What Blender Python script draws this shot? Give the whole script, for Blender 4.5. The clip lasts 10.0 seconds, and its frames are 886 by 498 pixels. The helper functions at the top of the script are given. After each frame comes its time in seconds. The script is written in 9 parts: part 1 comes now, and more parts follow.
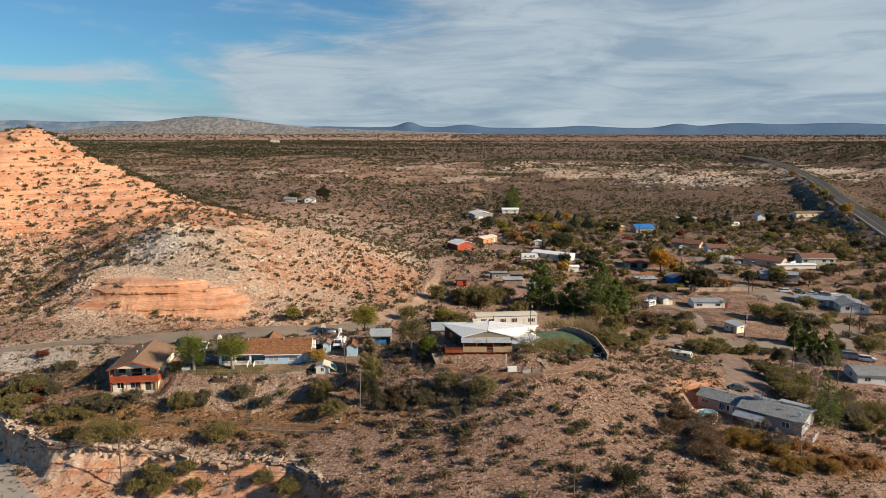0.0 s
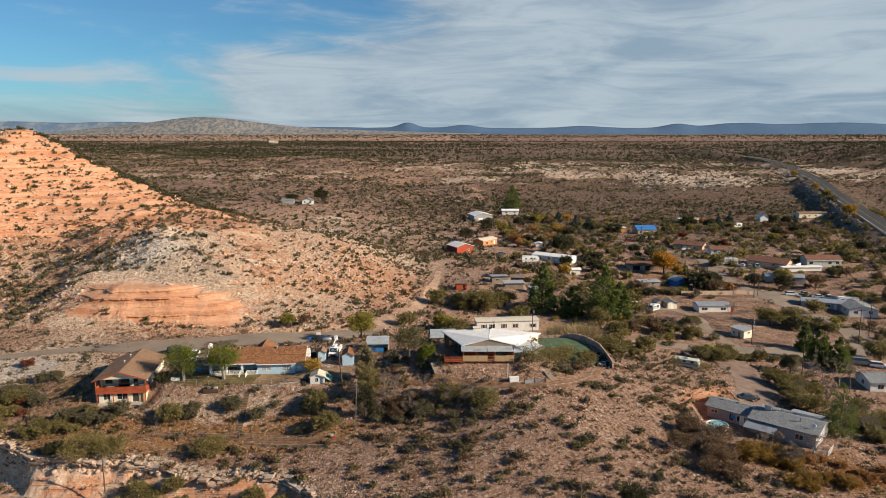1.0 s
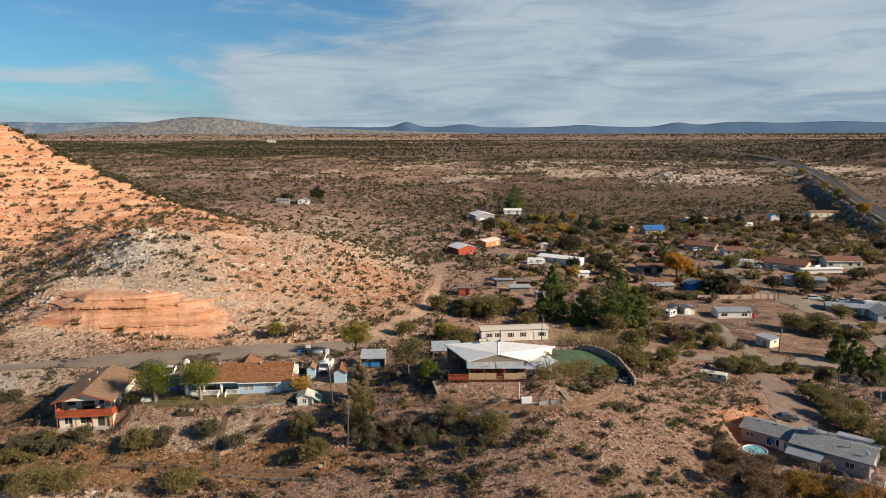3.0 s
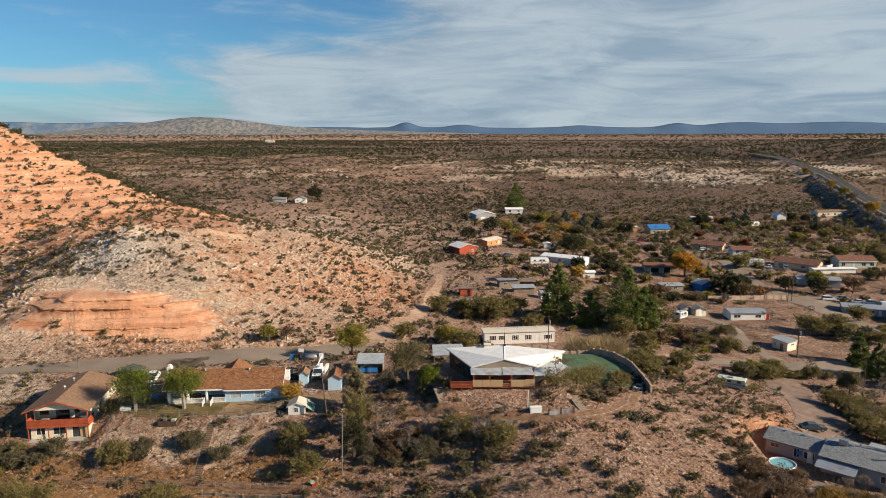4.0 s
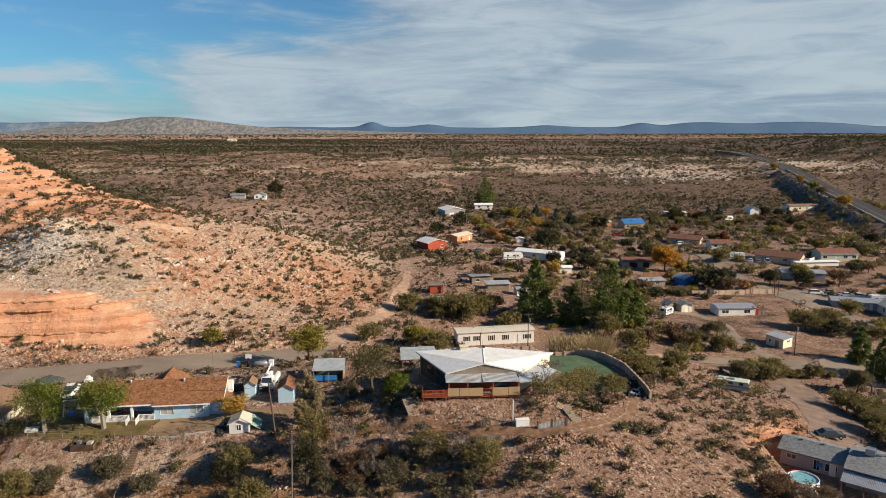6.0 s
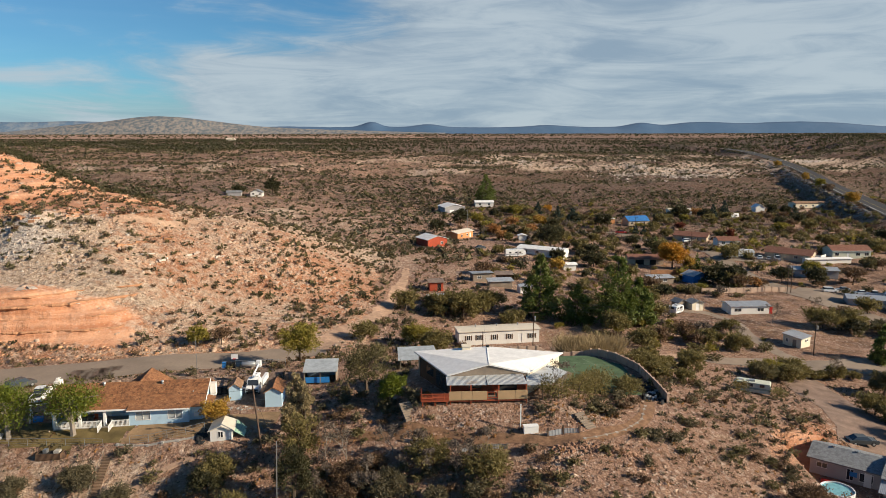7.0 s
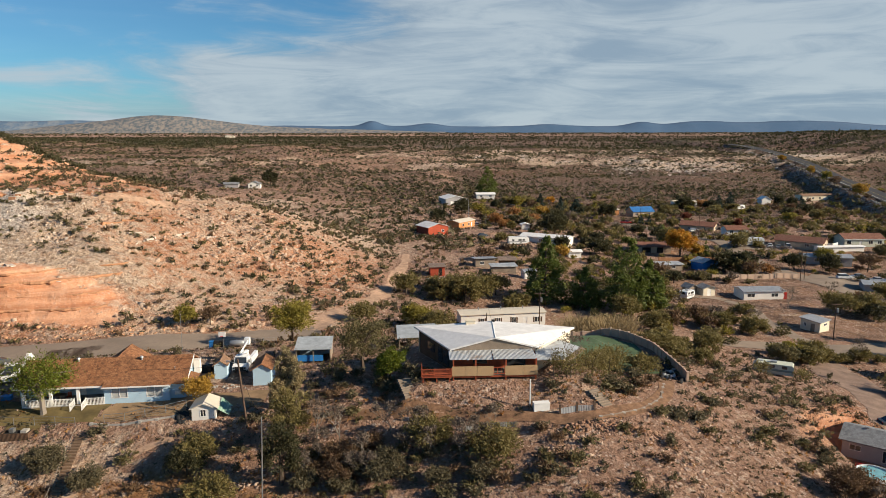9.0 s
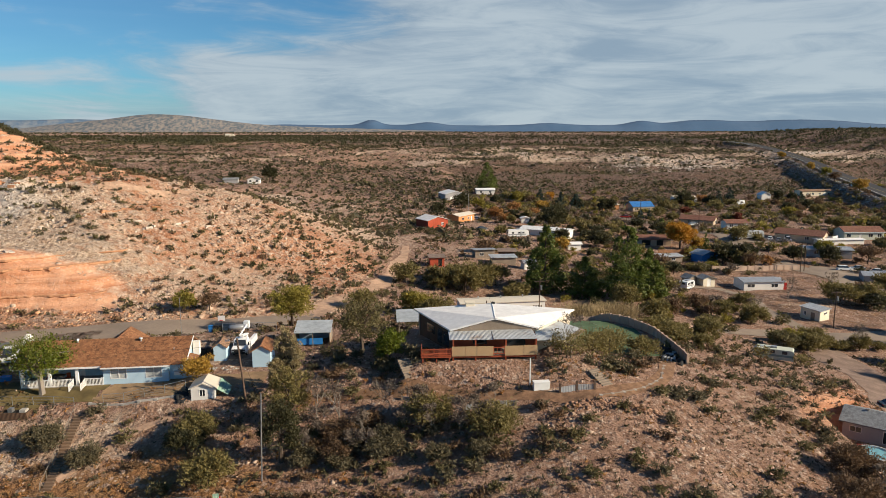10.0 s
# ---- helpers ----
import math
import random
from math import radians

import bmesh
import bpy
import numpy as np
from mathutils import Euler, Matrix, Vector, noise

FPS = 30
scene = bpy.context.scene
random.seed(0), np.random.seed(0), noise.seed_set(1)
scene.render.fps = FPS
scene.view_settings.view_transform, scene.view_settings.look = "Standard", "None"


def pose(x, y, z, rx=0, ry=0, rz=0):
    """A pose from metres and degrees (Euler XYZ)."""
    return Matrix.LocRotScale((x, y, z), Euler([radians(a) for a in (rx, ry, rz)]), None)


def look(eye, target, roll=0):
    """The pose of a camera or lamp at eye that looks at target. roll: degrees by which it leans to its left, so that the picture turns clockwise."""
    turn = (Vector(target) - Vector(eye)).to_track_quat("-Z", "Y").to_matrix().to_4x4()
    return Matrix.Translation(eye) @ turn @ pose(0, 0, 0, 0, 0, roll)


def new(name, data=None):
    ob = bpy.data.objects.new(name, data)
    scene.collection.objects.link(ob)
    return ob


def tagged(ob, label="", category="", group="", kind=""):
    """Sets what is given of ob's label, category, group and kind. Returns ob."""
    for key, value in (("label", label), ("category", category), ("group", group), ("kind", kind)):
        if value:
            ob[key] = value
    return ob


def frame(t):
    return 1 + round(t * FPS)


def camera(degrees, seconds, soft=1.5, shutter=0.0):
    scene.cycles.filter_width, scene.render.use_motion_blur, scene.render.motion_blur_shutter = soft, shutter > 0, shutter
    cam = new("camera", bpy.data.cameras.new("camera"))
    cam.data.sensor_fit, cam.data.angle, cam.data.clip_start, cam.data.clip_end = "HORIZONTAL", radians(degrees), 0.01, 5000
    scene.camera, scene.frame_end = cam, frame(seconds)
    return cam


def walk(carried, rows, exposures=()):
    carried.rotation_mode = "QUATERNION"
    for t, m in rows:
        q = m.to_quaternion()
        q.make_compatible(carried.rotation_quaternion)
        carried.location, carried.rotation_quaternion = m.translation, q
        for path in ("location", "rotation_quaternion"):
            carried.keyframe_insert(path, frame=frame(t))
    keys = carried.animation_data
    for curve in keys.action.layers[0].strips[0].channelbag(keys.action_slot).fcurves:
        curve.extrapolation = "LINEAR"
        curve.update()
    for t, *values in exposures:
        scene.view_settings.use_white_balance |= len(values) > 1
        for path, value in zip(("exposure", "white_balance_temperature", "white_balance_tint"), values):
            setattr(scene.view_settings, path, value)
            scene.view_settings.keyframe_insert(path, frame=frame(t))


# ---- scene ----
# ---------------------------------------------------------------- camera
cam = camera(65.2, 10.0, soft=0.5)
PATH = [
    (0, (-0.029, 0.212, 51.426), (-0.029, 2.184, 51.093), 0.1),
    (0.5, (0.004, 2.797, 51.522), (0.004, 4.769, 51.19), 0.1),
    (1, (0.021, 5.975, 51.494), (0.023, 7.947, 51.162), 0.0),
    (1.5, (0.161, 9.41, 51.521), (0.161, 11.383, 51.189), 0.0),
    (2, (-0.035, 13.267, 51.442), (-0.035, 15.24, 51.109), -0.0),
    (2.5, (-0.329, 17.368, 50.705), (-0.327, 19.34, 50.372), -0.1),
    (4, (-1.151, 30.924, 47.559), (-1.145, 32.897, 47.228), -0.1),
    (4.5, (-1.283, 35.296, 46.214), (-1.274, 37.269, 45.884), -0.1),
    (5, (-1.385, 39.271, 44.905), (-1.326, 41.242, 44.574), -0.1),
    (5.5, (-1.441, 43.527, 43.773), (-1.341, 45.497, 43.443), -0.1),
    (7, (-1.112, 56.245, 39.859), (-1.01, 58.215, 39.53), -0.1),
    (7.5, (-1.02, 59.468, 38.416), (-0.917, 61.439, 38.087), -0.1),
    (8, (-1.011, 61.603, 36.963), (-0.908, 63.573, 36.633), -0.1),
    (8.5, (-0.965, 62.782, 35.375), (-0.862, 64.752, 35.047), -0.1),
    (9, (-1.028, 62.954, 34.005), (-0.927, 64.924, 33.676), -0.1),
    (9.5, (-1.049, 62.886, 32.689), (-0.947, 64.856, 32.359), -0.1),
    (10, (-1.059, 62.745, 31.574), (-0.957, 64.715, 31.243), -0.1),
]
walk(cam, [(t, look(eye, target, roll)) for t, eye, target, roll in PATH])

# ---------------------------------------------------------------- light
SUN_UP, SUN_AT = 26.0, Vector((0.95, -0.31, 0.0)).normalized()
sun = new("sun", bpy.data.lights.new("sun", "SUN"))
sun.data.energy, sun.data.angle, sun.data.color = 5.0, radians(0.6), (1.0, 0.855, 0.655)
ray = SUN_AT * math.cos(radians(SUN_UP)) + Vector((0, 0, math.sin(radians(SUN_UP))))
sun.matrix_world = look((0, 0, 0), -ray)
scene.view_settings.exposure = 0.64


def build_world():
    world = bpy.data.worlds.new("world")
    scene.world = world
    world.use_nodes = True
    nt = world.node_tree
    nt.nodes.clear()
    N, L = nt.nodes.new, nt.links.new
    sky = N("ShaderNodeTexSky")
    sky.sky_type, sky.sun_disc = "NISHITA", False
    sky.sun_elevation, sky.sun_rotation = radians(SUN_UP), math.atan2(SUN_AT.x, SUN_AT.y)
    sky.altitude, sky.air_density, sky.dust_density, sky.ozone_density = 900, 1.0, 0.6, 1.0
    blue = N("ShaderNodeBackground")
    blue.inputs["Strength"].default_value = 0.053
    L(sky.outputs[0], blue.inputs["Color"])
    # veils of high cloud, by the direction of the sky
    where = N("ShaderNodeTexCoord")
    split = N("ShaderNodeSeparateXYZ")
    L(where.outputs["Generated"], split.inputs[0])

    def math_node(op, a, b=0.0, c=0.0):
        n = N("ShaderNodeMath")
        n.operation = op
        for k, v in ((0, a), (1, b), (2, c)):
            if isinstance(v, (int, float)):
                n.inputs[k].default_value = v
            else:
                L(v, n.inputs[k])
        return n.outputs[0]

    def step(v, lo, hi, a=0.0, b=1.0):
        n = N("ShaderNodeMapRange")
        n.interpolation_type = "SMOOTHSTEP"
        for key, q in (("From Min", lo), ("From Max", hi), ("To Min", a), ("To Max", b)):
            n.inputs[key].default_value = q
        L(v, n.inputs["Value"])
        return n.outputs[0]

    def clouds(scale, tilt, detail, rough, offset, warp):
        m = N("ShaderNodeMapping")
        m.inputs["Location"].default_value = offset
        m.inputs["Rotation"].default_value = (0, radians(tilt), 0)
        m.inputs["Scale"].default_value = scale
        L(where.outputs["Generated"], m.inputs[0])
        n = N("ShaderNodeTexNoise")
        n.inputs["Scale"].default_value, n.inputs["Detail"].default_value = 1.0, detail
        n.inputs["Roughness"].default_value, n.inputs["Distortion"].default_value = rough, warp
        L(m.outputs[0], n.inputs["Vector"])
        return n.outputs[0]

    X, Y, Z = split.outputs["X"], split.outputs["Y"], math_node("MAXIMUM", split.outputs["Z"], 0.0)
    broad = clouds((3.0, 3.0, 11.0), -6, 5, 0.55, (3.1, 1.7, 0.4), 0.5)
    wisp = clouds((5.0, 5.0, 34.0), -9, 6, 0.62, (0.6, 4.2, 2.0), 1.0)
    # open blue to the north-west, haze along the horizon, thin cloud overhead
    edge = math_node("ADD", X, math_node("MULTIPLY", math_node("SUBTRACT", broad, 0.5), 1.1))
    edge = math_node("ADD", edge, math_node("MULTIPLY", math_node("SUBTRACT", wisp, 0.5), 0.45))
    edge = math_node("SUBTRACT", edge, math_node("MULTIPLY", math_node("SUBTRACT", Z, 0.07), 1.7))
    sheet = step(edge, -0.47, -0.17, 0.06, 0.94)
    haze = step(Z, 0.075, 0.0, 0.0, 0.85)
    cover = math_node("MAXIMUM", sheet, haze)
    cover = math_node("MULTIPLY", cover, step(Z, 0.22, 0.50, 1.0, 0.12))
    cover = math_node("MULTIPLY", cover, step(Y, -0.25, 0.30, 0.15, 1.0))
    tone = math_node("ADD", math_node("MULTIPLY", broad, 0.55), math_node("MULTIPLY", wisp, 0.6))
    colour = N("ShaderNodeMix")
    colour.data_type = "RGBA"
    L(step(tone, 0.44, 0.70), colour.inputs["Factor"])
    colour.inputs["A"].default_value, colour.inputs["B"].default_value = (0.33, 0.44, 0.555, 1), (0.555, 0.65, 0.72, 1)
    white = N("ShaderNodeBackground")
    white.inputs["Strength"].default_value = 0.55
    L(colour.outputs["Result"], white.inputs["Color"])
    tint = N("ShaderNodeMix")
    tint.data_type, tint.blend_type = "RGBA", "MULTIPLY"
    tint.inputs["Factor"].default_value = 1.0
    L(sky.outputs[0], tint.inputs["A"])
    tint.inputs["B"].default_value = (0.44, 0.88, 1.18, 1)
    L(tint.outputs["Result"], blue.inputs["Color"])
    mix = N("ShaderNodeMixShader")
    L(cover, mix.inputs[0]), L(blue.outputs[0], mix.inputs[1]), L(white.outputs[0], mix.inputs[2])
    out = N("ShaderNodeOutputWorld")
    L(mix.outputs[0], out.inputs[0])


build_world()

# ---------------------------------------------------------------- materials
class Graph:
    """A short hand for node materials."""

    def __init__(self, name):
        self.mat = bpy.data.materials.new(name)
        self.mat.use_nodes = True
        self.nt = self.mat.node_tree
        self.bsdf = self.nt.nodes["Principled BSDF"]
        self.bsdf.inputs["Specular IOR Level"].default_value = 0.3

    def node(self, kind, **values):
        n = self.nt.nodes.new(kind)
        for key, v in values.items():
            self.put(v, n.inputs[key.replace("_", " ")])
        return n

    def put(self, v, socket):
        if isinstance(v, bpy.types.NodeSocket):
            self.nt.links.new(v, socket)
        else:
            socket.default_value = v

    def coords(self, scale=(1, 1, 1), local=False):
        if local:
            src = self.nt.nodes.new("ShaderNodeTexCoord").outputs["Object"]
        else:
            src = self.nt.nodes.new("ShaderNodeNewGeometry").outputs["Position"]
        m = self.node("ShaderNodeMapping", Scale=scale)
        self.put(src, m.inputs[0])
        return m.outputs[0]

    def noise(self, size, detail=4.0, rough=0.55, at=None, stretch=(1, 1, 1), local=False):
        n = self.node("ShaderNodeTexNoise", Scale=1.0 / size, Detail=detail, Roughness=rough)
        self.put(at or self.coords(stretch, local), n.inputs["Vector"])
        return n.outputs[0]

    def ramp(self, v, lo, hi, a=0.0, b=1.0):
        n = self.node("ShaderNodeMapRange", Value=v, From_Min=lo, From_Max=hi, To_Min=a, To_Max=b)
        return n.outputs[0]

    def mix(self, f, a, b, mode="MIX"):
        n = self.nt.nodes.new("ShaderNodeMix")
        n.data_type, n.blend_type = "RGBA", mode
        for s, v in (("Factor", f), ("A", a), ("B", b)):
            self.put((*v, 1) if isinstance(v, tuple) and len(v) == 3 else v, n.inputs[s])
        return n.outputs["Result"]

    def calc(self, op, a, b=0.0):
        n = self.nt.nodes.new("ShaderNodeMath")
        n.operation = op
        self.put(a, n.inputs[0]), self.put(b, n.inputs[1])
        return n.outputs[0]

    def bump(self, h, depth, strength=1.0):
        n = self.node("ShaderNodeBump", Strength=strength, Distance=depth, Height=h)
        self.put(n.outputs[0], self.bsdf.inputs["Normal"])

    def done(self, colour, rough=0.9, metal=0.0):
        self.put(colour if not isinstance(colour, tuple) else (*colour, 1), self.bsdf.inputs["Base Color"])
        self.put(rough, self.bsdf.inputs["Roughness"])
        self.put(metal, self.bsdf.inputs["Metallic"])
        return self.mat


def shade(c, k):
    return tuple(min(1.0, v * k) for v in c)


def plain(name, c, rough=0.85, metal=0.0, wear=0.25, grain=0.15, patch=2.0, relief=0.01):
    """Paint, stucco, wood or stone with stains and grain."""
    g = Graph(name)
    big, small = g.noise(patch, 4, 0.6), g.noise(grain, 3, 0.6)
    col = g.mix(g.ramp(big, 0.3, 0.7), shade(c, 1 - wear), shade(c, 1 + 0.5 * wear))
    col = g.mix(g.ramp(small, 0.35, 0.75, 0.0, 0.55), col, shade(c, 1 - 1.2 * wear))
    g.bump(small, relief)
    return g.done(col, rough, metal)


def lined(name, c, pitch, axis, rough=0.8, metal=0.0, wear=0.25, depth=0.02, rust=None, dark=0.6):
    """Boards, siding or corrugated sheet: grooves every pitch metres across one local axis."""
    g = Graph(name)
    at = g.coords((1, 1, 1), True)
    split = g.node("ShaderNodeSeparateXYZ")
    g.put(at, split.inputs[0])
    wave = g.calc("PINGPONG", g.calc("DIVIDE", split.outputs[axis], pitch), 0.5)
    groove = g.ramp(wave, 0.0, 0.12)
    big = g.noise(1.4, 5, 0.65, local=True)
    col = g.mix(g.ramp(big, 0.3, 0.72), shade(c, 1 - wear), shade(c, 1 + 0.4 * wear))
    if rust:
        col = g.mix(g.ramp(g.noise(2.2, 6, 0.7, local=True), 0.55, 0.72), col, rust)
    col = g.mix(groove, shade(c, dark), col)
    g.bump(g.ramp(wave, 0.0, 0.5), depth)
    return g.done(col, rough, metal)


def shingle(name, c, light, dark):
    g = Graph(name)
    at = g.coords((1, 1, 1), True)
    b = g.node("ShaderNodeTexBrick", Scale=1.0, Mortar_Size=0.012, Brick_Width=0.42, Row_Height=0.17,
               Color1=(*c, 1), Color2=(*light, 1), Mortar=(*dark, 1), Bias=-0.2)
    g.put(at, b.inputs["Vector"])
    speck = g.noise(0.5, 3, 0.8, local=True)
    col = g.mix(g.ramp(speck, 0.47, 0.60), b.outputs["Color"], dark)
    col = g.mix(g.ramp(g.noise(3.5, 4, 0.6, local=True), 0.35, 0.7, 0.0, 0.35), col, light)
    g.bump(b.outputs["Fac"], -0.01)
    return g.done(col, 0.9)


def leaf(name, c, c2, gloss=0.6, gaps=0.42):
    """Sprays of small leaves: each spray is broken up by gaps between its leaflets."""
    g = Graph(name)
    n = g.node("ShaderNodeNewGeometry")
    col = g.mix(n.outputs["Random Per Island"], c, c2)
    col = g.mix(g.ramp(g.noise(1.2, 3, 0.6), 0.35, 0.7, 0.0, 0.5), col, shade(c, 0.6))
    fine = g.noise(0.18, 2, 0.6)
    col = g.mix(g.ramp(fine, 0.5, 0.72, 0.0, 0.4), col, shade(c2, 1.12))
    # light also comes through the leaves; gaps stay open
    through_leaf = g.node("ShaderNodeBsdfTranslucent", Color=col)
    both = g.node("ShaderNodeMixShader", Fac=0.33)
    g.nt.links.new(g.bsdf.outputs[0], both.inputs[1])
    g.nt.links.new(through_leaf.outputs[0], both.inputs[2])
    air = g.node("ShaderNodeBsdfTransparent")
    cutout = g.node("ShaderNodeMixShader", Fac=g.calc("GREATER_THAN", fine, gaps))
    g.nt.links.new(air.outputs[0], cutout.inputs[1])
    g.nt.links.new(both.outputs[0], cutout.inputs[2])
    g.nt.links.new(cutout.outputs[0], g.nt.nodes["Material Output"].inputs["Surface"])
    return g.done(col, gloss)


def rocky(name, c, c2):
    g = Graph(name)
    n = g.node("ShaderNodeNewGeometry")
    col = g.mix(n.outputs["Random Per Island"], c, c2)
    col = g.mix(g.ramp(g.noise(0.35, 5, 0.7), 0.4, 0.75, 0.0, 0.7), col, shade(c, 0.55))
    g.bump(g.noise(0.25, 5, 0.7), 0.08)
    return g.done(col, 0.95)


def earth():
    """Ground: bare soil, red beds, white limestone and rusty dry grass by the share painted on the land."""
    g = Graph("desert_earth")
    share = g.nt.nodes.new("ShaderNodeVertexColor")
    share.layer_name = "soil"
    part = g.node("ShaderNodeSeparateColor")
    g.put(share.outputs["Color"], part.inputs[0])
    wide, mid, fine, grit = g.noise(30, 5, 0.6), g.noise(4.5, 5, 0.65), g.noise(0.9, 5, 0.7), g.noise(0.22, 3, 0.7)
    soil = g.mix(g.ramp(mid, 0.3, 0.7), (0.248, 0.128, 0.078), (0.405, 0.242, 0.166))
    soil = g.mix(g.ramp(fine, 0.42, 0.72, 0.0, 0.7), soil, (0.52, 0.357, 0.262))
    # beds of the red rock, lying level with a slight waver
    beds = g.noise(1.0, 3, 0.6, stretch=(0.03, 0.03, 0.9))
    seams = g.noise(0.35, 3, 0.6, stretch=(0.02, 0.02, 0.9))
    red = g.mix(g.ramp(beds, 0.36, 0.62), (0.44, 0.172, 0.078), (0.60, 0.315, 0.182))
    red = g.mix(g.ramp(mid, 0.42, 0.75, 0.0, 0.5), red, (0.65, 0.385, 0.245))
    red = g.mix(g.ramp(seams, 0.60, 0.72, 0.0, 0.45), red, (0.34, 0.13, 0.062))
    red = g.mix(g.ramp(fine, 0.55, 0.78, 0.0, 0.4), red, (0.70, 0.465, 0.335))
    smooth_rock = g.ramp(part.outputs[0], 0.82, 1.0, 1.0, 0.25)
    pale = g.mix(g.ramp(fine, 0.3, 0.65), (0.42, 0.265, 0.165), (0.74, 0.58, 0.44))
    grass = g.mix(g.ramp(fine, 0.3, 0.7), (0.25, 0.115, 0.048), (0.43, 0.235, 0.105))
    grass = g.mix(g.ramp(mid, 0.5, 0.75, 0, 0.6), grass, (0.19, 0.15, 0.075))

    def blend(base, top, amount, jitter):
        m = g.calc("ADD", amount, g.calc("MULTIPLY", g.calc("SUBTRACT", jitter, 0.5), 1.1))
        return g.mix(g.ramp(m, 0.38, 0.62), base, top)

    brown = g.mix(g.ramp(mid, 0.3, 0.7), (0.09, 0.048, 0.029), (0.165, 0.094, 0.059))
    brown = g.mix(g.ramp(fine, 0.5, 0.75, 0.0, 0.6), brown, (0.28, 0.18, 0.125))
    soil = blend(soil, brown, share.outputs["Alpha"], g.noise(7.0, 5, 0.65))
    col = blend(soil, red, part.outputs[0], mid)
    col = blend(col, pale, part.outputs[1], g.noise(2.2, 6, 0.7))
    col = g.mix(g.ramp(part.outputs[1], 0.86, 1.0, 0.0, 0.75), col, g.mix(g.ramp(fine, 0.35, 0.65), (0.50, 0.43, 0.37), (0.74, 0.68, 0.61)))
    col = blend(col, grass, part.outputs[2], g.noise(3.0, 5, 0.7))
    def cells(size, warp=0.0):
        n = g.node("ShaderNodeTexVoronoi", Scale=1.0 / size, Randomness=1.0)
        g.put(g.coords(), n.inputs["Vector"])
        pick = g.node("ShaderNodeSeparateColor")
        g.put(n.outputs["Color"], pick.inputs[0])
        return n.outputs["Distance"], pick.outputs[0], pick.outputs[1]

    # broken stones of two sizes, some pale and some dark
    for size, hard in ((0.45, 0.75), (1.0, 0.55)):
        away, tone, kind = cells(size)
        keep = g.calc("MULTIPLY", g.ramp(away, 0.42, 0.30), g.ramp(kind, 0.45, 0.5))
        keep = g.calc("MULTIPLY", g.calc("MULTIPLY", keep, smooth_rock), g.ramp(wide, 0.35, 0.6, 0.35, 1.0))
        light = g.mix(hard, col, (0.70, 0.56, 0.455))
        dark = g.mix(hard, col, (0.10, 0.052, 0.032))
        col = g.mix(keep, col, g.mix(g.ramp(tone, 0.48, 0.52), dark, light))
    # low scrub too far off to build bush by bush
    veg = g.nt.nodes.new("ShaderNodeVertexColor")
    veg.layer_name = "cover"
    amount = g.node("ShaderNodeSeparateColor")
    g.put(veg.outputs["Color"], amount.inputs[0])
    for size, tint in ((2.3, (0.030, 0.032, 0.015)), (4.2, (0.045, 0.045, 0.02))):
        away, tone, kind = cells(size)
        bush = g.calc("LESS_THAN", g.calc("ADD", away, g.calc("MULTIPLY", fine, 0.35)), g.calc("MULTIPLY", amount.outputs[0], g.ramp(kind, 0.0, 1.0, 0.45, 1.7)))
        col = g.mix(bush, col, g.mix(tone, tint, (0.085, 0.07, 0.035)))
    col = g.mix(g.calc("MULTIPLY", g.ramp(grit, 0.48, 0.66, 0.0, 0.5), smooth_rock), col, (0.10, 0.058, 0.038))
    lump, _, _ = cells(0.8)
    rough = g.calc("ADD", fine, g.calc("MULTIPLY", grit, 0.5))
    g.bump(g.calc("SUBTRACT", rough, g.calc("MULTIPLY", lump, 0.35)), 1.0, g.ramp(part.outputs[0], 0.80, 1.0, 1.0, 0.4))
    return g.done(col, 0.95)


EARTH = earth()
ASPHALT = plain("worn_asphalt", (0.27, 0.21, 0.16), 0.9, wear=0.25, grain=0.4, patch=6)
HIGHWAY = plain("highway_asphalt", (0.045, 0.043, 0.043), 0.8, wear=0.2, grain=0.5, patch=14)
GRAVEL = plain("pink_gravel", (0.25, 0.172, 0.132), 0.95, wear=0.4, grain=0.3, patch=2.5, relief=0.03)
TRACK = plain("dirt_track", (0.47, 0.305, 0.205), 0.95, wear=0.4, grain=0.35, patch=1.6, relief=0.08)
PATHWAY = plain("rusty_path", (0.25, 0.14, 0.08), 0.95, wear=0.55, grain=0.25, patch=0.9, relief=0.05)
YARDTAN = plain("trodden_yard", (0.29, 0.19, 0.105), 0.95, wear=0.35, grain=0.35, patch=2.5, relief=0.04)
LAWN = plain("thin_lawn", (0.17, 0.125, 0.05), 0.95, wear=0.5, grain=0.25, patch=2.0, relief=0.03)
COURT = plain("green_court", (0.095, 0.15, 0.075), 0.9, wear=0.4, grain=0.3, patch=2.0)
CONCRETE = plain("concrete", (0.40, 0.37, 0.33), 0.9, wear=0.2)
STREETC = plain("street_concrete", (0.36, 0.32, 0.27), 0.9, wear=0.2)
LINE = plain("road_paint", (0.38, 0.28, 0.08), 0.8)
FADEDLINE = plain("faded_court_paint", (0.24, 0.29, 0.20), 0.9, wear=0.4, grain=0.3, patch=0.8)
WHITELINE = plain("white_line", (0.65, 0.65, 0.6), 0.8)
WHITE = plain("white_paint", (0.78, 0.77, 0.74), 0.6, wear=0.1)
CREAM = plain("cream_stucco", (0.70, 0.62, 0.48), 0.9, wear=0.1)
WALLWHITE = plain("white_wall", (0.74, 0.71, 0.66), 0.85, wear=0.1)
BLUEWALL = plain("pale_blue_siding", (0.41, 0.56, 0.67), 0.8, wear=0.08)
GREYWALL = plain("grey_stucco", (0.36, 0.35, 0.35), 0.9, wear=0.12)
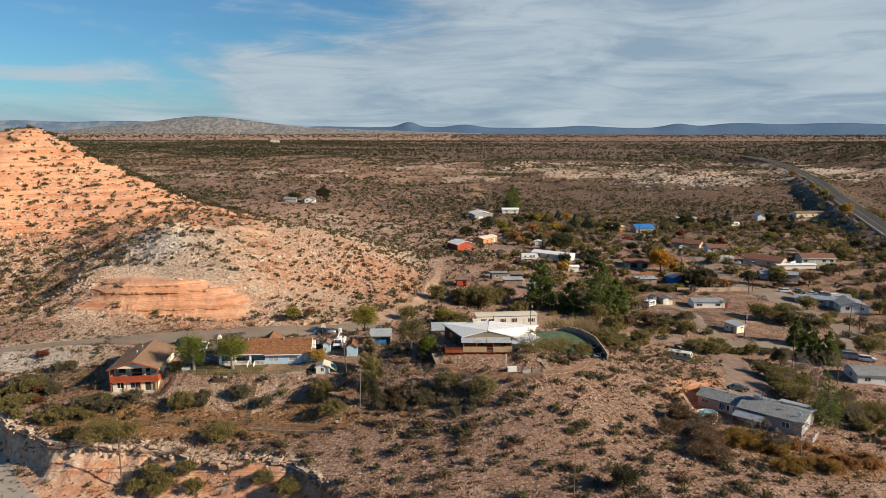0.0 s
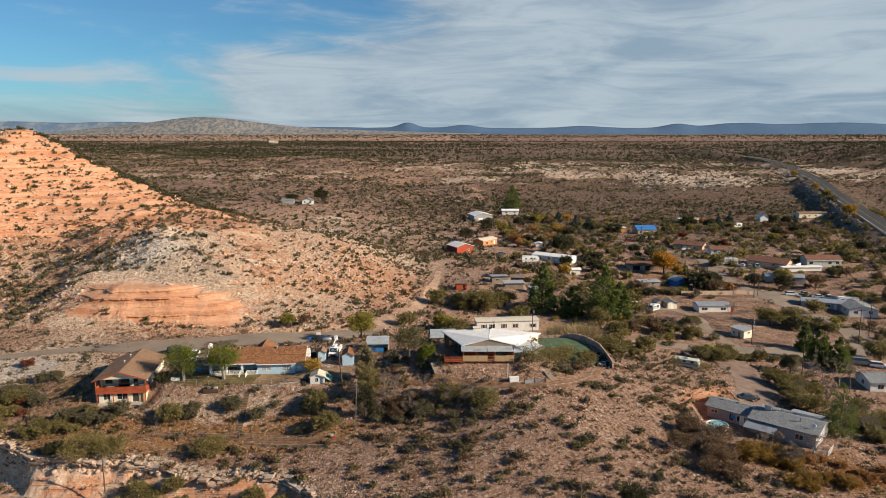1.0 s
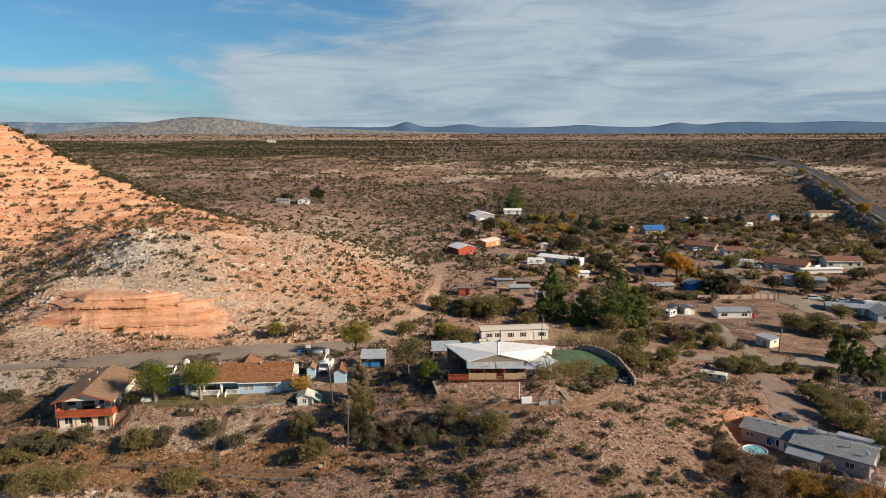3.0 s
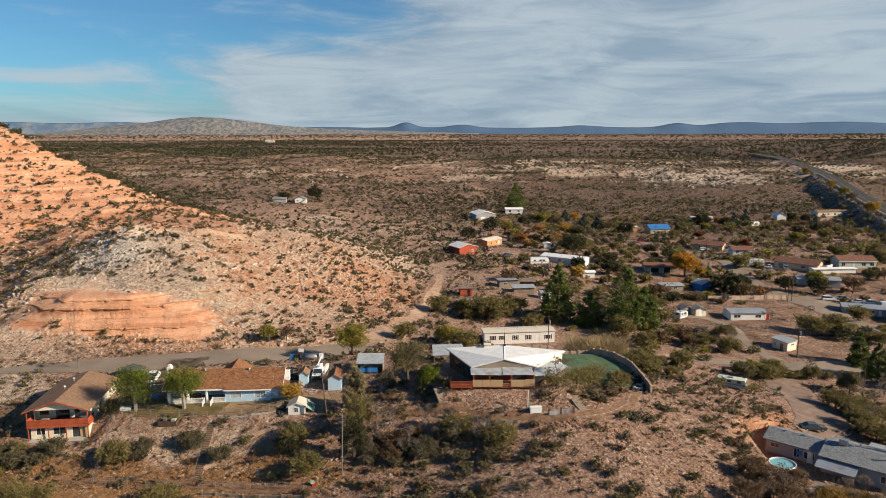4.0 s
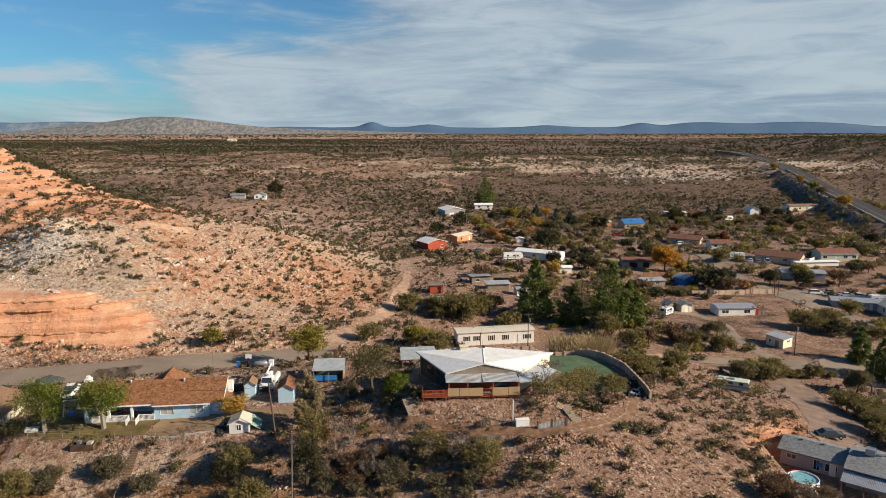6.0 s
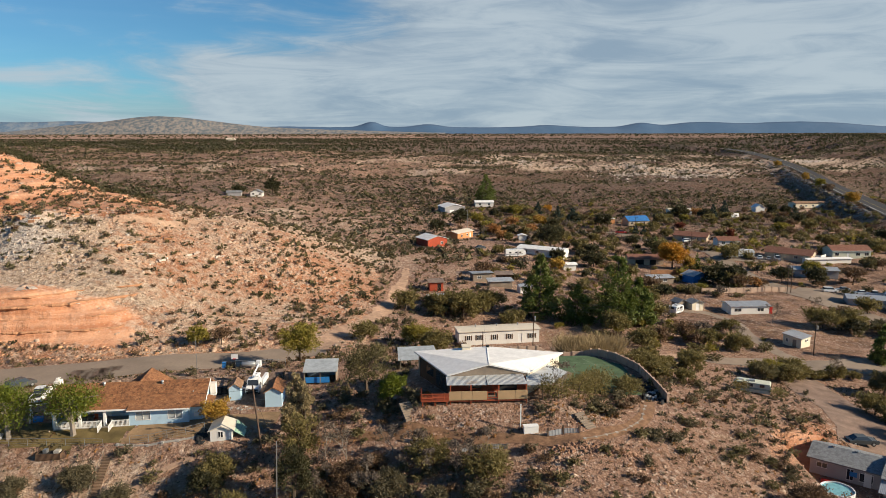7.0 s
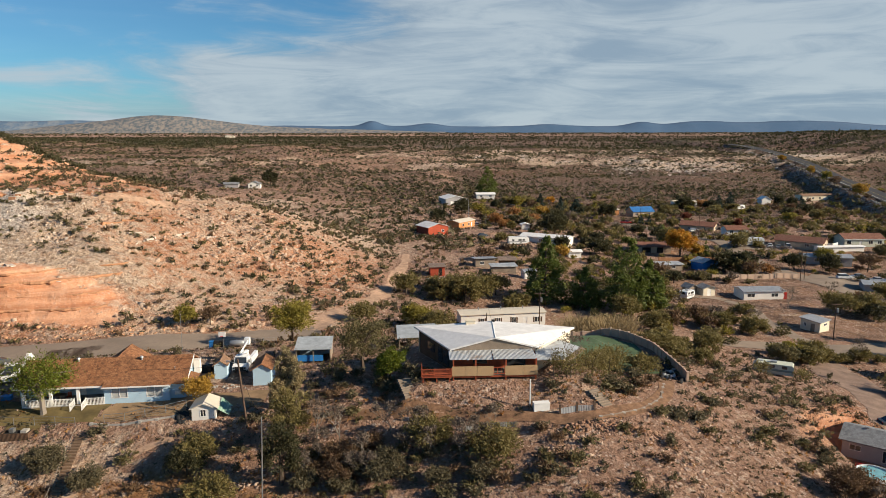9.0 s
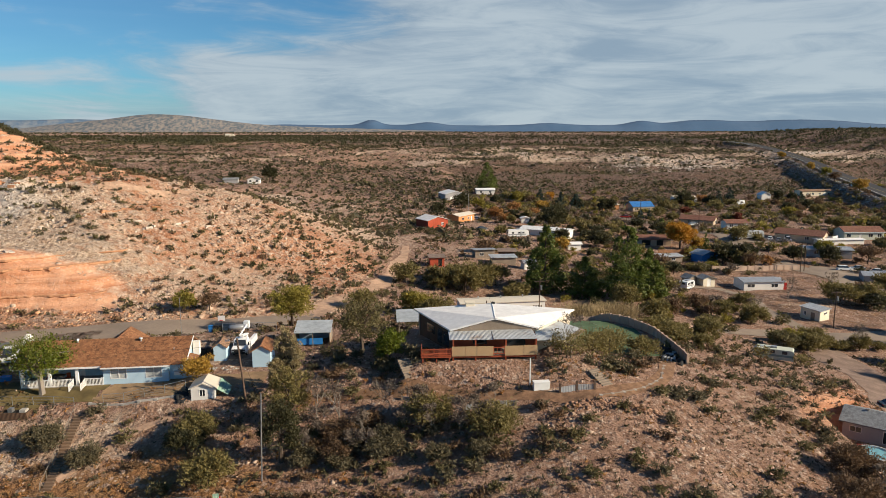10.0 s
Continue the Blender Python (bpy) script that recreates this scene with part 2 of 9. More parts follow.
TANWALL = plain("tan_stucco", (0.50, 0.38, 0.27), 0.9, wear=0.12)
GREENWALL = plain("pale_green_siding", (0.52, 0.54, 0.44), 0.9, wear=0.1)
ORANGEWALL = plain("orange_wall", (0.55, 0.25, 0.10), 0.9, wear=0.15)
BLOCK = plain("pink_block", (0.50, 0.36, 0.27), 0.95, wear=0.18, grain=0.2)
REDWALL = lined("red_barn_board", (0.42, 0.075, 0.035), 0.3, 0, wear=0.2)
REDWOOD = plain("red_stained_wood", (0.38, 0.085, 0.036), 0.75, wear=0.25, grain=0.1)
BROWNWOOD = lined("brown_board", (0.11, 0.065, 0.04), 0.15, 0, wear=0.35)
RAWWOOD = plain("grey_weathered_wood", (0.29, 0.23, 0.175), 0.9, wear=0.35, grain=0.08)
OLDPLANK = plain("old_brown_plank", (0.20, 0.13, 0.085), 0.9, wear=0.35, grain=0.1)
TANPANEL = plain("tan_panel", (0.46, 0.31, 0.17), 0.85, wear=0.15)
FENCEWOOD = lined("rusty_fence_board", (0.30, 0.15, 0.075), 0.14, 0, wear=0.35, depth=0.02)
POLEWOOD = plain("pole_wood", (0.13, 0.085, 0.06), 0.9, wear=0.3, grain=0.06)
BROWNROOF = shingle("brown_shingle", (0.235, 0.098, 0.042), (0.34, 0.165, 0.08), (0.10, 0.042, 0.02))
TANROOF = shingle("tan_shingle", (0.24, 0.14, 0.085), (0.30, 0.19, 0.12), (0.16, 0.09, 0.055))
GREYROOF = shingle("grey_shingle", (0.205, 0.215, 0.225), (0.27, 0.28, 0.285), (0.13, 0.135, 0.14))
REDROOF = shingle("red_brown_shingle", (0.20, 0.09, 0.06), (0.25, 0.12, 0.08), (0.12, 0.05, 0.035))
WHITEROOF = plain("white_roof_coating", (0.78, 0.765, 0.74), 0.7, wear=0.16, grain=0.5, patch=1.3)
CREAMROOF = plain("cream_roof", (0.60, 0.54, 0.44), 0.8, wear=0.1)
TIN = lined("corrugated_white_tin", (0.52, 0.54, 0.55), 0.16, 0, 0.5, 0.35, 0.2, 0.03, rust=(0.33, 0.24, 0.18), dark=0.75)
PALETIN = plain("faded_pale_tin", (0.46, 0.49, 0.50), 0.55, 0.2, wear=0.3, grain=0.2, patch=1.0)
GREYTIN = lined("corrugated_grey_tin", (0.42, 0.44, 0.46), 0.2, 0, 0.45, 0.4, 0.2, 0.03, rust=(0.28, 0.2, 0.15), dark=0.75)
BLUETIN = lined("blue_metal_roof", (0.05, 0.19, 0.46), 0.4, 0, 0.45, 0.1, 0.15, 0.03)
OLDTIN = lined("rusted_tin", (0.30, 0.22, 0.17), 0.16, 0, 0.7, 0.3, 0.35, 0.03, rust=(0.25, 0.11, 0.05))
STEEL = plain("galvanised_steel", (0.46, 0.47, 0.48), 0.4, 0.8, wear=0.15)
# Shade inside open doorways, put into a near-black colour; also planter soil.
DARK = plain("doorway_shade_and_soil", (0.02, 0.018, 0.016), 0.9)
BLACK = plain("black_rubber", (0.022, 0.022, 0.023), 0.8)
TARPBLUE = plain("blue_tarp", (0.03, 0.20, 0.52), 0.5, wear=0.2, patch=0.8)
TARPGREEN = lined("green_striped_cloth", (0.28, 0.42, 0.32), 0.3, 0, 0.8)
REDCLOTH = plain("red_plastic", (0.45, 0.03, 0.02), 0.5)
CARWHITE = plain("white_car_paint", (0.74, 0.74, 0.73), 0.25, wear=0.05)
CARDARK = plain("dark_grey_car_paint", (0.07, 0.075, 0.075), 0.25, wear=0.1)
CARSILVER = plain("silver_car_paint", (0.36, 0.37, 0.38), 0.3, 0.5, wear=0.05)
CARRED = plain("red_car_paint", (0.32, 0.03, 0.025), 0.3, wear=0.05)
TRIMGREEN = plain("faded_green_trim", (0.20, 0.27, 0.25), 0.6, wear=0.15)
POOLWATER = plain("pool_cover", (0.20, 0.45, 0.50), 0.25, wear=0.3, patch=0.7)
BARK = plain("bark", (0.11, 0.08, 0.06), 0.95, wear=0.3, grain=0.08, relief=0.03)
PALEBARK = plain("pale_bark", (0.26, 0.22, 0.18), 0.95, wear=0.3, grain=0.08, relief=0.03)
SAGE = leaf("sage_leaves", (0.104, 0.088, 0.048), (0.158, 0.131, 0.072))
OLIVE = leaf("olive_leaves", (0.121, 0.101, 0.040), (0.190, 0.157, 0.069))
JUNIPER = leaf("juniper_leaves", (0.043, 0.042, 0.017), (0.085, 0.077, 0.032))
BROWNLEAF = leaf("brown_dry_leaves", (0.134, 0.081, 0.044), (0.213, 0.133, 0.073))
RUSTLEAF = leaf("rusty_weeds", (0.30, 0.140, 0.045), (0.47, 0.250, 0.090))
YELLOWLEAF = leaf("yellow_leaves", (0.34, 0.20, 0.03), (0.46, 0.28, 0.05))
OCHRELEAF = leaf("ochre_leaves", (0.20, 0.12, 0.025), (0.34, 0.20, 0.04))
GOLDLEAF = leaf("orange_gold_leaves", (0.46, 0.21, 0.025), (0.55, 0.30, 0.04))
GREENLEAF = leaf("green_leaves", (0.080, 0.108, 0.010), (0.185, 0.205, 0.022), 0.5, 0.34)
LIMELEAF = leaf("yellow_green_leaves", (0.20, 0.165, 0.026), (0.33, 0.27, 0.050))
PINELEAF = leaf("pine_needles", (0.080, 0.110, 0.018), (0.165, 0.190, 0.042))
BLUELEAF = leaf("blue_spruce_needles", (0.028, 0.044, 0.034), (0.056, 0.080, 0.060))
REDLEAF = leaf("red_leaves", (0.14, 0.035, 0.02), (0.22, 0.07, 0.035))
TWIG = leaf("bare_twigs", (0.143, 0.109, 0.083), (0.225, 0.180, 0.143), 0.8, 0.0)
MESQUITE = leaf("mesquite_leaves", (0.150, 0.122, 0.040), (0.250, 0.200, 0.070))
FEATHER = leaf("feathery_leaves", (0.27, 0.21, 0.105), (0.42, 0.335, 0.18))
STRAW = leaf("dry_reeds", (0.30, 0.22, 0.11), (0.42, 0.32, 0.18), 0.8, 0.0)
WHITEROCK = rocky("white_limestone", (0.40, 0.265, 0.18), (0.58, 0.44, 0.335))
LIMESTONE = rocky("weathered_limestone", (0.46, 0.37, 0.30), (0.68, 0.58, 0.49))
PILEROCK = rocky("rusty_field_stone", (0.24, 0.13, 0.08), (0.38, 0.23, 0.155))
# Darker red beds; the dark colour also stands in for shaded crevices.
DARKBED = rocky("dark_red_bed_shade", (0.42, 0.20, 0.10), (0.52, 0.28, 0.155))
GREYROCK = rocky("grey_riprap", (0.26, 0.24, 0.22), (0.36, 0.33, 0.30))
REDROCK = rocky("red_sandstone", (0.60, 0.30, 0.15), (0.76, 0.46, 0.28))


def glass():
    g = Graph("window_glass")
    g.put(0.9, g.bsdf.inputs["Specular IOR Level"])
    return g.done((0.035, 0.04, 0.045), 0.06)


GLASS = glass()
# White blind colour that also carries the pale reflection in the glass.
PALEPANE = plain("white_blind_and_reflection", (0.42, 0.43, 0.42), 0.15, wear=0.15, patch=0.4)


def hazed_stone(name, c, c2, size):
    """Far ranges: the blue haze of distance is put into the stone colour."""
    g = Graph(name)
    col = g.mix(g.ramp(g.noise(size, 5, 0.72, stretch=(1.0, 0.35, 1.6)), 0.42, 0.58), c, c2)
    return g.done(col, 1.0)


RANGE_HAZE = hazed_stone("haze_blue_range", (0.06, 0.115, 0.20), (0.075, 0.13, 0.215), 400)
RANGE_NEAR = hazed_stone("hazed_brown_range", (0.095, 0.118, 0.138), (0.27, 0.235, 0.205), 20)
RANGE_MESA = hazed_stone("hazed_pale_mesa", (0.10, 0.16, 0.24), (0.22, 0.25, 0.28), 120)

# ---------------------------------------------------------------- building blocks
class Bag:
    """Corners and faces of one mesh."""

    def __init__(self):
        self.v, self.f = [], []

    def add(self, verts, faces):
        n = len(self.v)
        self.v += [tuple(p) for p in verts]
        self.f += [tuple(i + n for i in f) for f in faces]
        return self

    def box(self, x0, y0, z0, x1, y1, z1):
        return self.add([(x0, y0, z0), (x1, y0, z0), (x1, y1, z0), (x0, y1, z0), (x0, y0, z1), (x1, y0, z1), (x1, y1, z1), (x0, y1, z1)],
                        [(0, 3, 2, 1), (4, 5, 6, 7), (0, 1, 5, 4), (1, 2, 6, 5), (2, 3, 7, 6), (3, 0, 4, 7)])

    def slab(self, corners, thick):
        """A plate under the given corners (in order), thick metres deep."""
        n = len(corners)
        low = [(x, y, z - thick) for x, y, z in corners]
        return self.add(list(corners) + low, [tuple(range(n)), tuple(range(2 * n - 1, n - 1, -1))] +
                        [(i, i + n, (i + 1) % n + n, (i + 1) % n) for i in range(n)])

    def tube(self, path, radii, sides=6):
        """A round bar along points, with a radius at each."""
        n0, rings = len(self.v), len(path)
        for i, p in enumerate(path):
            p = Vector(p)
            d = (Vector(path[min(i + 1, rings - 1)]) - Vector(path[max(i - 1, 0)])).normalized()
            a = d.orthogonal().normalized()
            b = d.cross(a)
            for k in range(sides):
                t = 2 * math.pi * k / sides
                self.v.append(tuple(p + (a * math.cos(t) + b * math.sin(t)) * radii[i]))
        for i in range(rings - 1):
            for k in range(sides):
                a, b = n0 + i * sides + k, n0 + i * sides + (k + 1) % sides
                self.f.append((a, b, b + sides, a + sides))
        self.f += [tuple(range(n0 + sides - 1, n0 - 1, -1)), tuple(range(n0 + (rings - 1) * sides, n0 + rings * sides))]
        return self

    def mesh(self, name, mat, rounded=False):
        me = bpy.data.meshes.new(name)
        me.from_pydata(self.v, [], self.f)
        me.materials.append(mat)
        if rounded:
            me.polygons.foreach_set("use_smooth", [True] * len(me.polygons))
        me.update()
        return me


def part(name, bag, mat, parent=None, label="", rounded=False):
    ob = new(name, bag.mesh(name, mat, rounded))
    if parent:
        ob.parent = parent
    if label:
        tagged(ob, label)
    return ob


def thing(name, x, y, z=None, turn=0.0, label="", category="", group="", kind=""):
    ob = new(name)
    ob.empty_display_size = 0.5
    ob.matrix_world = pose(x, y, height(x, y) if z is None else z, 0, 0, turn)
    return tagged(ob, label, category, group, kind)


def array_mesh(name, verts, faces, mat, rounded=False):
    """A mesh from arrays: faces of one corner count."""
    me = bpy.data.meshes.new(name)
    k = faces.shape[1]
    me.vertices.add(len(verts)), me.loops.add(faces.size), me.polygons.add(len(faces))
    me.vertices.foreach_set("co", verts.astype(np.float32).ravel())
    me.loops.foreach_set("vertex_index", faces.astype(np.int32).ravel())
    me.polygons.foreach_set("loop_start", np.arange(0, faces.size, k, dtype=np.int32))
    if rounded:
        me.polygons.foreach_set("use_smooth", np.ones(len(faces), dtype=bool))
    me.materials.append(mat)
    me.update(calc_edges=True)
    return me
# ---------------------------------------------------------------- landform
def lattice(ix, iy, seed):
    """A repeatable random number for each lattice corner."""
    h = (ix.astype(np.int64) * 374761393 + iy.astype(np.int64) * 668265263 + seed * 1442695041) & 0x7FFFFFFF
    h = ((h ^ (h >> 13)) * 1274126177) & 0x7FFFFFFF
    h = ((h ^ (h >> 16)) * 2246822519) & 0x7FFFFFFF
    return ((h ^ (h >> 15)) & 0xFFFF) / 65535.0


def value_noise(x, y, seed):
    x, y = np.asarray(x, float), np.asarray(y, float)
    ix, iy = np.floor(x), np.floor(y)
    fx, fy = x - ix, y - iy
    fx, fy = fx * fx * (3 - 2 * fx), fy * fy * (3 - 2 * fy)
    a, b = lattice(ix, iy, seed), lattice(ix + 1, iy, seed)
    c, d = lattice(ix, iy + 1, seed), lattice(ix + 1, iy + 1, seed)
    return (a + (b - a) * fx) * (1 - fy) + (c + (d - c) * fx) * fy - 0.5


def fbm(x, y, size, octaves=4, seed=1):
    """Layered noise of about -0.5 to 0.5; size is the widest lump in metres."""
    total, gain = 0.0, 0.5
    for k in range(octaves):
        total = total + gain * value_noise(x / size + 17.3 * k, y / size - 9.1 * k, seed + k)
        size, gain = size * 0.47, gain * 0.55
    return total


def smooth(a, b, v):
    u = np.clip((v - a) / (b - a), 0.0, 1.0)
    return u * u * (3 - 2 * u)


def hermite(knots, values, q):
    """A smooth curve through values (last axis) at the knots."""
    knots, values, q = np.asarray(knots, float), np.asarray(values, float), np.clip(q, knots[0], knots[-1])
    slope = np.gradient(values, knots, axis=-1)
    i = np.clip(np.searchsorted(knots, q, "right") - 1, 0, len(knots) - 2)
    h = knots[i + 1] - knots[i]
    s = (q - knots[i]) / h
    pick = lambda a, k: np.take_along_axis(a, k[None], axis=-1)[0] if a.ndim > 1 and a.shape[0] == 1 else a[..., k]
    p0, p1, m0, m1 = pick(values, i), pick(values, i + 1), pick(slope, i), pick(slope, i + 1)
    return (2 * s**3 - 3 * s**2 + 1) * p0 + (s**3 - 2 * s**2 + s) * h * m0 + (3 * s**2 - 2 * s**3) * p1 + (s**3 - s**2) * h * m1


# The lie of the land round the houses: heights where lines across (EAST) and lines going north (NORTH) cross.
EAST = [-162, -132, -100, -70, -40, -10, 20, 50, 90, 150]
NORTH = [105, 132, 148, 165, 185, 198, 220, 250, 282, 325]
RELIEF = [
    [-10.0, -9.5, -9.5, -9.0, -10.0, -7.2, -5.3, -7.0, -13.0, -17.5],
    [-8.0, -8.0, -7.5, -6.2, -6.1, -4.0, 0.0, -6.5, -11.8, -16.5],
    [-5.9, -5.9, -5.2, -2.5, -0.8, 0.6, 2.6, -3.9, -11.6, -16.0],
    [-2.5, -2.5, -2.5, -1.5, -0.2, 0.9, 1.1, -3.8, -11.5, -15.5],
    [1.0, 1.0, 0.3, -0.9, -1.0, -2.0, -3.8, -5.5, -11.4, -15.0],
    [6.0, 2.0, 4.5, 7.6, -0.5, -3.2, -6.0, -7.2, -11.5, -14.5],
    [17.0, 8.0, 15.5, 16.3, 2.5, -4.4, -8.2, -8.6, -11.2, -14.0],
    [37.0, 25.0, 22.0, 19.5, 11.0, -3.0, -6.2, -9.0, -10.8, -13.5],
    [53.8, 36.0, 21.8, 14.8, 9.0, -3.4, -5.8, -9.0, -10.8, -12.5],
    [38.0, 25.0, 15.0, 8.0, 2.5, -3.8, -5.2, -8.5, -10.8, -12.0],
]


def near_land(x, y):
    rows = np.array([hermite(EAST, np.array(r, float), x) for r in RELIEF])  # one height per line north
    slope = np.gradient(rows, np.array(NORTH, float), axis=0)
    q = np.clip(y, NORTH[0], NORTH[-1])
    knots = np.array(NORTH, float)
    i = np.clip(np.searchsorted(knots, q, "right") - 1, 0, len(knots) - 2)
    h = knots[i + 1] - knots[i]
    s = (q - knots[i]) / h
    n = np.arange(x.size)
    p0, p1, m0, m1 = rows[i, n], rows[i + 1, n], slope[i, n], slope[i + 1, n]
    return (2 * s**3 - 3 * s**2 + 1) * p0 + (s**3 - 2 * s**2 + s) * h * m0 + (3 * s**2 - 2 * s**3) * p1 + (s**3 - s**2) * h * m1


def highway_east(y):
    """How far east the highway runs at a distance north."""
    return np.interp(y, [200, 438, 575, 720, 800, 870, 1000, 1300], [190, 275, 325, 376, 392, 400, 408, 425])


def highway_level(y):
    return np.interp(y, [200, 438, 575, 720, 800, 870, 1000, 1300], [-14, -5, 0, 8, 14, 18.5, 22, 26])


def far_land(x, y):
    z = np.interp(y, [300, 400, 480, 600, 680, 720, 790, 1000, 2000, 4500, 6000], [-5, -8, -8, -5, -1, 2, 11, 15, 23, 37, 40])
    z = z - 3 * smooth(20, 120, x) * (1 - smooth(550, 700, y))
    z = z + 9 * smooth(0, -130, x) * smooth(330, 480, y) * (1 - smooth(900, 1400, y))
    step = fbm(x, y, 150, 4, 5)
    scarp = smooth(560, 700, y) * (1 - smooth(950, 1300, y))
    z = z + scarp * 13 * step
    # hard white beds stand out as ledges
    zz = z + fbm(x, y, 40, 3, 8) * 3
    ledge = np.floor(zz / 5.0) * 5.0 + 5.0 * smooth(0.55, 0.9, zz / 5.0 - np.floor(zz / 5.0))
    z = z + (ledge - zz) * 0.75 * scarp
    z = z + fbm(x, y, 60, 4, 3) * (2.2 + 4 * smooth(380, 600, y)) * (1 - 0.6 * smooth(1000, 1500, y))
    z = z + 4.0 * np.exp(-(((x + 78) / 48) ** 2 + ((y - 345) / 40) ** 2)) * (1 + 2.0 * fbm(x, y, 30, 4, 13))
    # mesa beyond the highway
    mesa = smooth(0, 170, x - highway_east(y) - 40 + 40 * fbm(x, y, 120, 3, 12)) * smooth(560, 800, y) * (1 - smooth(1100, 1500, y))
    return z + mesa * 19


CLIFF_X = [-140, -105, -93, -87, -81, -75, -60, -50, -41, -33, -27, -18, -6]
CLIFF_Y = [158, 143, 137, 133, 128.5, 124.5, 123.5, 122.5, 119, 119, 117, 109, 88]


def cliff_edge(x):
    """Where the rim of the bluff runs."""
    return np.interp(x, CLIFF_X, CLIFF_Y) + 3.0 * fbm(x, x * 0, 9, 3, 51)


def ground_height(x, y):
    """The height of the ground, in metres, at places given as arrays."""
    x, y = np.atleast_1d(np.asarray(x, float)), np.atleast_1d(np.asarray(y, float))
    shape = np.broadcast(x, y).shape
    x, y = np.broadcast_to(x, shape).ravel().astype(float), np.broadcast_to(y, shape).ravel().astype(float)
    near, far = near_land(x, y), far_land(x, y)
    k = smooth(285, 380, y + 0.35 * np.clip(np.abs(x) - 120, 0, 400))
    wild = fbm(x, y, 22, 5, 21) * 1.5 + fbm(x, y, 6.5, 4, 33) * 1.1
    hill = smooth(2, 12, near) * smooth(190, 200, y)
    gully = (0.25 - np.abs(fbm(x + 0.5 * y, y, 16, 4, 27))) * 4.0
    z = near * (1 - k) + far * k + wild * (0.6 + 0.9 * hill + 0.4 * k) + gully * (0.25 + 0.75 * hill) * (1 - k)
    z = z + 3.2 * np.exp(-(((x + 89) / 9) ** 2 + ((y - 219) / 8) ** 2))
    z = z - 1.3 * np.exp(-(((x - 66) / 12) ** 2 + ((y - 177) / 9) ** 2))
    # road cut: talus, a steep face and the shoulder above it
    cut = smooth(-120, -99, x) * (1 - smooth(-61, -50, x)) * smooth(179, 183, y) * (1 - smooth(199, 212, y))
    d = y - (188.6 + 0.111 * (x + 83)) + 2.6 * fbm(x, y * 0.15, 12, 4, 63)
    face_z = np.interp(d, [-9, -4.5, -1.2, -0.2, 0.9, 1.5, 2.4, 2.9, 4.8, 10, 24], [-1.3, -0.1, 1.6, 4.0, 4.6, 6.9, 7.3, 8.8, 9.3, 10.3, 15.5])
    hump = np.interp(x, [-106, -98, -90, -76, -66, -57, -50], [0.2, 0.6, 1.0, 1.0, 0.66, 0.30, 0.12])
    face_z = np.where(face_z > 1.6, 1.6 + (face_z - 1.6) * (hump + (1 - hump) * smooth(3, 14, d)), face_z)
    z = z + cut * (face_z + 0.6 * fbm(x, y, 4, 3, 65) - z)
    # beds of harder rock across the road cut and the hill
    bed = 2.4
    zz = z + fbm(x, y, 18, 3, 44) * 1.6
    u = zz / bed - np.floor(zz / bed)
    face = smooth(186, 190, y) * (1 - smooth(204, 212, y)) * smooth(-112, -98, x) * (1 - smooth(-52, -44, x))
    ledges = (np.floor(zz / bed) + smooth(0.35, 0.75, u)) * bed - zz
    z = z + ledges * (0.35 * face + 0.4 * hill * (1 - face) * smooth(-60, -80, x))
    # level bench on the hill
    bench = smooth(-125, -110, x) * (1 - smooth(-72, -58, x)) * smooth(224, 230, y) * (1 - smooth(243, 252, y))
    z = z + bench * (21.5 + 0.04 * (x + 90) - z) * 0.6
    # bluff that falls to the street below
    edge = cliff_edge(x)
    wide = np.interp(x, [-90, -70, -50], [5.0, 9.5, 10.5]) + 5 * fbm(x, y * 0 + 3, 14, 3, 53)
    fall = (1 - (1 - np.clip((edge - y) / wide, 0, 1)) ** 2.2) * (1 - smooth(-27, -10, x))
    low = -13.3 + 0.02 * (x + 80)
    zz = z + fall * (low - z)
    zz = zz + fall * (1 - fall) * 4 * fbm(x, y, 7, 4, 61) * 3.0
    u = zz / 2.1 - np.floor(zz / 2.1)
    z = zz + smooth(0.02, 0.2, fall) * (1 - smooth(0.85, 0.98, fall)) * 0.8 * ((np.floor(zz / 2.1) + smooth(0.3, 0.8, u)) * 2.1 - zz)
    # shelves cut for houses, street and yards
    for cx, cy, hx, hy, level, soft in SHELVES:
        d = np.maximum(np.abs(x - cx) - hx, np.abs(y - cy) - hy)
        w = 1 - smooth(0.0, soft, d)
        z = z + w * (level - z)
    # highway on its bank
    d = x - highway_east(y)
    top = highway_level(y) - 0.25
    inside = smooth(200, 300, y) * (1 - smooth(1200, 1300, y))
    bank = np.maximum(np.abs(d) - 9.0, 0.0)
    left = np.where(d < 0, top - bank * 0.62, top - bank * 0.3)
    right = top + bank * 0.8
    z = z + inside * (np.clip(z, left, right) - z)
    # street along the foot of the hill
    d = np.abs(y - STREET(x))
    w = (1 - smooth(np.where(x < -82, 3.0, 5.6), np.where(x < -82, 6.0, 9.5), d)) * smooth(-190, -150, x) * (1 - smooth(-22, -12, x))
    z = z + w * (STREET_LEVEL(x) - z)
    return z.reshape(shape)


def STREET(x):
    return np.interp(x, [-200, -130, -110, -94, -75, -67, -51, -42, -32, -27, -18], [160, 163, 166, 171, 173.5, 174, 177.5, 179.9, 182.4, 185, 190])


def STREET_LEVEL(x):
    return np.interp(x, [-200, -130, -100, -70, -45, -15], [-4.5, -3.0, -2.0, -1.4, -1.0, -2.8])


def height(x, y):
    return float(ground_height(x, y)[0])


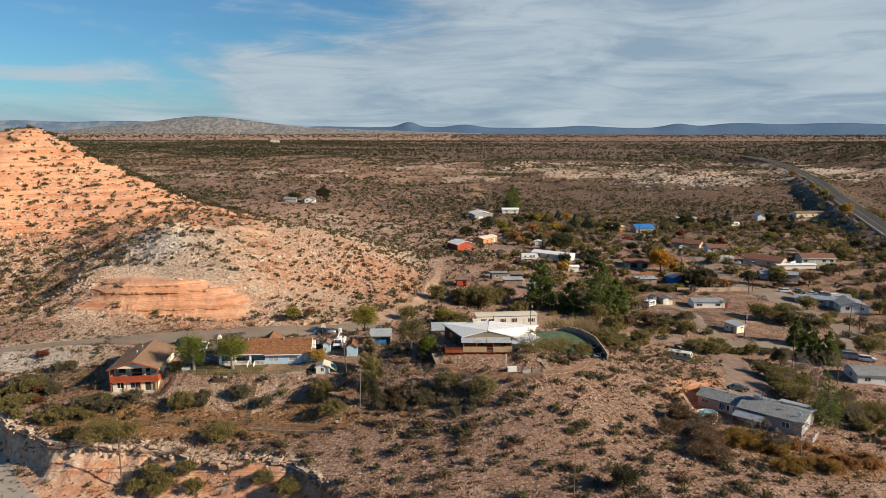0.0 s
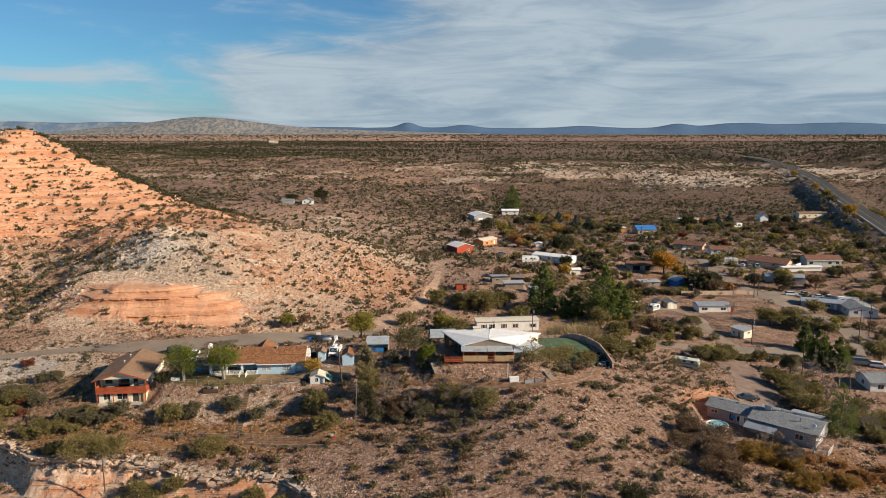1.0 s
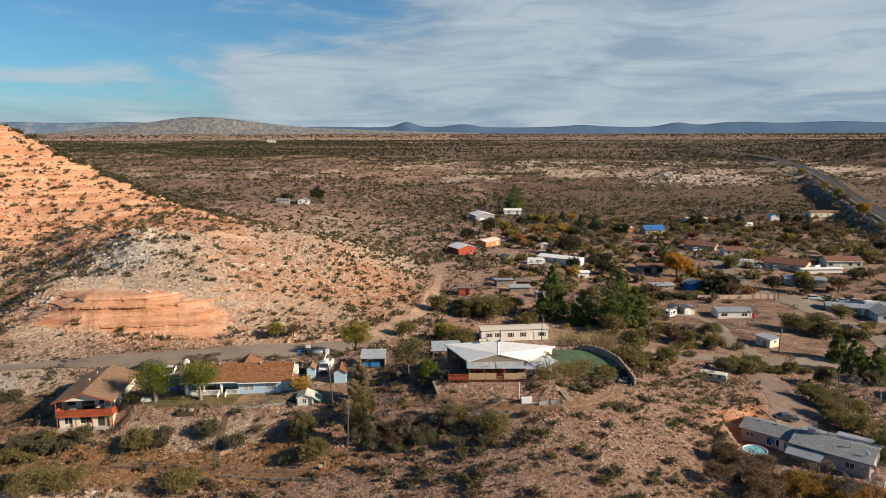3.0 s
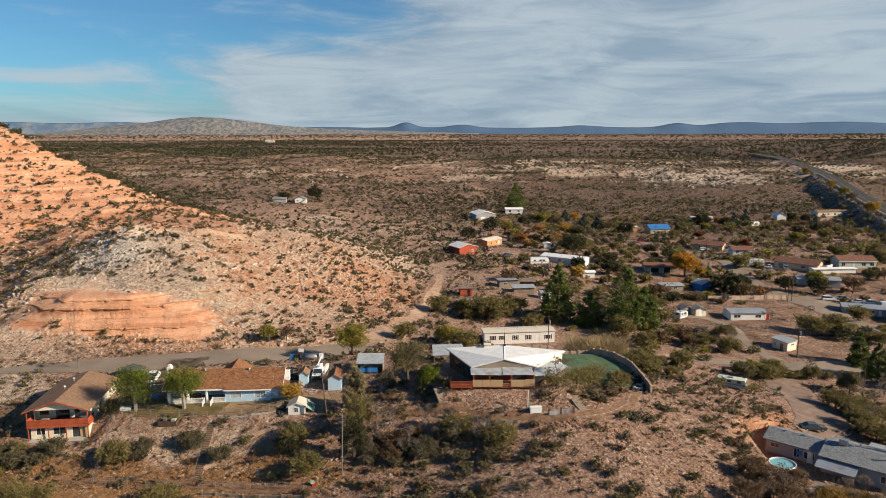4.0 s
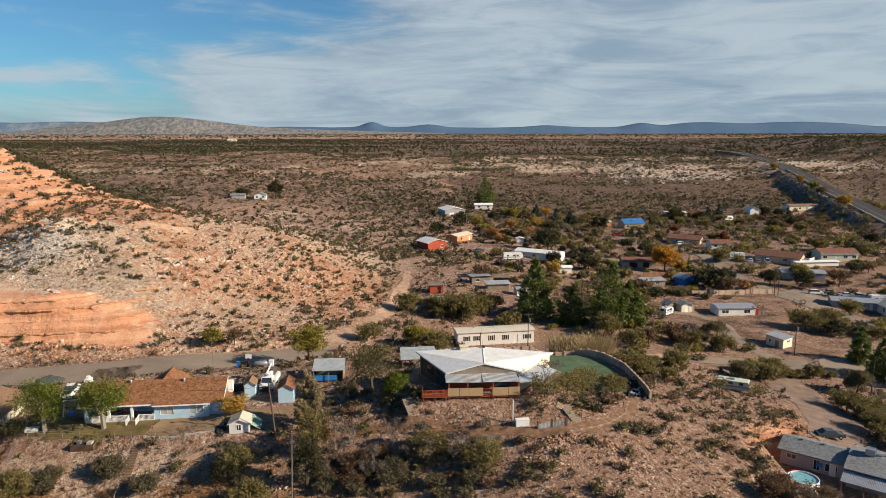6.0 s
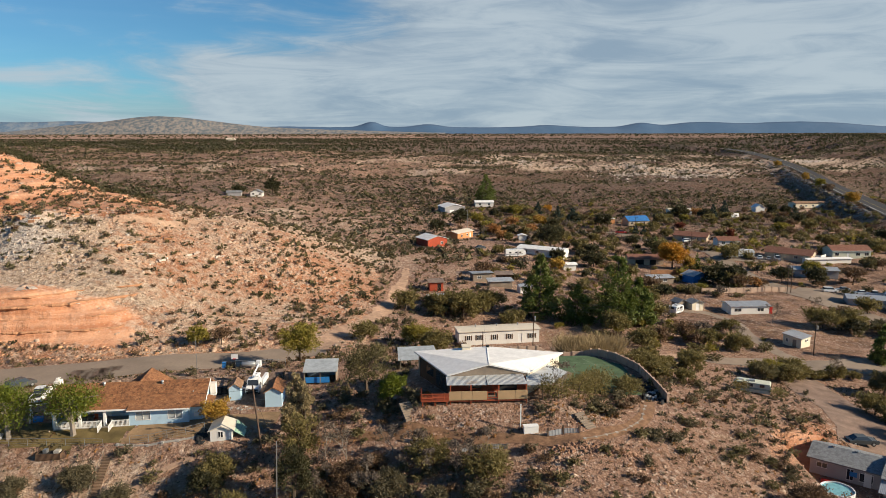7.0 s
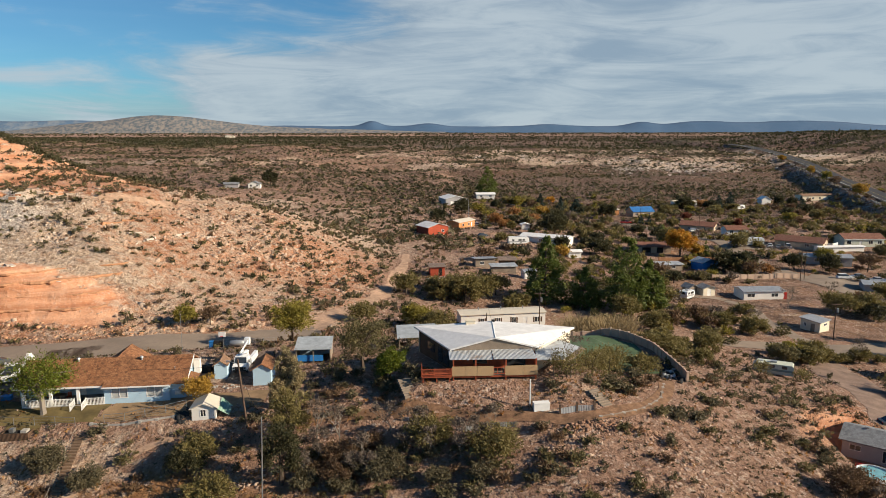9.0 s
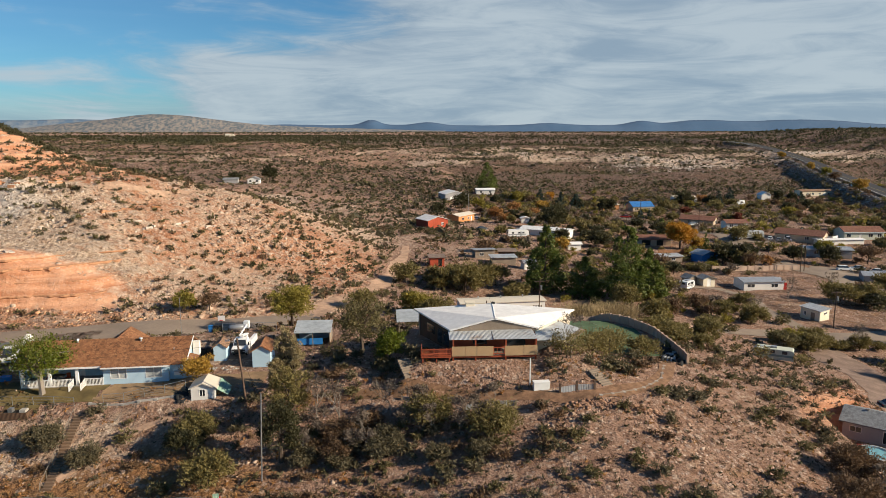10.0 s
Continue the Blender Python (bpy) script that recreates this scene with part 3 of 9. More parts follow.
# centre east, north, half widths, level, softness of its edges
SHELVES = [
    (-44.0, 158.5, 11.5, 9.0, 0.0, 6.0),
    (-23.0, 158.0, 8.0, 10.0, 0.1, 5.0),
    (10.0, 154.0, 9.0, 7.5, 3.55, 5.0),
    (30.5, 166.5, 8.0, 10.5, -0.5, 3.5),
    (14.0, 177.0, 9.0, 2.5, -0.4, 2.0),
    (67.5, 141.0, 12.5, 9.5, -9.2, 2.2),
    (20.0, 209.5, 12.5, 8.0, -9.1, 5.0),
    (-67.5, 140.3, 5.8, 3.2, -4.15, 3.0),
]

# ---------------------------------------------------------------- ground to the horizon
def spread(start, end, first, grow):
    out, step = [start], first
    while out[-1] < end:
        out.append(out[-1] + step)
        step *= grow
    return out


def soil_shares(x, y, z):
    """Shares of red earth, white rock and rusty grass on the ground."""
    n1, n2, n3 = fbm(x, y, 45, 4, 71), fbm(x, y, 25, 4, 81), fbm(x, y, 18, 4, 91)
    hill = smooth(-6.5, -2, z) * smooth(181, 185, y) * (1 - smooth(300, 340, y)) * (1 - smooth(-14, -2, x))
    cut = smooth(186, 188, y) * (1 - smooth(194, 199, y)) * smooth(-104, -96, x) * (1 - smooth(-66, -50, x + 14 * n3))
    upper = smooth(11, 23, z + 16 * n1 + 10 * n3) * smooth(-55, -85, x) * hill
    red = 0.16 + 0.5 * n1 + 0.52 * hill + 0.75 * cut + 0.85 * upper * (1 - 0.2 * n2)
    pale = 0.18 + 0.55 * n2 + 0.33 * hill * (1 - 0.75 * cut) * (1 - upper) - 0.25 * upper
    white_spur = np.exp(-(((x + 90) / 12) ** 2 + ((y - 218) / 13) ** 2))
    pale, red = pale + 1.0 * white_spur, red - 0.5 * white_spur
    # lower left: bluff and its rim
    edge = cliff_edge(x)
    bluff = smooth(edge + 1.5, edge - 2, y) * (1 - smooth(-25, -5, x))
    red = red + 0.95 * bluff + 1.1 * np.exp(-(((x - 58 - 0.9 * (y - 151)) / 4.5) ** 2 + ((y - 151) / 7) ** 2))
    rim = np.exp(-(((y - edge - 1.0) / 1.6) ** 2)) * (1 - smooth(-28, -12, x))
    pale = pale + 0.5 * rim + 0.12 * bluff
    pale = pale + 0.9 * np.exp(-(((x + 104) / 17) ** 2 + ((y - 160) / 9) ** 2)) + 0.6 * np.exp(-(((x - 84) / 10) ** 2 + ((y - 113) / 6) ** 2)) + (0.06 + 0.06 * smooth(-20, 15, x)) * (1 - smooth(58, 72, x)) * (1 - smooth(145, 165, y))
    pale = pale + 0.30 * np.exp(-(((x + 43) / 15) ** 2 + ((y - 139) / 6) ** 2)) + 0.25 * smooth(-105, -90, x) * (1 - smooth(-30, -20, x)) * smooth(152, 158, y) * (1 - smooth(180, 186, y))
    # rusty weeds below the houses
    weeds = np.exp(-(((y - 131) / 7) ** 2)) * smooth(-95, -70, x) * (1 - smooth(-25, 0, x)) + \
        np.exp(-(((x - 70) / 14) ** 2 + ((y - 124) / 7) ** 2))
    weeds = weeds + 0.6 * np.exp(-(((x + 79) / 13) ** 2 + ((y - 148) / 12) ** 2))
    grass = 0.12 + 0.8 * n3 + 0.85 * weeds - 0.5 * hill - 0.4 * bluff
    town = smooth(150, 200, y) * (1 - smooth(480, 560, y)) * smooth(-5, 30, x)
    grass = grass + 0.12 * town
    ledge = smooth(640, 700, y) * (1 - smooth(950, 1150, y))
    pale = pale + ledge * (0.40 * np.maximum(0, 1 - np.abs(z - 8) / 9) + 0.9 * n2) - 0.22 * smooth(900, 1300, y)
    pale = pale - 0.12 * smooth(400, 520, y) + 0.12 * smooth(240, 280, y) * (1 - smooth(380, 460, y)) * (1 - smooth(60, 110, x))
    for kx, ky, kw, kd in ((262, 735, 55, 36), (60, 792, 60, 16), (185, 768, 60, 14), (215, 840, 70, 30), (330, 860, 40, 40), (120, 850, 90, 40), (-60, 470, 40, 50), (420, 760, 40, 60)):
        pale = pale + 0.45 * np.exp(-(((x - kx) / kw) ** 2 + ((y - ky) / kd) ** 2)) * (1 + 1.5 * n2)
    back = np.exp(-(((x + 78) / 48) ** 2 + ((y - 345) / 48) ** 2))
    pale = pale + 0.5 * back * (1 + 1.5 * n2)
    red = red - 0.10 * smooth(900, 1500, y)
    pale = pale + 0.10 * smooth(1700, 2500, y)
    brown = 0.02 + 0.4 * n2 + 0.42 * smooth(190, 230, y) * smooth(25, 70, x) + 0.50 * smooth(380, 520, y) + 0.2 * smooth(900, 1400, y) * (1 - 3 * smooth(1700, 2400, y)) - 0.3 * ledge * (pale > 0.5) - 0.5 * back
    return np.clip(np.stack([red, pale, grass, brown], 1), 0, 1)


def scrub_cover(x, y, z):
    """How thickly the far land is grown with low scrub."""
    n = fbm(x * 0.5, y, 90, 5, 211)
    c = smooth(330, 460, y) * (0.26 + 0.8 * n) - 0.25 * smooth(1300, 2000, y) * (n < 0.1)
    c = c * (1 - 0.6 * np.exp(-(((x + 78) / 48) ** 2 + ((y - 345) / 48) ** 2)))
    town = smooth(185, 205, y) * (1 - smooth(500, 560, y)) * smooth(18, 34, x) * (1 - smooth(170, 250, x - 0.5 * (y - 200)))
    c = c * (1 - 0.5 * town) + 0.30 * np.exp(-(((y - 1080) / 120) ** 2))
    c = np.clip(c, 0.0, 0.85)
    return np.stack([c, c, c, c * 0 + 1], 1)


def build_ground():
    xs = [-v for v in spread(125, 3900, 1.1, 1.045)][::-1] + list(np.arange(-124.2, -110, 1.12)) + list(np.arange(-110, -50, 0.6)) + list(np.arange(-50, 134.9, 1.12)) + spread(135, 4200, 1.1, 1.04)
    ys = [90 - v for v in spread(6, 700, 6, 1.25)][::-1] + list(np.arange(90, 182, 0.92)) + list(np.arange(182, 203, 0.32)) + list(np.arange(203, 262, 0.92)) + list(np.arange(262, 420, 1.3)) + spread(420.5, 4900, 1.7, 1.027)
    gx, gy = np.meshgrid(np.array(xs), np.array(ys))
    flat_x, flat_y = gx.ravel(), gy.ravel()
    z = ground_height(flat_x, flat_y)
    nx, ny = len(xs), len(ys)
    i = (np.arange(ny - 1)[:, None] * nx + np.arange(nx - 1)[None]).ravel()
    faces = np.stack([i, i + 1, i + nx + 1, i + nx], 1)
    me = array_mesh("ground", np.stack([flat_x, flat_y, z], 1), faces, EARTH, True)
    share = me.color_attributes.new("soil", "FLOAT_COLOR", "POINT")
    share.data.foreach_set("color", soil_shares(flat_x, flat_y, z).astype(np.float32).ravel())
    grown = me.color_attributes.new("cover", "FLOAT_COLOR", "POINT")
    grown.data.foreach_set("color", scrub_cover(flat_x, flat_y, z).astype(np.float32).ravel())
    ob = new("ground", me)
    return tagged(ob, "dry desert ground of tan soil, red beds and pale limestone", "ground", kind="structure")


build_ground()


def ribbon(name, centre, width, mat, lift=0.06, label="", category="road", across=6, step=1.0, levels=None, ragged=0.0):
    """A road laid on the land along centre points; levels: its own heights where it is graded."""
    pts = np.array(centre, float)
    run = np.r_[0, np.cumsum(np.hypot(*np.diff(pts, axis=0).T))]
    s = np.arange(0, run[-1] + step / 2, step)
    kx, ky = hermite(run, pts[:, 0], s), hermite(run, pts[:, 1], s)
    w = np.interp(s, run, np.broadcast_to(width, run.shape)) / 2
    if ragged:
        w = w * (1 + ragged * fbm(s, s * 0 + 7, 4, 3, 231) * 3)
    dx, dy = np.gradient(kx), np.gradient(ky)
    n = np.hypot(dx, dy)
    nx, ny = -dy / n, dx / n
    u = np.linspace(-1, 1, across)[None]
    wob = 1 + 0.10 * fbm(s, s * 0 + width if np.isscalar(width) else s * 0, 7, 3, 5)[:, None]
    X, Y = kx[:, None] + nx[:, None] * w[:, None] * u * wob, ky[:, None] + ny[:, None] * w[:, None] * u * wob
    Z = ground_height(X, Y) + lift if levels is None else np.repeat(levels(Y[:, across // 2])[:, None], across, 1) + lift
    m, k = X.shape
    i = (np.arange(m - 1)[:, None] * k + np.arange(k - 1)[None]).ravel()
    me = array_mesh(name, np.stack([X.ravel(), Y.ravel(), Z.ravel()], 1), np.stack([i, i + k, i + k + 1, i + 1], 1), mat, True)
    if mat is EARTH:
        share = me.color_attributes.new("soil", "FLOAT_COLOR", "POINT")
        share.data.foreach_set("color", np.tile(np.array([0.42, 0.44, 0.0, 0.0], np.float32), X.size))
    return tagged(new(name, me), label, category, kind="structure")


def patch(name, outline, mat, lift=0.07, label="", category="ground", cell=0.5):
    """A yard or pad: the land's surface inside an outline, a little proud."""
    pts = np.array(outline, float)
    lo, hi = pts.min(0), pts.max(0)
    xs, ys = np.arange(lo[0], hi[0] + cell, cell), np.arange(lo[1], hi[1] + cell, cell)
    gx, gy = np.meshgrid(xs, ys)
    cx, cy = gx[:-1, :-1] + cell / 2, gy[:-1, :-1] + cell / 2
    cx, cy = cx + 1.2 * fbm(cx, cy, 3, 2, 7), cy + 1.2 * fbm(cx, cy, 3, 2, 9)
    inside = np.zeros(cx.shape, bool)
    for (ax, ay), (bx, by) in zip(pts, np.roll(pts, -1, 0)):
        cross = ((ay > cy) != (by > cy)) & (cx < (bx - ax) * (cy - ay) / (by - ay + 1e-9) + ax)
        inside ^= cross
    k = gx.shape[1]
    i = (np.arange(gx.shape[0] - 1)[:, None] * k + np.arange(k - 1)[None])[inside]
    faces = np.stack([i, i + 1, i + k + 1, i + k], 1)
    used, inverse = np.unique(faces, return_inverse=True)
    vx, vy = gx.ravel()[used], gy.ravel()[used]
    me = array_mesh(name, np.stack([vx, vy, ground_height(vx, vy) + lift], 1), inverse.reshape(faces.shape), mat, True)
    if mat is EARTH:
        share = me.color_attributes.new("soil", "FLOAT_COLOR", "POINT")
        share.data.foreach_set("color", np.tile(np.array([0.08, 0.10, 0.36, 0.44], np.float32), len(vx)))
    return tagged(new(name, me), label, category, kind="structure")


def build_ranges():
    """Ranges along the horizon, one long ridge each."""
    def ridge(name, label, y0, deep, x0, x1, crest, mat, base=30.0):
        xs = np.linspace(x0, x1, 400)
        top = crest(xs)
        rows = []
        for k, up in ((0, 0.0), (0.35, 0.42), (0.7, 0.8), (1.0, 1.0), (1.6, 0.0)):
            y = y0 + deep * k + 8 * fbm(xs, xs * 0 + k * 40, 160, 3, 15)
            rows.append(np.stack([xs, y, base + (top - base) * np.clip(up + 0.15 * fbm(xs, xs * 0 + 70 * k, 120, 4, 25) * (up > 0) * (up < 1), 0, 1)], 1))
        v = np.concatenate(rows)
        n = len(xs)
        i = (np.arange(4)[:, None] * n + np.arange(n - 1)[None]).ravel()
        me = array_mesh(name, v, np.stack([i, i + 1, i + n + 1, i + n], 1), mat, True)
        tagged(new(name, me), label, "mountains", kind="structure")

    def bumps(level, rough, *peaks):
        def crest(x):
            z = level + rough * fbm(x, x * 0, 500, 5, 35)
            for at, wide, tall in peaks:
                z = z + tall * np.exp(-(((x - at) / wide) ** 2))
            return z
        return crest

    ridge("hazy_mountain_range", "long low mountain range on the horizon, coloured haze-blue", 4760, 110, -3800, 4200,
          bumps(84, 14, (-240, 75, 34), (150, 110, 22), (960, 160, 10), (1620, 110, 26), (2050, 260, 30), (2600, 300, 26), (3000, 300, 22)), RANGE_HAZE)
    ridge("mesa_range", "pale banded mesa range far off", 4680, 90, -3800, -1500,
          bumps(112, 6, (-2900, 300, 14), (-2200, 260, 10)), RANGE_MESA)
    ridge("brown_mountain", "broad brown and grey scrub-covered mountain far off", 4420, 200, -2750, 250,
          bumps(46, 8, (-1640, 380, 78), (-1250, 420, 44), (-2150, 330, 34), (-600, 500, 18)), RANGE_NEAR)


build_ranges()

# roads
ribbon("highway", [(highway_east(v), v) for v in (230, 438, 575, 720, 800, 870, 930)], 13, HIGHWAY, 0.12,
       "dark two-lane asphalt highway climbing on a stone bank", step=4.0, levels=highway_level)
ribbon("highway_line", [(highway_east(v), v) for v in (230, 438, 575, 720, 800, 870, 930)], 0.28, LINE, 0.16,
       "yellow centre line on the highway", "road marking", 2, 4.0, highway_level)
for side in (-5.2, 5.2):
    ribbon("highway_edge_line", [(highway_east(v) + side, v) for v in (230, 438, 575, 720, 800, 870, 930)], 0.3, WHITELINE, 0.16,
           "white edge line on the highway", "road marking", 2, 4.0, highway_level)
ribbon("street", [(-190, 160.5), (-130, 163), (-110, 166), (-94, 171), (-75, 173.5), (-67, 174), (-51, 177.5), (-42, 179.9), (-32, 182.4), (-27, 185), (-18, 190)], [4, 4, 4, 4.5, 9, 10.5, 10, 9, 8.5, 8, 6.5], ASPHALT, 0.06,
       "worn grey asphalt street at the foot of the cut bank")
ribbon("dirt_track", [(-20, 190), (-15, 205), (-9, 222), (-5.0, 240), (-3.3, 256), (-1.9, 272), (-1.7, 284)], [5.5, 4.6, 4.2, 3.8, 3.2, 2.6, 1.6], TRACK, 0.06,
       "pale dirt track winding round the hill", step=0.6, ragged=0.5)

# ---------------------------------------------------------------- houses
def wall_side(side, w, d, h, openings, low=-1.2, thick=0.18):
    """One wall with its openings cut through, in one piece; u runs east (front, back) or north (sides) from the middle."""
    half = (w if side in "fb" else d) / 2 - (0 if side in "fb" else thick)
    us = sorted({-half, half, *[min(max(v, -half), half) for o in openings for v in o[:2]]})
    zs = sorted({low, h, *[min(max(v, low), h) for o in openings for v in o[2:]]})
    nu, nz = len(us) - 1, len(zs) - 1
    solid = [[not any(o[0] < (us[i] + us[i + 1]) / 2 < o[1] and o[2] < (zs[k] + zs[k + 1]) / 2 < o[3] for o in openings) for k in range(nz)] for i in range(nu)]
    edge = {"f": -d / 2, "b": d / 2, "l": -w / 2, "r": w / 2}[side]
    inner = edge + (thick if side in "fl" else -thick)
    at = (lambda u, q, z: (u, q, z)) if side in "fb" else (lambda u, q, z: (q, u, z))
    bag = Bag()
    rows = nz + 1
    bag.v = [at(u, q, z) for q in (edge, inner) for u in us for z in zs]
    far = (nu + 1) * rows
    full = lambda i, k: 0 <= i < nu and 0 <= k < nz and solid[i][k]
    for i in range(nu):
        for k in range(nz):
            if not solid[i][k]:
                continue
            a, b, c, e = i * rows + k, (i + 1) * rows + k, (i + 1) * rows + k + 1, i * rows + k + 1
            bag.f += [(a, b, c, e), (e + far, c + far, b + far, a + far)]
            for p, q, gone in ((a, b, not full(i, k - 1)), (b, c, not full(i + 1, k)), (c, e, not full(i, k + 1)), (e, a, not full(i - 1, k))):
                if gone:
                    bag.f.append((q, p, p + far, q + far))
    used = sorted({v for f in bag.f for v in f})
    back = {v: n for n, v in enumerate(used)}
    bag.v, bag.f = [bag.v[v] for v in used], [tuple(back[v] for v in f) for f in bag.f]
    return bag


def place_box(bag, side, w, d, a, b, z0, z1, out, thick):
    """A box on a side of a house: a to b along it, from out metres outside to thick inside."""
    if side == "f":
        bag.box(a, -d / 2 - out, z0, b, -d / 2 + thick, z1)
    elif side == "b":
        bag.box(a, d / 2 - thick, z0, b, d / 2 + out, z1)
    elif side == "l":
        bag.box(-w / 2 - out, a, z0, -w / 2 + thick, b, z1)
    else:
        bag.box(w / 2 - thick, a, z0, w / 2 + out, b, z1)


def add_window(home, side, w, d, u, sill, wide, tall, trim=None, bars=1, frame=WHITE, name="window", glass_mat=GLASS):
    a, b, z0, z1, e = u - wide / 2, u + wide / 2, sill, sill + tall, 0.07
    bag = Bag()
    for p in ((a - e, b + e, z0 - e, z0), (a - e, b + e, z1, z1 + e), (a - e, a, z0, z1), (b, b + e, z0, z1)):
        place_box(bag, side, w, d, p[0], p[1], p[2], p[3], 0.03, 0.08)
    for k in range(bars):
        c = a + wide * (k + 1) / (bars + 1)
        place_box(bag, side, w, d, c - 0.03, c + 0.03, z0, z1, 0.0, 0.08)
    win = part(name, bag, frame, home)
    pane = Bag()
    place_box(pane, side, w, d, a, b, z0, z1, -0.06, 0.075)
    part("pane", pane, glass_mat, win)
    if trim:
        for s in (a - e - 0.33, b + e + 0.02):
            bag = Bag()
            place_box(bag, side, w, d, s, s + 0.31, z0 - 0.05, z1 + 0.05, 0.04, 0.0)
            part("shutter", bag, trim, home)


def add_door(home, side, w, d, u, wide=0.95, tall=2.05, mat=WHITE, label=""):
    bag = Bag()
    place_box(bag, side, w, d, u - wide / 2, u + wide / 2, 0.0, tall, -0.06, 0.11)
    door = part("door", bag, mat, home, label)
    knob = Bag()
    place_box(knob, side, w, d, u + wide / 2 - 0.14, u + wide / 2 - 0.06, 0.95, 1.05, 0.04, 0.06)
    part("handle", knob, STEEL, door)


def gable_roof(w, d, h, rise, over, axis, thick=0.14, end=None):
    """Two sloping plates; the ridge runs along x or y."""
    end = over if end is None else end
    a, b = (w, d) if axis == "x" else (d, w)
    drop = rise * over / (b / 2)
    X, Y = a / 2 + end, b / 2 + over
    top, low = h + rise + thick, h - drop + thick
    turn = (lambda x, y, z: (x, y, z)) if axis == "x" else (lambda x, y, z: (-y, x, z))
    bag = Bag()
    bag.slab([turn(-X, -Y, low), turn(X, -Y, low), turn(X, 0, top), turn(-X, 0, top)], thick)
    bag.slab([turn(-X, 0, top), turn(X, 0, top), turn(X, Y, low), turn(-X, Y, low)], thick)
    return bag


def gable_ends(w, d, h, rise, axis, thick=0.18):
    """The two triangles under a gable roof, one mesh each."""
    half = (d if axis == "x" else w) / 2
    ends = []
    for s in (-1, 1):
        edge = s * (w if axis == "x" else d) / 2
        inner = edge - s * thick
        tri = [(-half, h), (half, h), (0, h + rise)]
        if axis == "x":
            v = [(edge, u, z) for u, z in tri] + [(inner, u, z) for u, z in tri]
        else:
            v = [(u, edge, z) for u, z in tri] + [(u, inner, z) for u, z in tri]
        ends.append(Bag().add(v, [(0, 1, 2), (5, 4, 3), (0, 3, 4, 1), (1, 4, 5, 2), (2, 5, 3, 0)]))
    return ends


def house(name, x, y, turn, w, d, h, rise, axis, wall, roof, label, z=None, over=0.45, windows=(), doors=(), trim=None,
          shutters=None, vents=0, category="house", wall_label="", roof_label="", slope=None, low=-1.6, door_mat=WHITE, group=""):
    """A house, shed or barn. windows: side, place, sill, wide, tall; doors: side, place[, wide]."""
    home = thing(name, x, y, z, turn, label, category, group)
    for side in "fblr":
        holes = [(u - a / 2, u + a / 2, s, s + t) for k, u, s, a, t in windows if k == side]
        for dd in doors:
            if dd[0] == side:
                wide = dd[2] if len(dd) > 2 else 0.95
                holes.append((dd[1] - wide / 2, dd[1] + wide / 2, 0.0, 2.05))
        part("wall", wall_side(side, w, d, h, holes, low), wall, home, wall_label)
    floor = Bag().box(-w / 2 + 0.2, -d / 2 + 0.2, -0.15, w / 2 - 0.2, d / 2 - 0.2, 0.0)
    part("floor_slab", floor, CONCRETE, home)
    if slope is None:
        part("roof", gable_roof(w, d, h, rise, over, axis), roof, home, roof_label)
        for end in gable_ends(w, d, h, rise, axis):
            part("gable", end, wall, home)
    else:
        X, Y = w / 2 + over, d / 2 + over
        zf, zb = h + 0.14 + max(-slope, 0), h + 0.14 + max(slope, 0)
        part("roof", Bag().slab([(-X, -Y, zf), (X, -Y, zf), (X, Y, zb), (-X, Y, zb)], 0.14), roof, home, roof_label)
        cap = Bag()
        for s in (-1, 1):
            e, i = s * w / 2, s * (w / 2 - 0.18)
            pts = [(-d / 2, h), (d / 2, h), (d / 2, zb - 0.14), (-d / 2, zf - 0.14)]
            cap.add([(e, u, q) for u, q in pts] + [(i, u, q) for u, q in pts],
                    [(0, 1, 2, 3), (7, 6, 5, 4), (0, 4, 5, 1), (1, 5, 6, 2), (2, 6, 7, 3), (3, 7, 4, 0)])
        hi = d / 2 if slope > 0 else -d / 2
        cap.box(-w / 2, min(hi, hi - math.copysign(0.18, hi)), h, w / 2, max(hi, hi - math.copysign(0.18, hi)), h + abs(slope))
        part("gable", cap, wall, home)
    if trim and slope is None:
        bag = Bag()
        drop = rise * over / ((d if axis == "x" else w) / 2)
        e = h - drop
        if axis == "x":
            for s in (-1, 1):
                y0 = s * (d / 2 + over)
                bag.box(-w / 2 - over, min(y0, y0 + s * 0.05), e - 0.08, w / 2 + over, max(y0, y0 + s * 0.05), e + 0.12)
        else:
            for s in (-1, 1):
                x0 = s * (w / 2 + over)
                bag.box(min(x0, x0 + s * 0.05), -d / 2 - over, e - 0.08, max(x0, x0 + s * 0.05), d / 2 + over, e + 0.12)
        part("fascia", bag, trim, home)
    for side, u, s, a, t in windows:
        add_window(home, side, w, d, u, s, a, t, shutters)
    for dd in doors:
        add_door(home, dd[0], w, d, dd[1], dd[2] if len(dd) > 2 else 0.95, 2.05, door_mat)
    for k in range(vents):
        u = (k + 0.5) / vents * w * 0.8 - w * 0.4
        at = (u, d * 0.12, h + rise * 0.76) if axis == "x" else (w * 0.12, u, h + rise * 0.76)
        part("roof_vent", Bag().tube([at, (at[0], at[1], at[2] + 0.55)], [0.1, 0.1]).tube([(at[0], at[1], at[2] + 0.55), (at[0], at[1], at[2] + 0.75)], [0.2, 0.16]), STEEL, home)
    return home


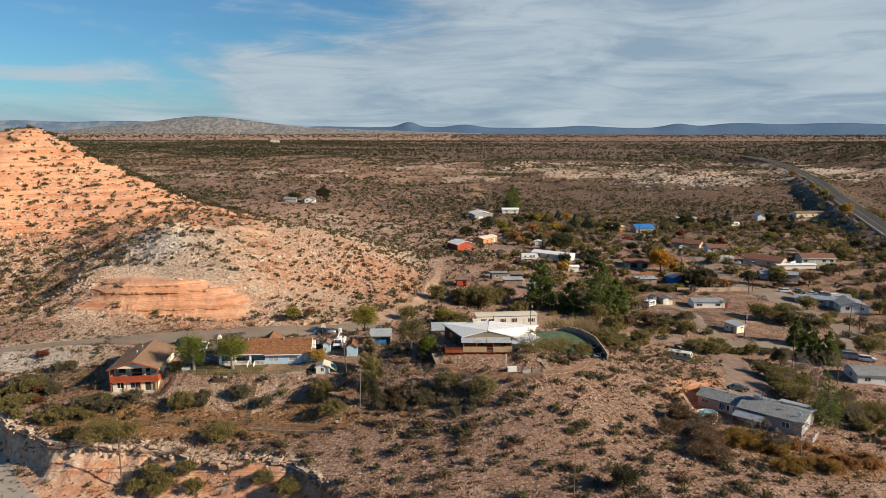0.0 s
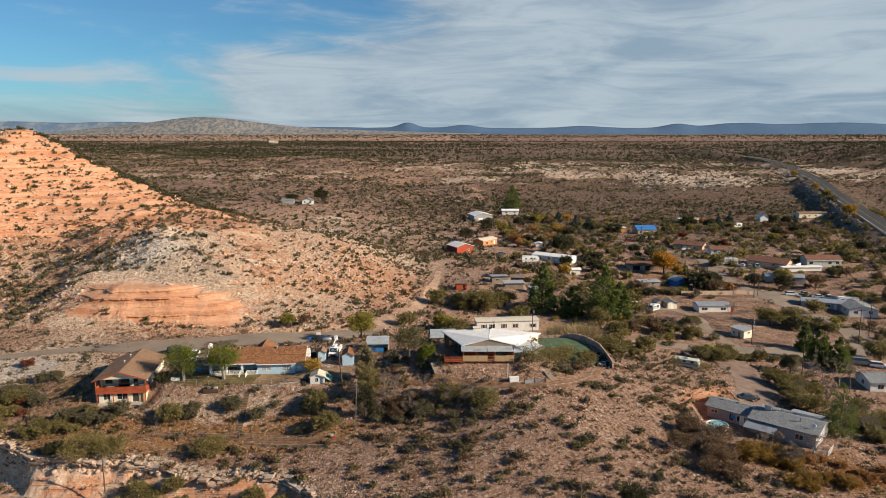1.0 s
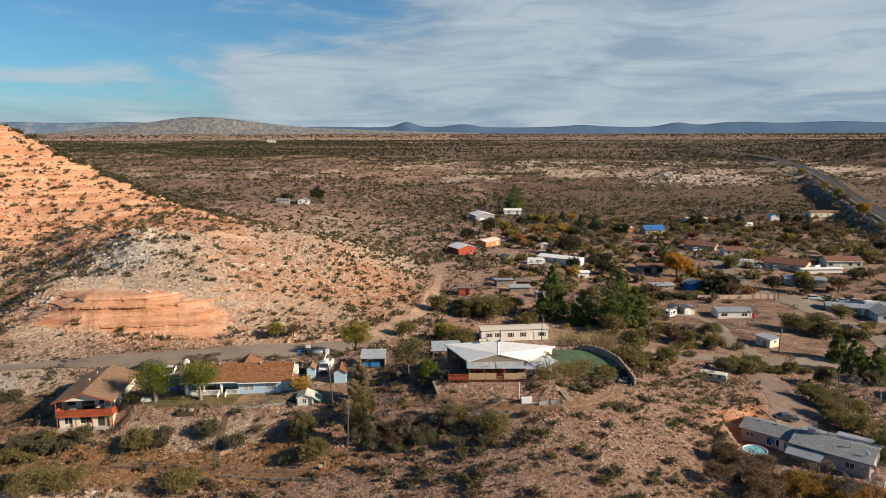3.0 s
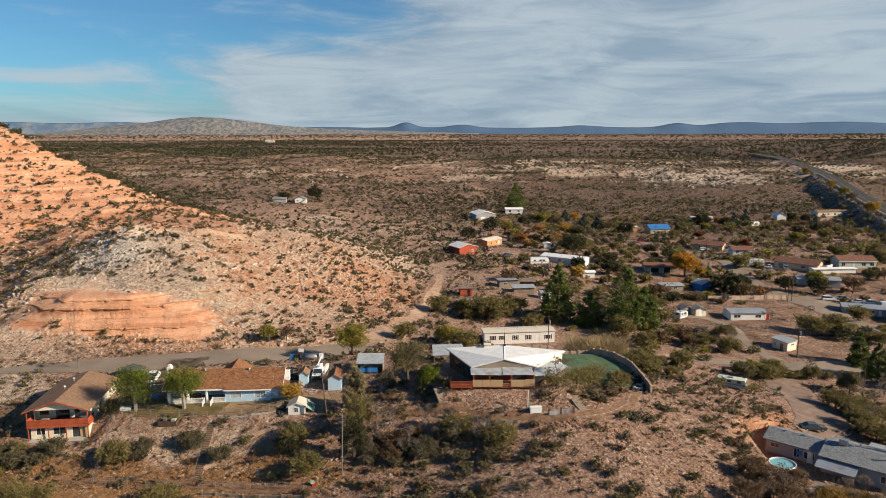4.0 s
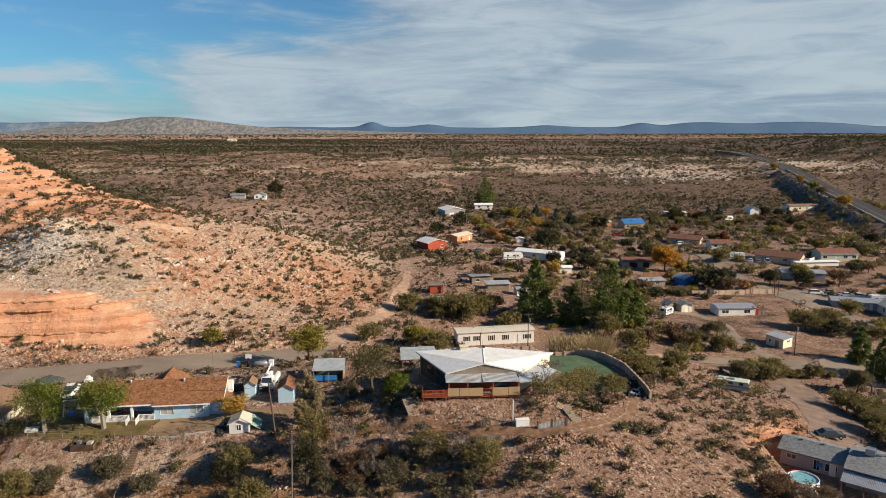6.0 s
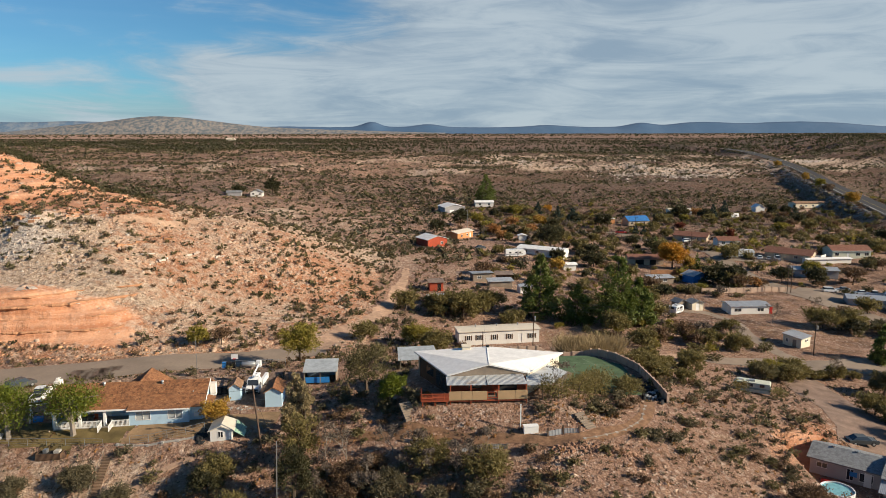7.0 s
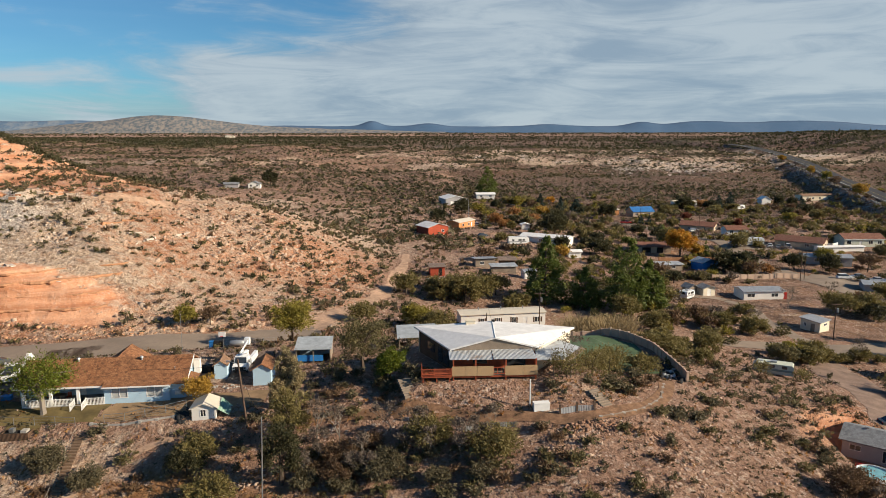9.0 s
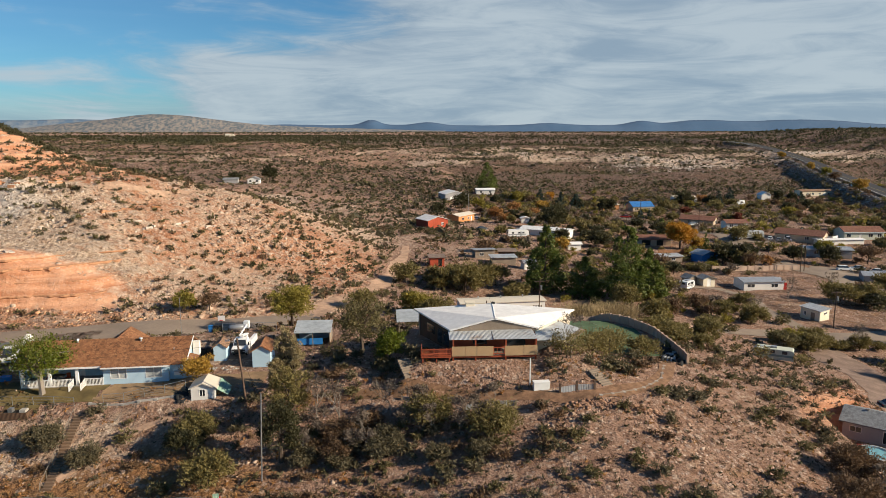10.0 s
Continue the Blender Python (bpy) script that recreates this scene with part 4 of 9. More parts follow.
def rail(bag, p, q, tall=0.95, gap=0.16, post=0.05, solid=False):
    """A railing from p to q (local places): posts, two bars and balusters."""
    p, q = Vector(p), Vector(q)
    n = max(1, int((q - p).length / gap))
    d = (q - p).normalized()
    s = d.cross(Vector((0, 0, 1))).normalized() * post / 2
    up = Vector((0, 0, 1))

    def bar(a, b, lo, hi, k=1.0):
        bag.add([a - s * k + up * lo, b - s * k + up * lo, b + s * k + up * lo, a + s * k + up * lo,
                 a - s * k + up * hi, b - s * k + up * hi, b + s * k + up * hi, a + s * k + up * hi],
                [(0, 3, 2, 1), (4, 5, 6, 7), (0, 1, 5, 4), (1, 2, 6, 5), (2, 3, 7, 6), (3, 0, 4, 7)])

    bar(p, q, tall - 0.08, tall), bar(p, q, 0.08, 0.15)
    if solid:
        bar(p, q, 0.15, tall - 0.08, 0.35)
    for k in range(n + 1):
        a = p + (q - p) * (k / n)
        wide = 0.10 if k % 12 == 0 or k == n else 0.05
        bar(a - d * wide / 2, a + d * wide / 2, 0.0, tall + (0.08 if wide > 0.06 else -0.05), 0.9)


def ranch_house():
    """Blue ranch house with a brown shingle roof and a railed porch."""
    home = thing("ranch_house", -40.6, 153.8, 0.05, 4, "pale blue ranch house with brown shingle roof and railed porch", "house")
    w, d, h = 20.0, 8.2, 2.45
    wins = [("f", 2.3, 0.75, 1.9, 1.25), ("f", 6.6, 0.75, 1.9, 1.25)]
    front = [(u - a / 2, u + a / 2, s, s + t) for _, u, s, a, t in wins]
    deep = d + 1.5
    wing = wall_side("f", w, deep, h - 0.16, [(-10.0, 0.6, -0.8, h)] + front + [(8.4, 10.0, -0.8, h)], -0.8)
    part("wall", wing.box(8.22, -4.67, -0.8, 8.4, -3.9, h - 0.16), BLUEWALL, home, "pale blue front siding")
    part("wing_roof", Bag().slab([(0.3, -5.4, h - 0.10), (8.7, -5.4, h - 0.10), (8.7, -4.1, h + 0.22), (0.3, -4.1, h + 0.22)], 0.12), BROWNROOF, home)
    part("wing_fascia", Bag().box(0.3, -5.45, h - 0.26, 8.7, -5.4, h - 0.08), WHITE, home)
    part("wall", Bag().box(8.4, -4.1, -0.8, 10.0, -3.92, h), BLUEWALL, home)
    inner = Bag().box(-9.9, -1.2, -0.3, -4.2, -1.02, h).box(-3.1, -1.2, -0.3, 0.6, -1.02, h).box(-4.2, -1.2, 2.05, -3.1, -1.02, h).box(0.42, -4.85, -0.3, 0.6, -1.2, h - 0.45)
    part("porch_wall", inner, BLUEWALL, home)
    part("door", Bag().box(-4.2, -1.16, 0.0, -3.1, -1.08, 2.05), WHITE, home, "white glazed door")
    for side in "blr":
        part("wall", wall_side(side, w, d, h, [], -0.8), BLUEWALL, home)
    for k, u, s, a, t in wins:
        add_window(home, k, w, deep, u, s, a, t, glass_mat=PALEPANE)
    part("floor_slab", Bag().box(-9.9, -4.4, -0.5, 9.8, 3.9, 0.0), CONCRETE, home)
    part("roof", gable_roof(w, d, h, 2.05, 0.55, "x"), BROWNROOF, home, "brown mottled shingle roof")
    for end in gable_ends(w, d, h, 2.05, "x"):
        part("gable", end, WALLWHITE, home)
    fas = Bag()
    fas.box(-10.55, -4.72, h - 0.32, 0.28, -4.66, h - 0.10)
    part("fascia", fas, WHITE, home, "white fascia board")
    for s in (-1, 1):
        e = s * 10.57
        rake = Bag().add([(e, -4.7, h - 0.33), (e, 0, h + 1.92), (e, 0, h + 2.2), (e, -4.7, h - 0.06), (e + s * 0.05, -4.7, h - 0.33), (e + s * 0.05, 0, h + 1.92), (e + s * 0.05, 0, h + 2.2), (e + s * 0.05, -4.7, h - 0.06)],
                         [(0, 1, 2, 3), (7, 6, 5, 4), (0, 4, 5, 1), (1, 5, 6, 2), (2, 6, 7, 3), (3, 7, 4, 0)])
        part("rake_board", rake, WHITE, home)
    # bay at the east end under its own small roof
    bay = Bag().add([(10.0, -3.9, -0.8), (11.0, -3.5, -0.8), (11.0, -1.0, -0.8), (10.0, -0.4, -0.8), (10.0, -3.9, 2.0), (11.0, -3.5, 2.0), (11.0, -1.0, 2.0), (10.0, -0.4, 2.0)],
                    [(0, 1, 5, 4), (1, 2, 6, 5), (2, 3, 7, 6), (4, 5, 6, 7)])
    part("bay", bay, BLUEWALL, home)
    part("bay_roof", Bag().slab([(10.1, -4.3, 2.25), (11.4, -3.9, 2.12), (11.4, -0.7, 2.12), (10.1, 0.0, 2.25)], 0.1), BROWNROOF, home)
    # rear wing with a cross gable
    part("rear_wing", Bag().box(-2.2, 4.1, -0.8, 3.4, 6.0, 2.4), BLUEWALL, home)
    part("rear_roof", Bag().slab([(-2.6, 0.5, 2.4), (0.6, 0.5, 4.5), (0.6, 6.4, 4.5), (-2.6, 6.4, 2.4)], 0.12).slab([(0.6, 0.5, 4.5), (3.8, 0.5, 2.4), (3.8, 6.4, 2.4), (0.6, 6.4, 4.5)], 0.12), BROWNROOF, home)
    for x in (-9.4, -6.2, -2.9):
        part("porch_post", Bag().box(x - 0.17, -4.5, 0.0, x + 0.17, -4.18, h - 0.1), WHITE, home, "white porch post")
    fence = Bag()
    rail(fence, (-9.4, -4.9, -0.05), (-3.2, -4.9, -0.05)), rail(fence, (-9.4, -4.9, -0.05), (-9.4, -4.2, -0.05))
    part("porch_railing", fence, WHITE, home, "white slatted porch railing")
    fence = Bag()
    rail(fence, (-1.8, -4.9, -0.05), (0.4, -4.9, -0.05)), rail(fence, (-1.8, -4.9, -0.05), (-1.9, -6.2, -0.35))
    part("step_railing", fence, WHITE, home)
    fence = Bag()
    rail(fence, (-3.2, -4.9, -0.05), (-3.3, -6.2, -0.35))
    part("step_railing", fence, WHITE, home)
    part("porch_step", Bag().box(-3.2, -5.4, -0.6, -1.9, -4.5, -0.1).box(-3.2, -5.9, -0.6, -1.9, -5.4, -0.28), CONCRETE, home)
    part("porch_floor", Bag().box(-9.5, -5.0, -0.8, 0.5, -4.4, -0.02), CONCRETE, home)
    part("chimney", Bag().box(-11.2, 0.4, -0.5, -10.4, 1.7, 4.9).box(-11.0, 0.7, 4.9, -10.6, 1.1, 5.3).box(-11.0, 1.2, 4.9, -10.6, 1.5, 5.2), WALLWHITE, home, "white stucco chimney")
    for u, v in ((-4.0, -0.5), (4.0, -0.6)):
        z = h + 2.0 - abs(v) * 0.5
        part("roof_vent", Bag().tube([(u, v, z), (u, v, z + 0.5)], [0.14, 0.14]).tube([(u, v, z + 0.5), (u, v, z + 0.66)], [0.26, 0.22]), STEEL, home, "steel roof vent")
    part("roof_pipe", Bag().tube([(8.6, -2.3, h + 0.8), (8.6, -2.3, h + 1.3)], [0.06, 0.06]), STEEL, home)
    part("air_conditioner", Bag().box(9.0, -4.5, 0.7, 9.7, -3.9, 1.2), WALLWHITE, home)
    part("side_tank", Bag().box(10.2, 1.0, 1.6, 11.0, 2.0, 3.4), WALLWHITE, home, "white cooler box at the gable end")
    part("porch_table", Bag().box(-6.6, -3.2, 0.66, -5.0, -2.2, 0.74).box(-5.9, -2.8, 0.0, -5.7, -2.6, 0.66), RAWWOOD, home)
    for x in (-7.1, -4.7):
        part("porch_chair", Bag().box(x - 0.25, -2.9, 0.4, x + 0.25, -2.4, 0.46).box(x - 0.25, -2.45, 0.46, x + 0.25, -2.4, 0.95).box(x - 0.22, -2.85, 0, x - 0.16, -2.8, 0.4).box(x + 0.16, -2.5, 0, x + 0.22, -2.45, 0.4), REDWOOD, home)
    return home


def red_house():
    """Two-storey cream house with a red deck under a deep tan roof."""
    home = thing("two_storey_house", -67.5, 150.9, -4.05, 6.5, "cream two-storey house with red timber deck and tan roof", "house")
    home.scale = (0.9, 0.9, 1.0)
    w, d = 10.4, 14.0
    f = -d / 2
    lower = [("f", -3.4, 0.75, 1.5, 1.35), ("f", 0.0, 0.75, 2.2, 1.35)]
    e = d + 3.2
    part("wall", wall_side("f", w, e, 2.4, [(u - a / 2, u + a / 2, s, s + t) for _, u, s, a, t in lower] + [(2.3, 3.6, 0.05, 2.1)], -1.0), CREAM, home, "cream lower front wall")
    for k, u, s, a, t in lower:
        add_window(home, k, w, e, u, s, a, t)
    for s in (-5.2, 5.05):
        part("return_wall", Bag().box(s, f - 1.44, -1.0, s + 0.15, f, 2.4), CREAM, home)
    part("patio", Bag().box(-5.3, f - 3.2, -0.35, 5.3, f - 1.6, 0.0), CONCRETE, home)
    part("sliding_door", Bag().box(2.3, f - 1.52, 0.05, 3.6, f - 1.46, 2.1), GLASS, home, "dark glass sliding door")
    part("door", Bag().box(3.75, f - 1.68, 0.0, 5.15, f - 1.61, 2.35), TANPANEL, home)
    for side in "lr":
        part("wall", wall_side(side, w, d, 5.3, [] if side == "l" else [(-2.0, -0.8, 3.6, 4.7), (3.0, 4.2, 3.6, 4.7)], -1.0), CREAM, home, "cream long side wall")
    for u in (-1.4, 3.6):
        add_window(home, "r", w, d, u, 3.6, 1.2, 1.1)
    part("wall", wall_side("b", w, d, 5.3, [], 0.0), CREAM, home)
    up = Bag()
    y0 = f + 1.2
    for a, b in ((-5.0, -4.6), (-2.9, -1.6), (0.9, 1.8), (2.8, 5.0)):
        up.box(a, y0, 2.6, b, y0 + 0.16, 5.3)
    up.box(-5.0, y0, 4.75, 5.0, y0 + 0.16, 5.3).box(-4.6, y0, 2.6, -2.9, y0 + 0.16, 3.3)
    part("upper_wall", up, CREAM, home, "cream upper wall behind the deck")
    for a, b, z0 in ((-4.6, -2.9, 3.3), (-1.6, 0.9, 2.65), (1.8, 2.8, 2.65)):
        part("window_wall", Bag().box(a, y0 + 0.05, z0, b, y0 + 0.1, 4.75), GLASS, home, "dark glass upper window")
    part("floor_slab", Bag().box(-5.0, f + 0.2, -0.3, 5.0, -f - 0.2, 0.0), CONCRETE, home)
    part("upper_floor", Bag().box(-5.0, f + 0.2, 2.4, 5.0, -f - 0.2, 2.58), RAWWOOD, home)
    part("deck_floor", Bag().box(-5.5, f - 2.2, 2.42, 5.5, f + 1.2, 2.58), RAWWOOD, home)
    edge = Bag()
    edge.box(-5.6, f - 2.3, 2.15, 5.6, f - 2.15, 2.62).box(-5.6, f - 2.3, 2.15, -5.45, f + 1.0, 2.62).box(5.45, f - 2.3, 2.15, 5.6, f + 1.0, 2.62)
    part("deck_edge", edge, REDWOOD, home, "red-stained deck beam")
    for a, b in (((-5.5, f - 2.22, 2.6), (5.5, f - 2.22, 2.6)), ((-5.52, f - 2.2, 2.6), (-5.52, f + 0.8, 2.6)), ((5.52, f - 2.2, 2.6), (5.52, f + 0.8, 2.6))):
        fence = Bag()
        rail(fence, a, b, 1.0, 0.20, 0.07, True)
        part("deck_railing", fence, REDWOOD, home, "red-stained boarded deck railing")
    for x in (-5.4, -1.8, 1.4, 5.35):
        part("deck_post", Bag().box(x - 0.08, f - 2.2, -1.6, x + 0.08, f - 2.04, 2.2), REDWOOD, home)
    for x in (-5.45, 5.45):
        part("roof_post", Bag().box(x - 0.08, f - 2.2, 2.6, x + 0.08, f - 2.04, 5.2), REDWOOD, home)
    rise, over, y1, y2 = 1.55, 0.8, f - 2.9, -f + 0.8
    X, low = w / 2 + over, 5.3 - rise * over / (w / 2) + 0.14
    top = 5.3 + rise + 0.14
    part("roof", Bag().slab([(-X, y1, low), (0, y1, top), (0, y2, top), (-X, y2, low)], 0.14).slab([(0, y1, top), (X, y1, low), (X, y2, low), (0, y2, top)], 0.14), TANROOF, home, "tan shingle roof")
    front = Bag().add([(-w / 2, f - 2.1, 5.25), (w / 2, f - 2.1, 5.25), (0, f - 2.1, 5.25 + rise), (-w / 2, f - 1.95, 5.25), (w / 2, f - 1.95, 5.25), (0, f - 1.95, 5.25 + rise)],
                      [(0, 1, 2), (5, 4, 3), (0, 3, 4, 1), (1, 4, 5, 2), (2, 5, 3, 0)])
    part("gable", front, CREAM, home, "cream front gable")
    part("rear_gable", Bag().add([(-w / 2, -f, 5.3), (w / 2, -f, 5.3), (0, -f, 5.3 + rise), (-w / 2, -f - 0.15, 5.3), (w / 2, -f - 0.15, 5.3), (0, -f - 0.15, 5.3 + rise)],
                                [(0, 2, 1), (3, 4, 5), (0, 1, 4, 3), (1, 2, 5, 4), (2, 0, 3, 5)]), CREAM, home)
    for s in (-1, 1):
        part("rake_board", Bag().add([(0, y1 - 0.05, top - 0.2), (s * X, y1 - 0.05, low - 0.2), (s * X, y1 - 0.05, low + 0.03), (0, y1 - 0.05, top + 0.03), (0, y1 + 0.02, top - 0.2), (s * X, y1 + 0.02, low - 0.2), (s * X, y1 + 0.02, low + 0.03), (0, y1 + 0.02, top + 0.03)],
                                     [(0, 1, 2, 3), (7, 6, 5, 4), (0, 4, 5, 1), (2, 6, 7, 3)]), REDWOOD, home)
    for v in (-2.0, 2.5):
        part("roof_vent", Bag().tube([(-1.2, v, top - 0.5), (-1.2, v, top + 0.1)], [0.13, 0.13]).tube([(-1.2, v, top + 0.1), (-1.2, v, top + 0.28)], [0.25, 0.2]), STEEL, home)
    part("deck_table", Bag().box(-3.4, f - 1.3, 3.25, -2.0, f - 0.5, 3.33).box(-3.3, f - 1.2, 2.58, -3.2, f - 0.6, 3.25).box(-2.2, f - 1.2, 2.58, -2.1, f - 0.6, 3.25), RAWWOOD, home)
    part("grill", Bag().box(3.6, f - 1.4, 2.58, 4.8, f - 0.7, 3.5), STEEL, home, "covered grill on the deck")
    return home


def white_house():
    """Low house with a folded white roof, tin porch roof and panelled deck."""
    home = thing("white_roof_house", 10.4, 150.0, 3.9, 0, "low brown house under a wide folded white roof", "house")
    # outline: narrow to the front, wide at the back
    bl, br, fl, fr = (-10.7, 8.0, 3.2), (11.8, 6.0, 3.25), (-6.2, -1.9, 2.85), (5.2, -1.7, 2.95)
    zc = 2.7
    ridge_f, ridge_b = (-0.4, -1.9, 4.35), (0.4, 7.8, 3.85)
    roof = Bag()
    roof.slab([bl, fl, ridge_f, ridge_b], 0.2)
    roof.slab([ridge_f, fr, br, ridge_b], 0.2)
    part("roof", roof, WHITEROOF, home, "weathered white coated roof folded along a low ridge")
    part("ridge_cap", Bag().tube([(-0.4, -1.95, 4.35), (0.4, 7.8, 3.85)], [0.07, 0.07]), WHITE, home)
    part("roof_cable", Bag().tube([(-2.5, 7.4, 3.74), (-4.2, 3.0, 3.52), (-5.6, -0.9, 3.06)], [0.03, 0.03, 0.03]), BLACK, home)
    walls = (("left_wall", (-5.7, -1.6), (-10.0, 7.6), BROWNWOOD), ("right_wall", (4.9, -1.5), (11.0, 5.7), CREAM), ("back_wall", (-10.0, 7.5), (11.0, 5.6), TANWALL))
    for name, a, b, m in walls:
        a, b = Vector((*a, 0)), Vector((*b, 0))
        n = (b - a).cross(Vector((0, 0, 1))).normalized() * 0.18
        part(name, Bag().slab([tuple(a + Vector((0, 0, zc - 0.17))), tuple(b + Vector((0, 0, zc + 0.2))), tuple(b + n + Vector((0, 0, zc + 0.2))), tuple(a + n + Vector((0, 0, zc - 0.17)))], 4.6), m, home)
    # west wall glazing
    for t0, t1, z0, z1 in ((0.12, 0.26, 0.1, 2.0), (0.30, 0.42, 0.1, 2.0), (0.52, 0.72, 0.8, 2.0)):
        p = [Vector((-5.7, -1.6, 0)).lerp(Vector((-10.0, 7.6, 0)), t) for t in (t0, t1)]
        n = Vector((-0.07, -0.03, 0))
        q = [p[0] + n, p[1] + n]
        part("window", Bag().add([(*q[0].xy, z0), (*q[1].xy, z0), (*q[1].xy, z1), (*q[0].xy, z1), (*p[0].xy, z0), (*p[1].xy, z0), (*p[1].xy, z1), (*p[0].xy, z1)],
                                 [(0, 1, 2, 3), (7, 6, 5, 4), (0, 4, 5, 1), (1, 5, 6, 2), (2, 6, 7, 3), (3, 7, 4, 0)]), GLASS, home, "dark glass window")
    gable = Bag().add([(-5.7, -1.75, 2.3), (4.9, -1.65, 2.3), (4.9, -1.65, 2.78), (-0.4, -1.7, 4.12), (-5.7, -1.75, 2.70)] + [(-5.7, -1.55, 2.3), (4.9, -1.45, 2.3), (4.9, -1.45, 2.78), (-0.4, -1.5, 4.12), (-5.7, -1.55, 2.70)],
                      [(0, 1, 2, 3, 4), (9, 8, 7, 6, 5), (0, 5, 6, 1), (1, 6, 7, 2), (2, 7, 8, 3), (3, 8, 9, 4), (4, 9, 5, 0)])
    part("gable", gable, RAWWOOD, home, "weathered grey board gable")
    for a, b, z0 in ((-5.7, -3.2, -0.3), (-1.4, 0.9, -0.3), (3.6, 4.9, -0.3)):
        part("front_wall", Bag().box(a, -1.7, z0, b, -1.55, 2.3), REDWOOD, home, "red-brown front wall under the porch")
    part("front_beam", Bag().box(-3.2, -1.7, 1.95, -1.4, -1.55, 2.3), REDWOOD, home)
    part("front_beam", Bag().box(0.9, -1.7, 1.95, 3.6, -1.55, 2.3), REDWOOD, home)
    part("front_sill", Bag().box(-3.2, -1.7, -0.3, -1.4, -1.55, 0.8), REDWOOD, home)
    part("window_wall", Bag().box(0.9, -1.66, -0.3, 3.6, -1.6, 1.95), GLASS, home)
    part("window", Bag().box(-3.2, -1.66, 0.8, -1.4, -1.6, 1.95), GLASS, home)
    # porch
    part("porch_floor", Bag().box(-6.0, -4.2, 0.1, 4.8, -1.6, 0.3), RAWWOOD, home)
    part("porch_roof", Bag().slab([(-6.4, -4.3, 2.30), (-0.9, -4.35, 2.24), (-0.9, -1.7, 2.68), (-6.4, -1.7, 2.62)], 0.05), TIN, home, "dented white corrugated porch roof")
    part("porch_roof", Bag().slab([(-0.85, -4.5, 2.34), (4.7, -4.3, 2.26), (4.4, -1.7, 2.72), (-0.85, -1.7, 2.72)], 0.05), TIN, home, "dented white corrugated porch roof")
    part("side_roof", Bag().slab([(4.75, -3.9, 1.9), (8.4, -2.9, 1.6), (11.6, 1.6, 1.75), (8.8, 2.9, 2.5), (4.8, -1.7, 2.4)], 0.05), TIN, home, "patched rusty tin side roof")
    part("side_roof_edge", Bag().slab([(8.4, -2.9, 1.64), (9.2, -3.0, 1.45), (12.2, 1.3, 1.6), (11.6, 1.6, 1.79)], 0.05), OLDTIN, home)
    for x in (-5.9, -3.1, 0.7, 4.5):
        part("porch_post", Bag().box(x - 0.08, -4.35, -2.4, x + 0.08, -4.19, 2.25), REDWOOD, home)
    for x, y in ((8.1, -2.7), (11.2, 1.4), (7.0, -3.1)):
        part("side_post", Bag().box(x - 0.06, y - 0.06, -2.4, x + 0.06, y + 0.06, 1.65), RAWWOOD, home)
    x = -6.1
    for wide, lo in ((1.75, 0.0), (1.4, 0.0), (2.1, 0.0), (1.4, -9.0), (2.4, 0.0), (1.75, 0.05)):
        if lo > -5:
            part("deck_panel", Bag().box(x + 0.03, -4.44, 0.15 + lo, x + wide - 0.03, -4.38, 1.4 + lo), TANPANEL, home, "tan board deck panel")
        else:
            f = Bag()
            rail(f, (x, -4.4, 0.3), (x + wide, -4.4, 0.3), 0.95, 0.4, 0.06)
            part("deck_railing", f, REDWOOD, home)
        x += wide
    part("deck_skirt", Bag().box(-6.0, -4.3, -0.10, 4.6, -4.15, 0.12), REDWOOD, home)
    # small west deck
    part("side_deck", Bag().box(-9.9, -4.6, 0.05, -6.15, -2.2, 0.2), REDWOOD, home, "red-stained side deck")
    for a, b in (((-9.9, -4.55, 0.2), (-6.2, -4.55, 0.2)), ((-9.85, -4.5, 0.2), (-9.85, -2.3, 0.2))):
        f = Bag()
        rail(f, a, b, 1.0, 0.13, 0.06)
        part("side_deck_railing", f, REDWOOD, home, "red-stained slatted railing")
    for px in (-9.7, -8.0, -6.4):
        part("side_deck_post", Bag().box(px - 0.08, -4.5, -4.6, px + 0.08, -4.35, 0.06), REDWOOD, home)
    part("brace", Bag().tube([(-7.9, -4.4, -2.4), (-6.2, -4.4, 0.0)], [0.06, 0.06], 4), RAWWOOD, home)
    # roof gear
    part("roof_cooler", Bag().box(-3.4, 6.6, 3.1, -2.2, 7.7, 4.2).box(-3.5, 6.5, 4.2, -2.1, 7.8, 4.3), CREAM, home, "cream evaporative cooler")
    part("roof_vent", Bag().tube([(0.5, 7.3, 3.3), (0.5, 7.3, 3.9)], [0.13, 0.13]).tube([(0.5, 7.3, 3.9), (0.5, 7.3, 4.15)], [0.26, 0.24]), BLACK, home, "black turbine vent")
    part("deck_bench", Bag().box(1.3, -3.9, 0.65, 2.9, -3.4, 0.75).box(1.4, -3.8, 0.3, 1.5, -3.5, 0.65).box(2.7, -3.8, 0.3, 2.8, -3.5, 0.65), WHITE, home)
    return home


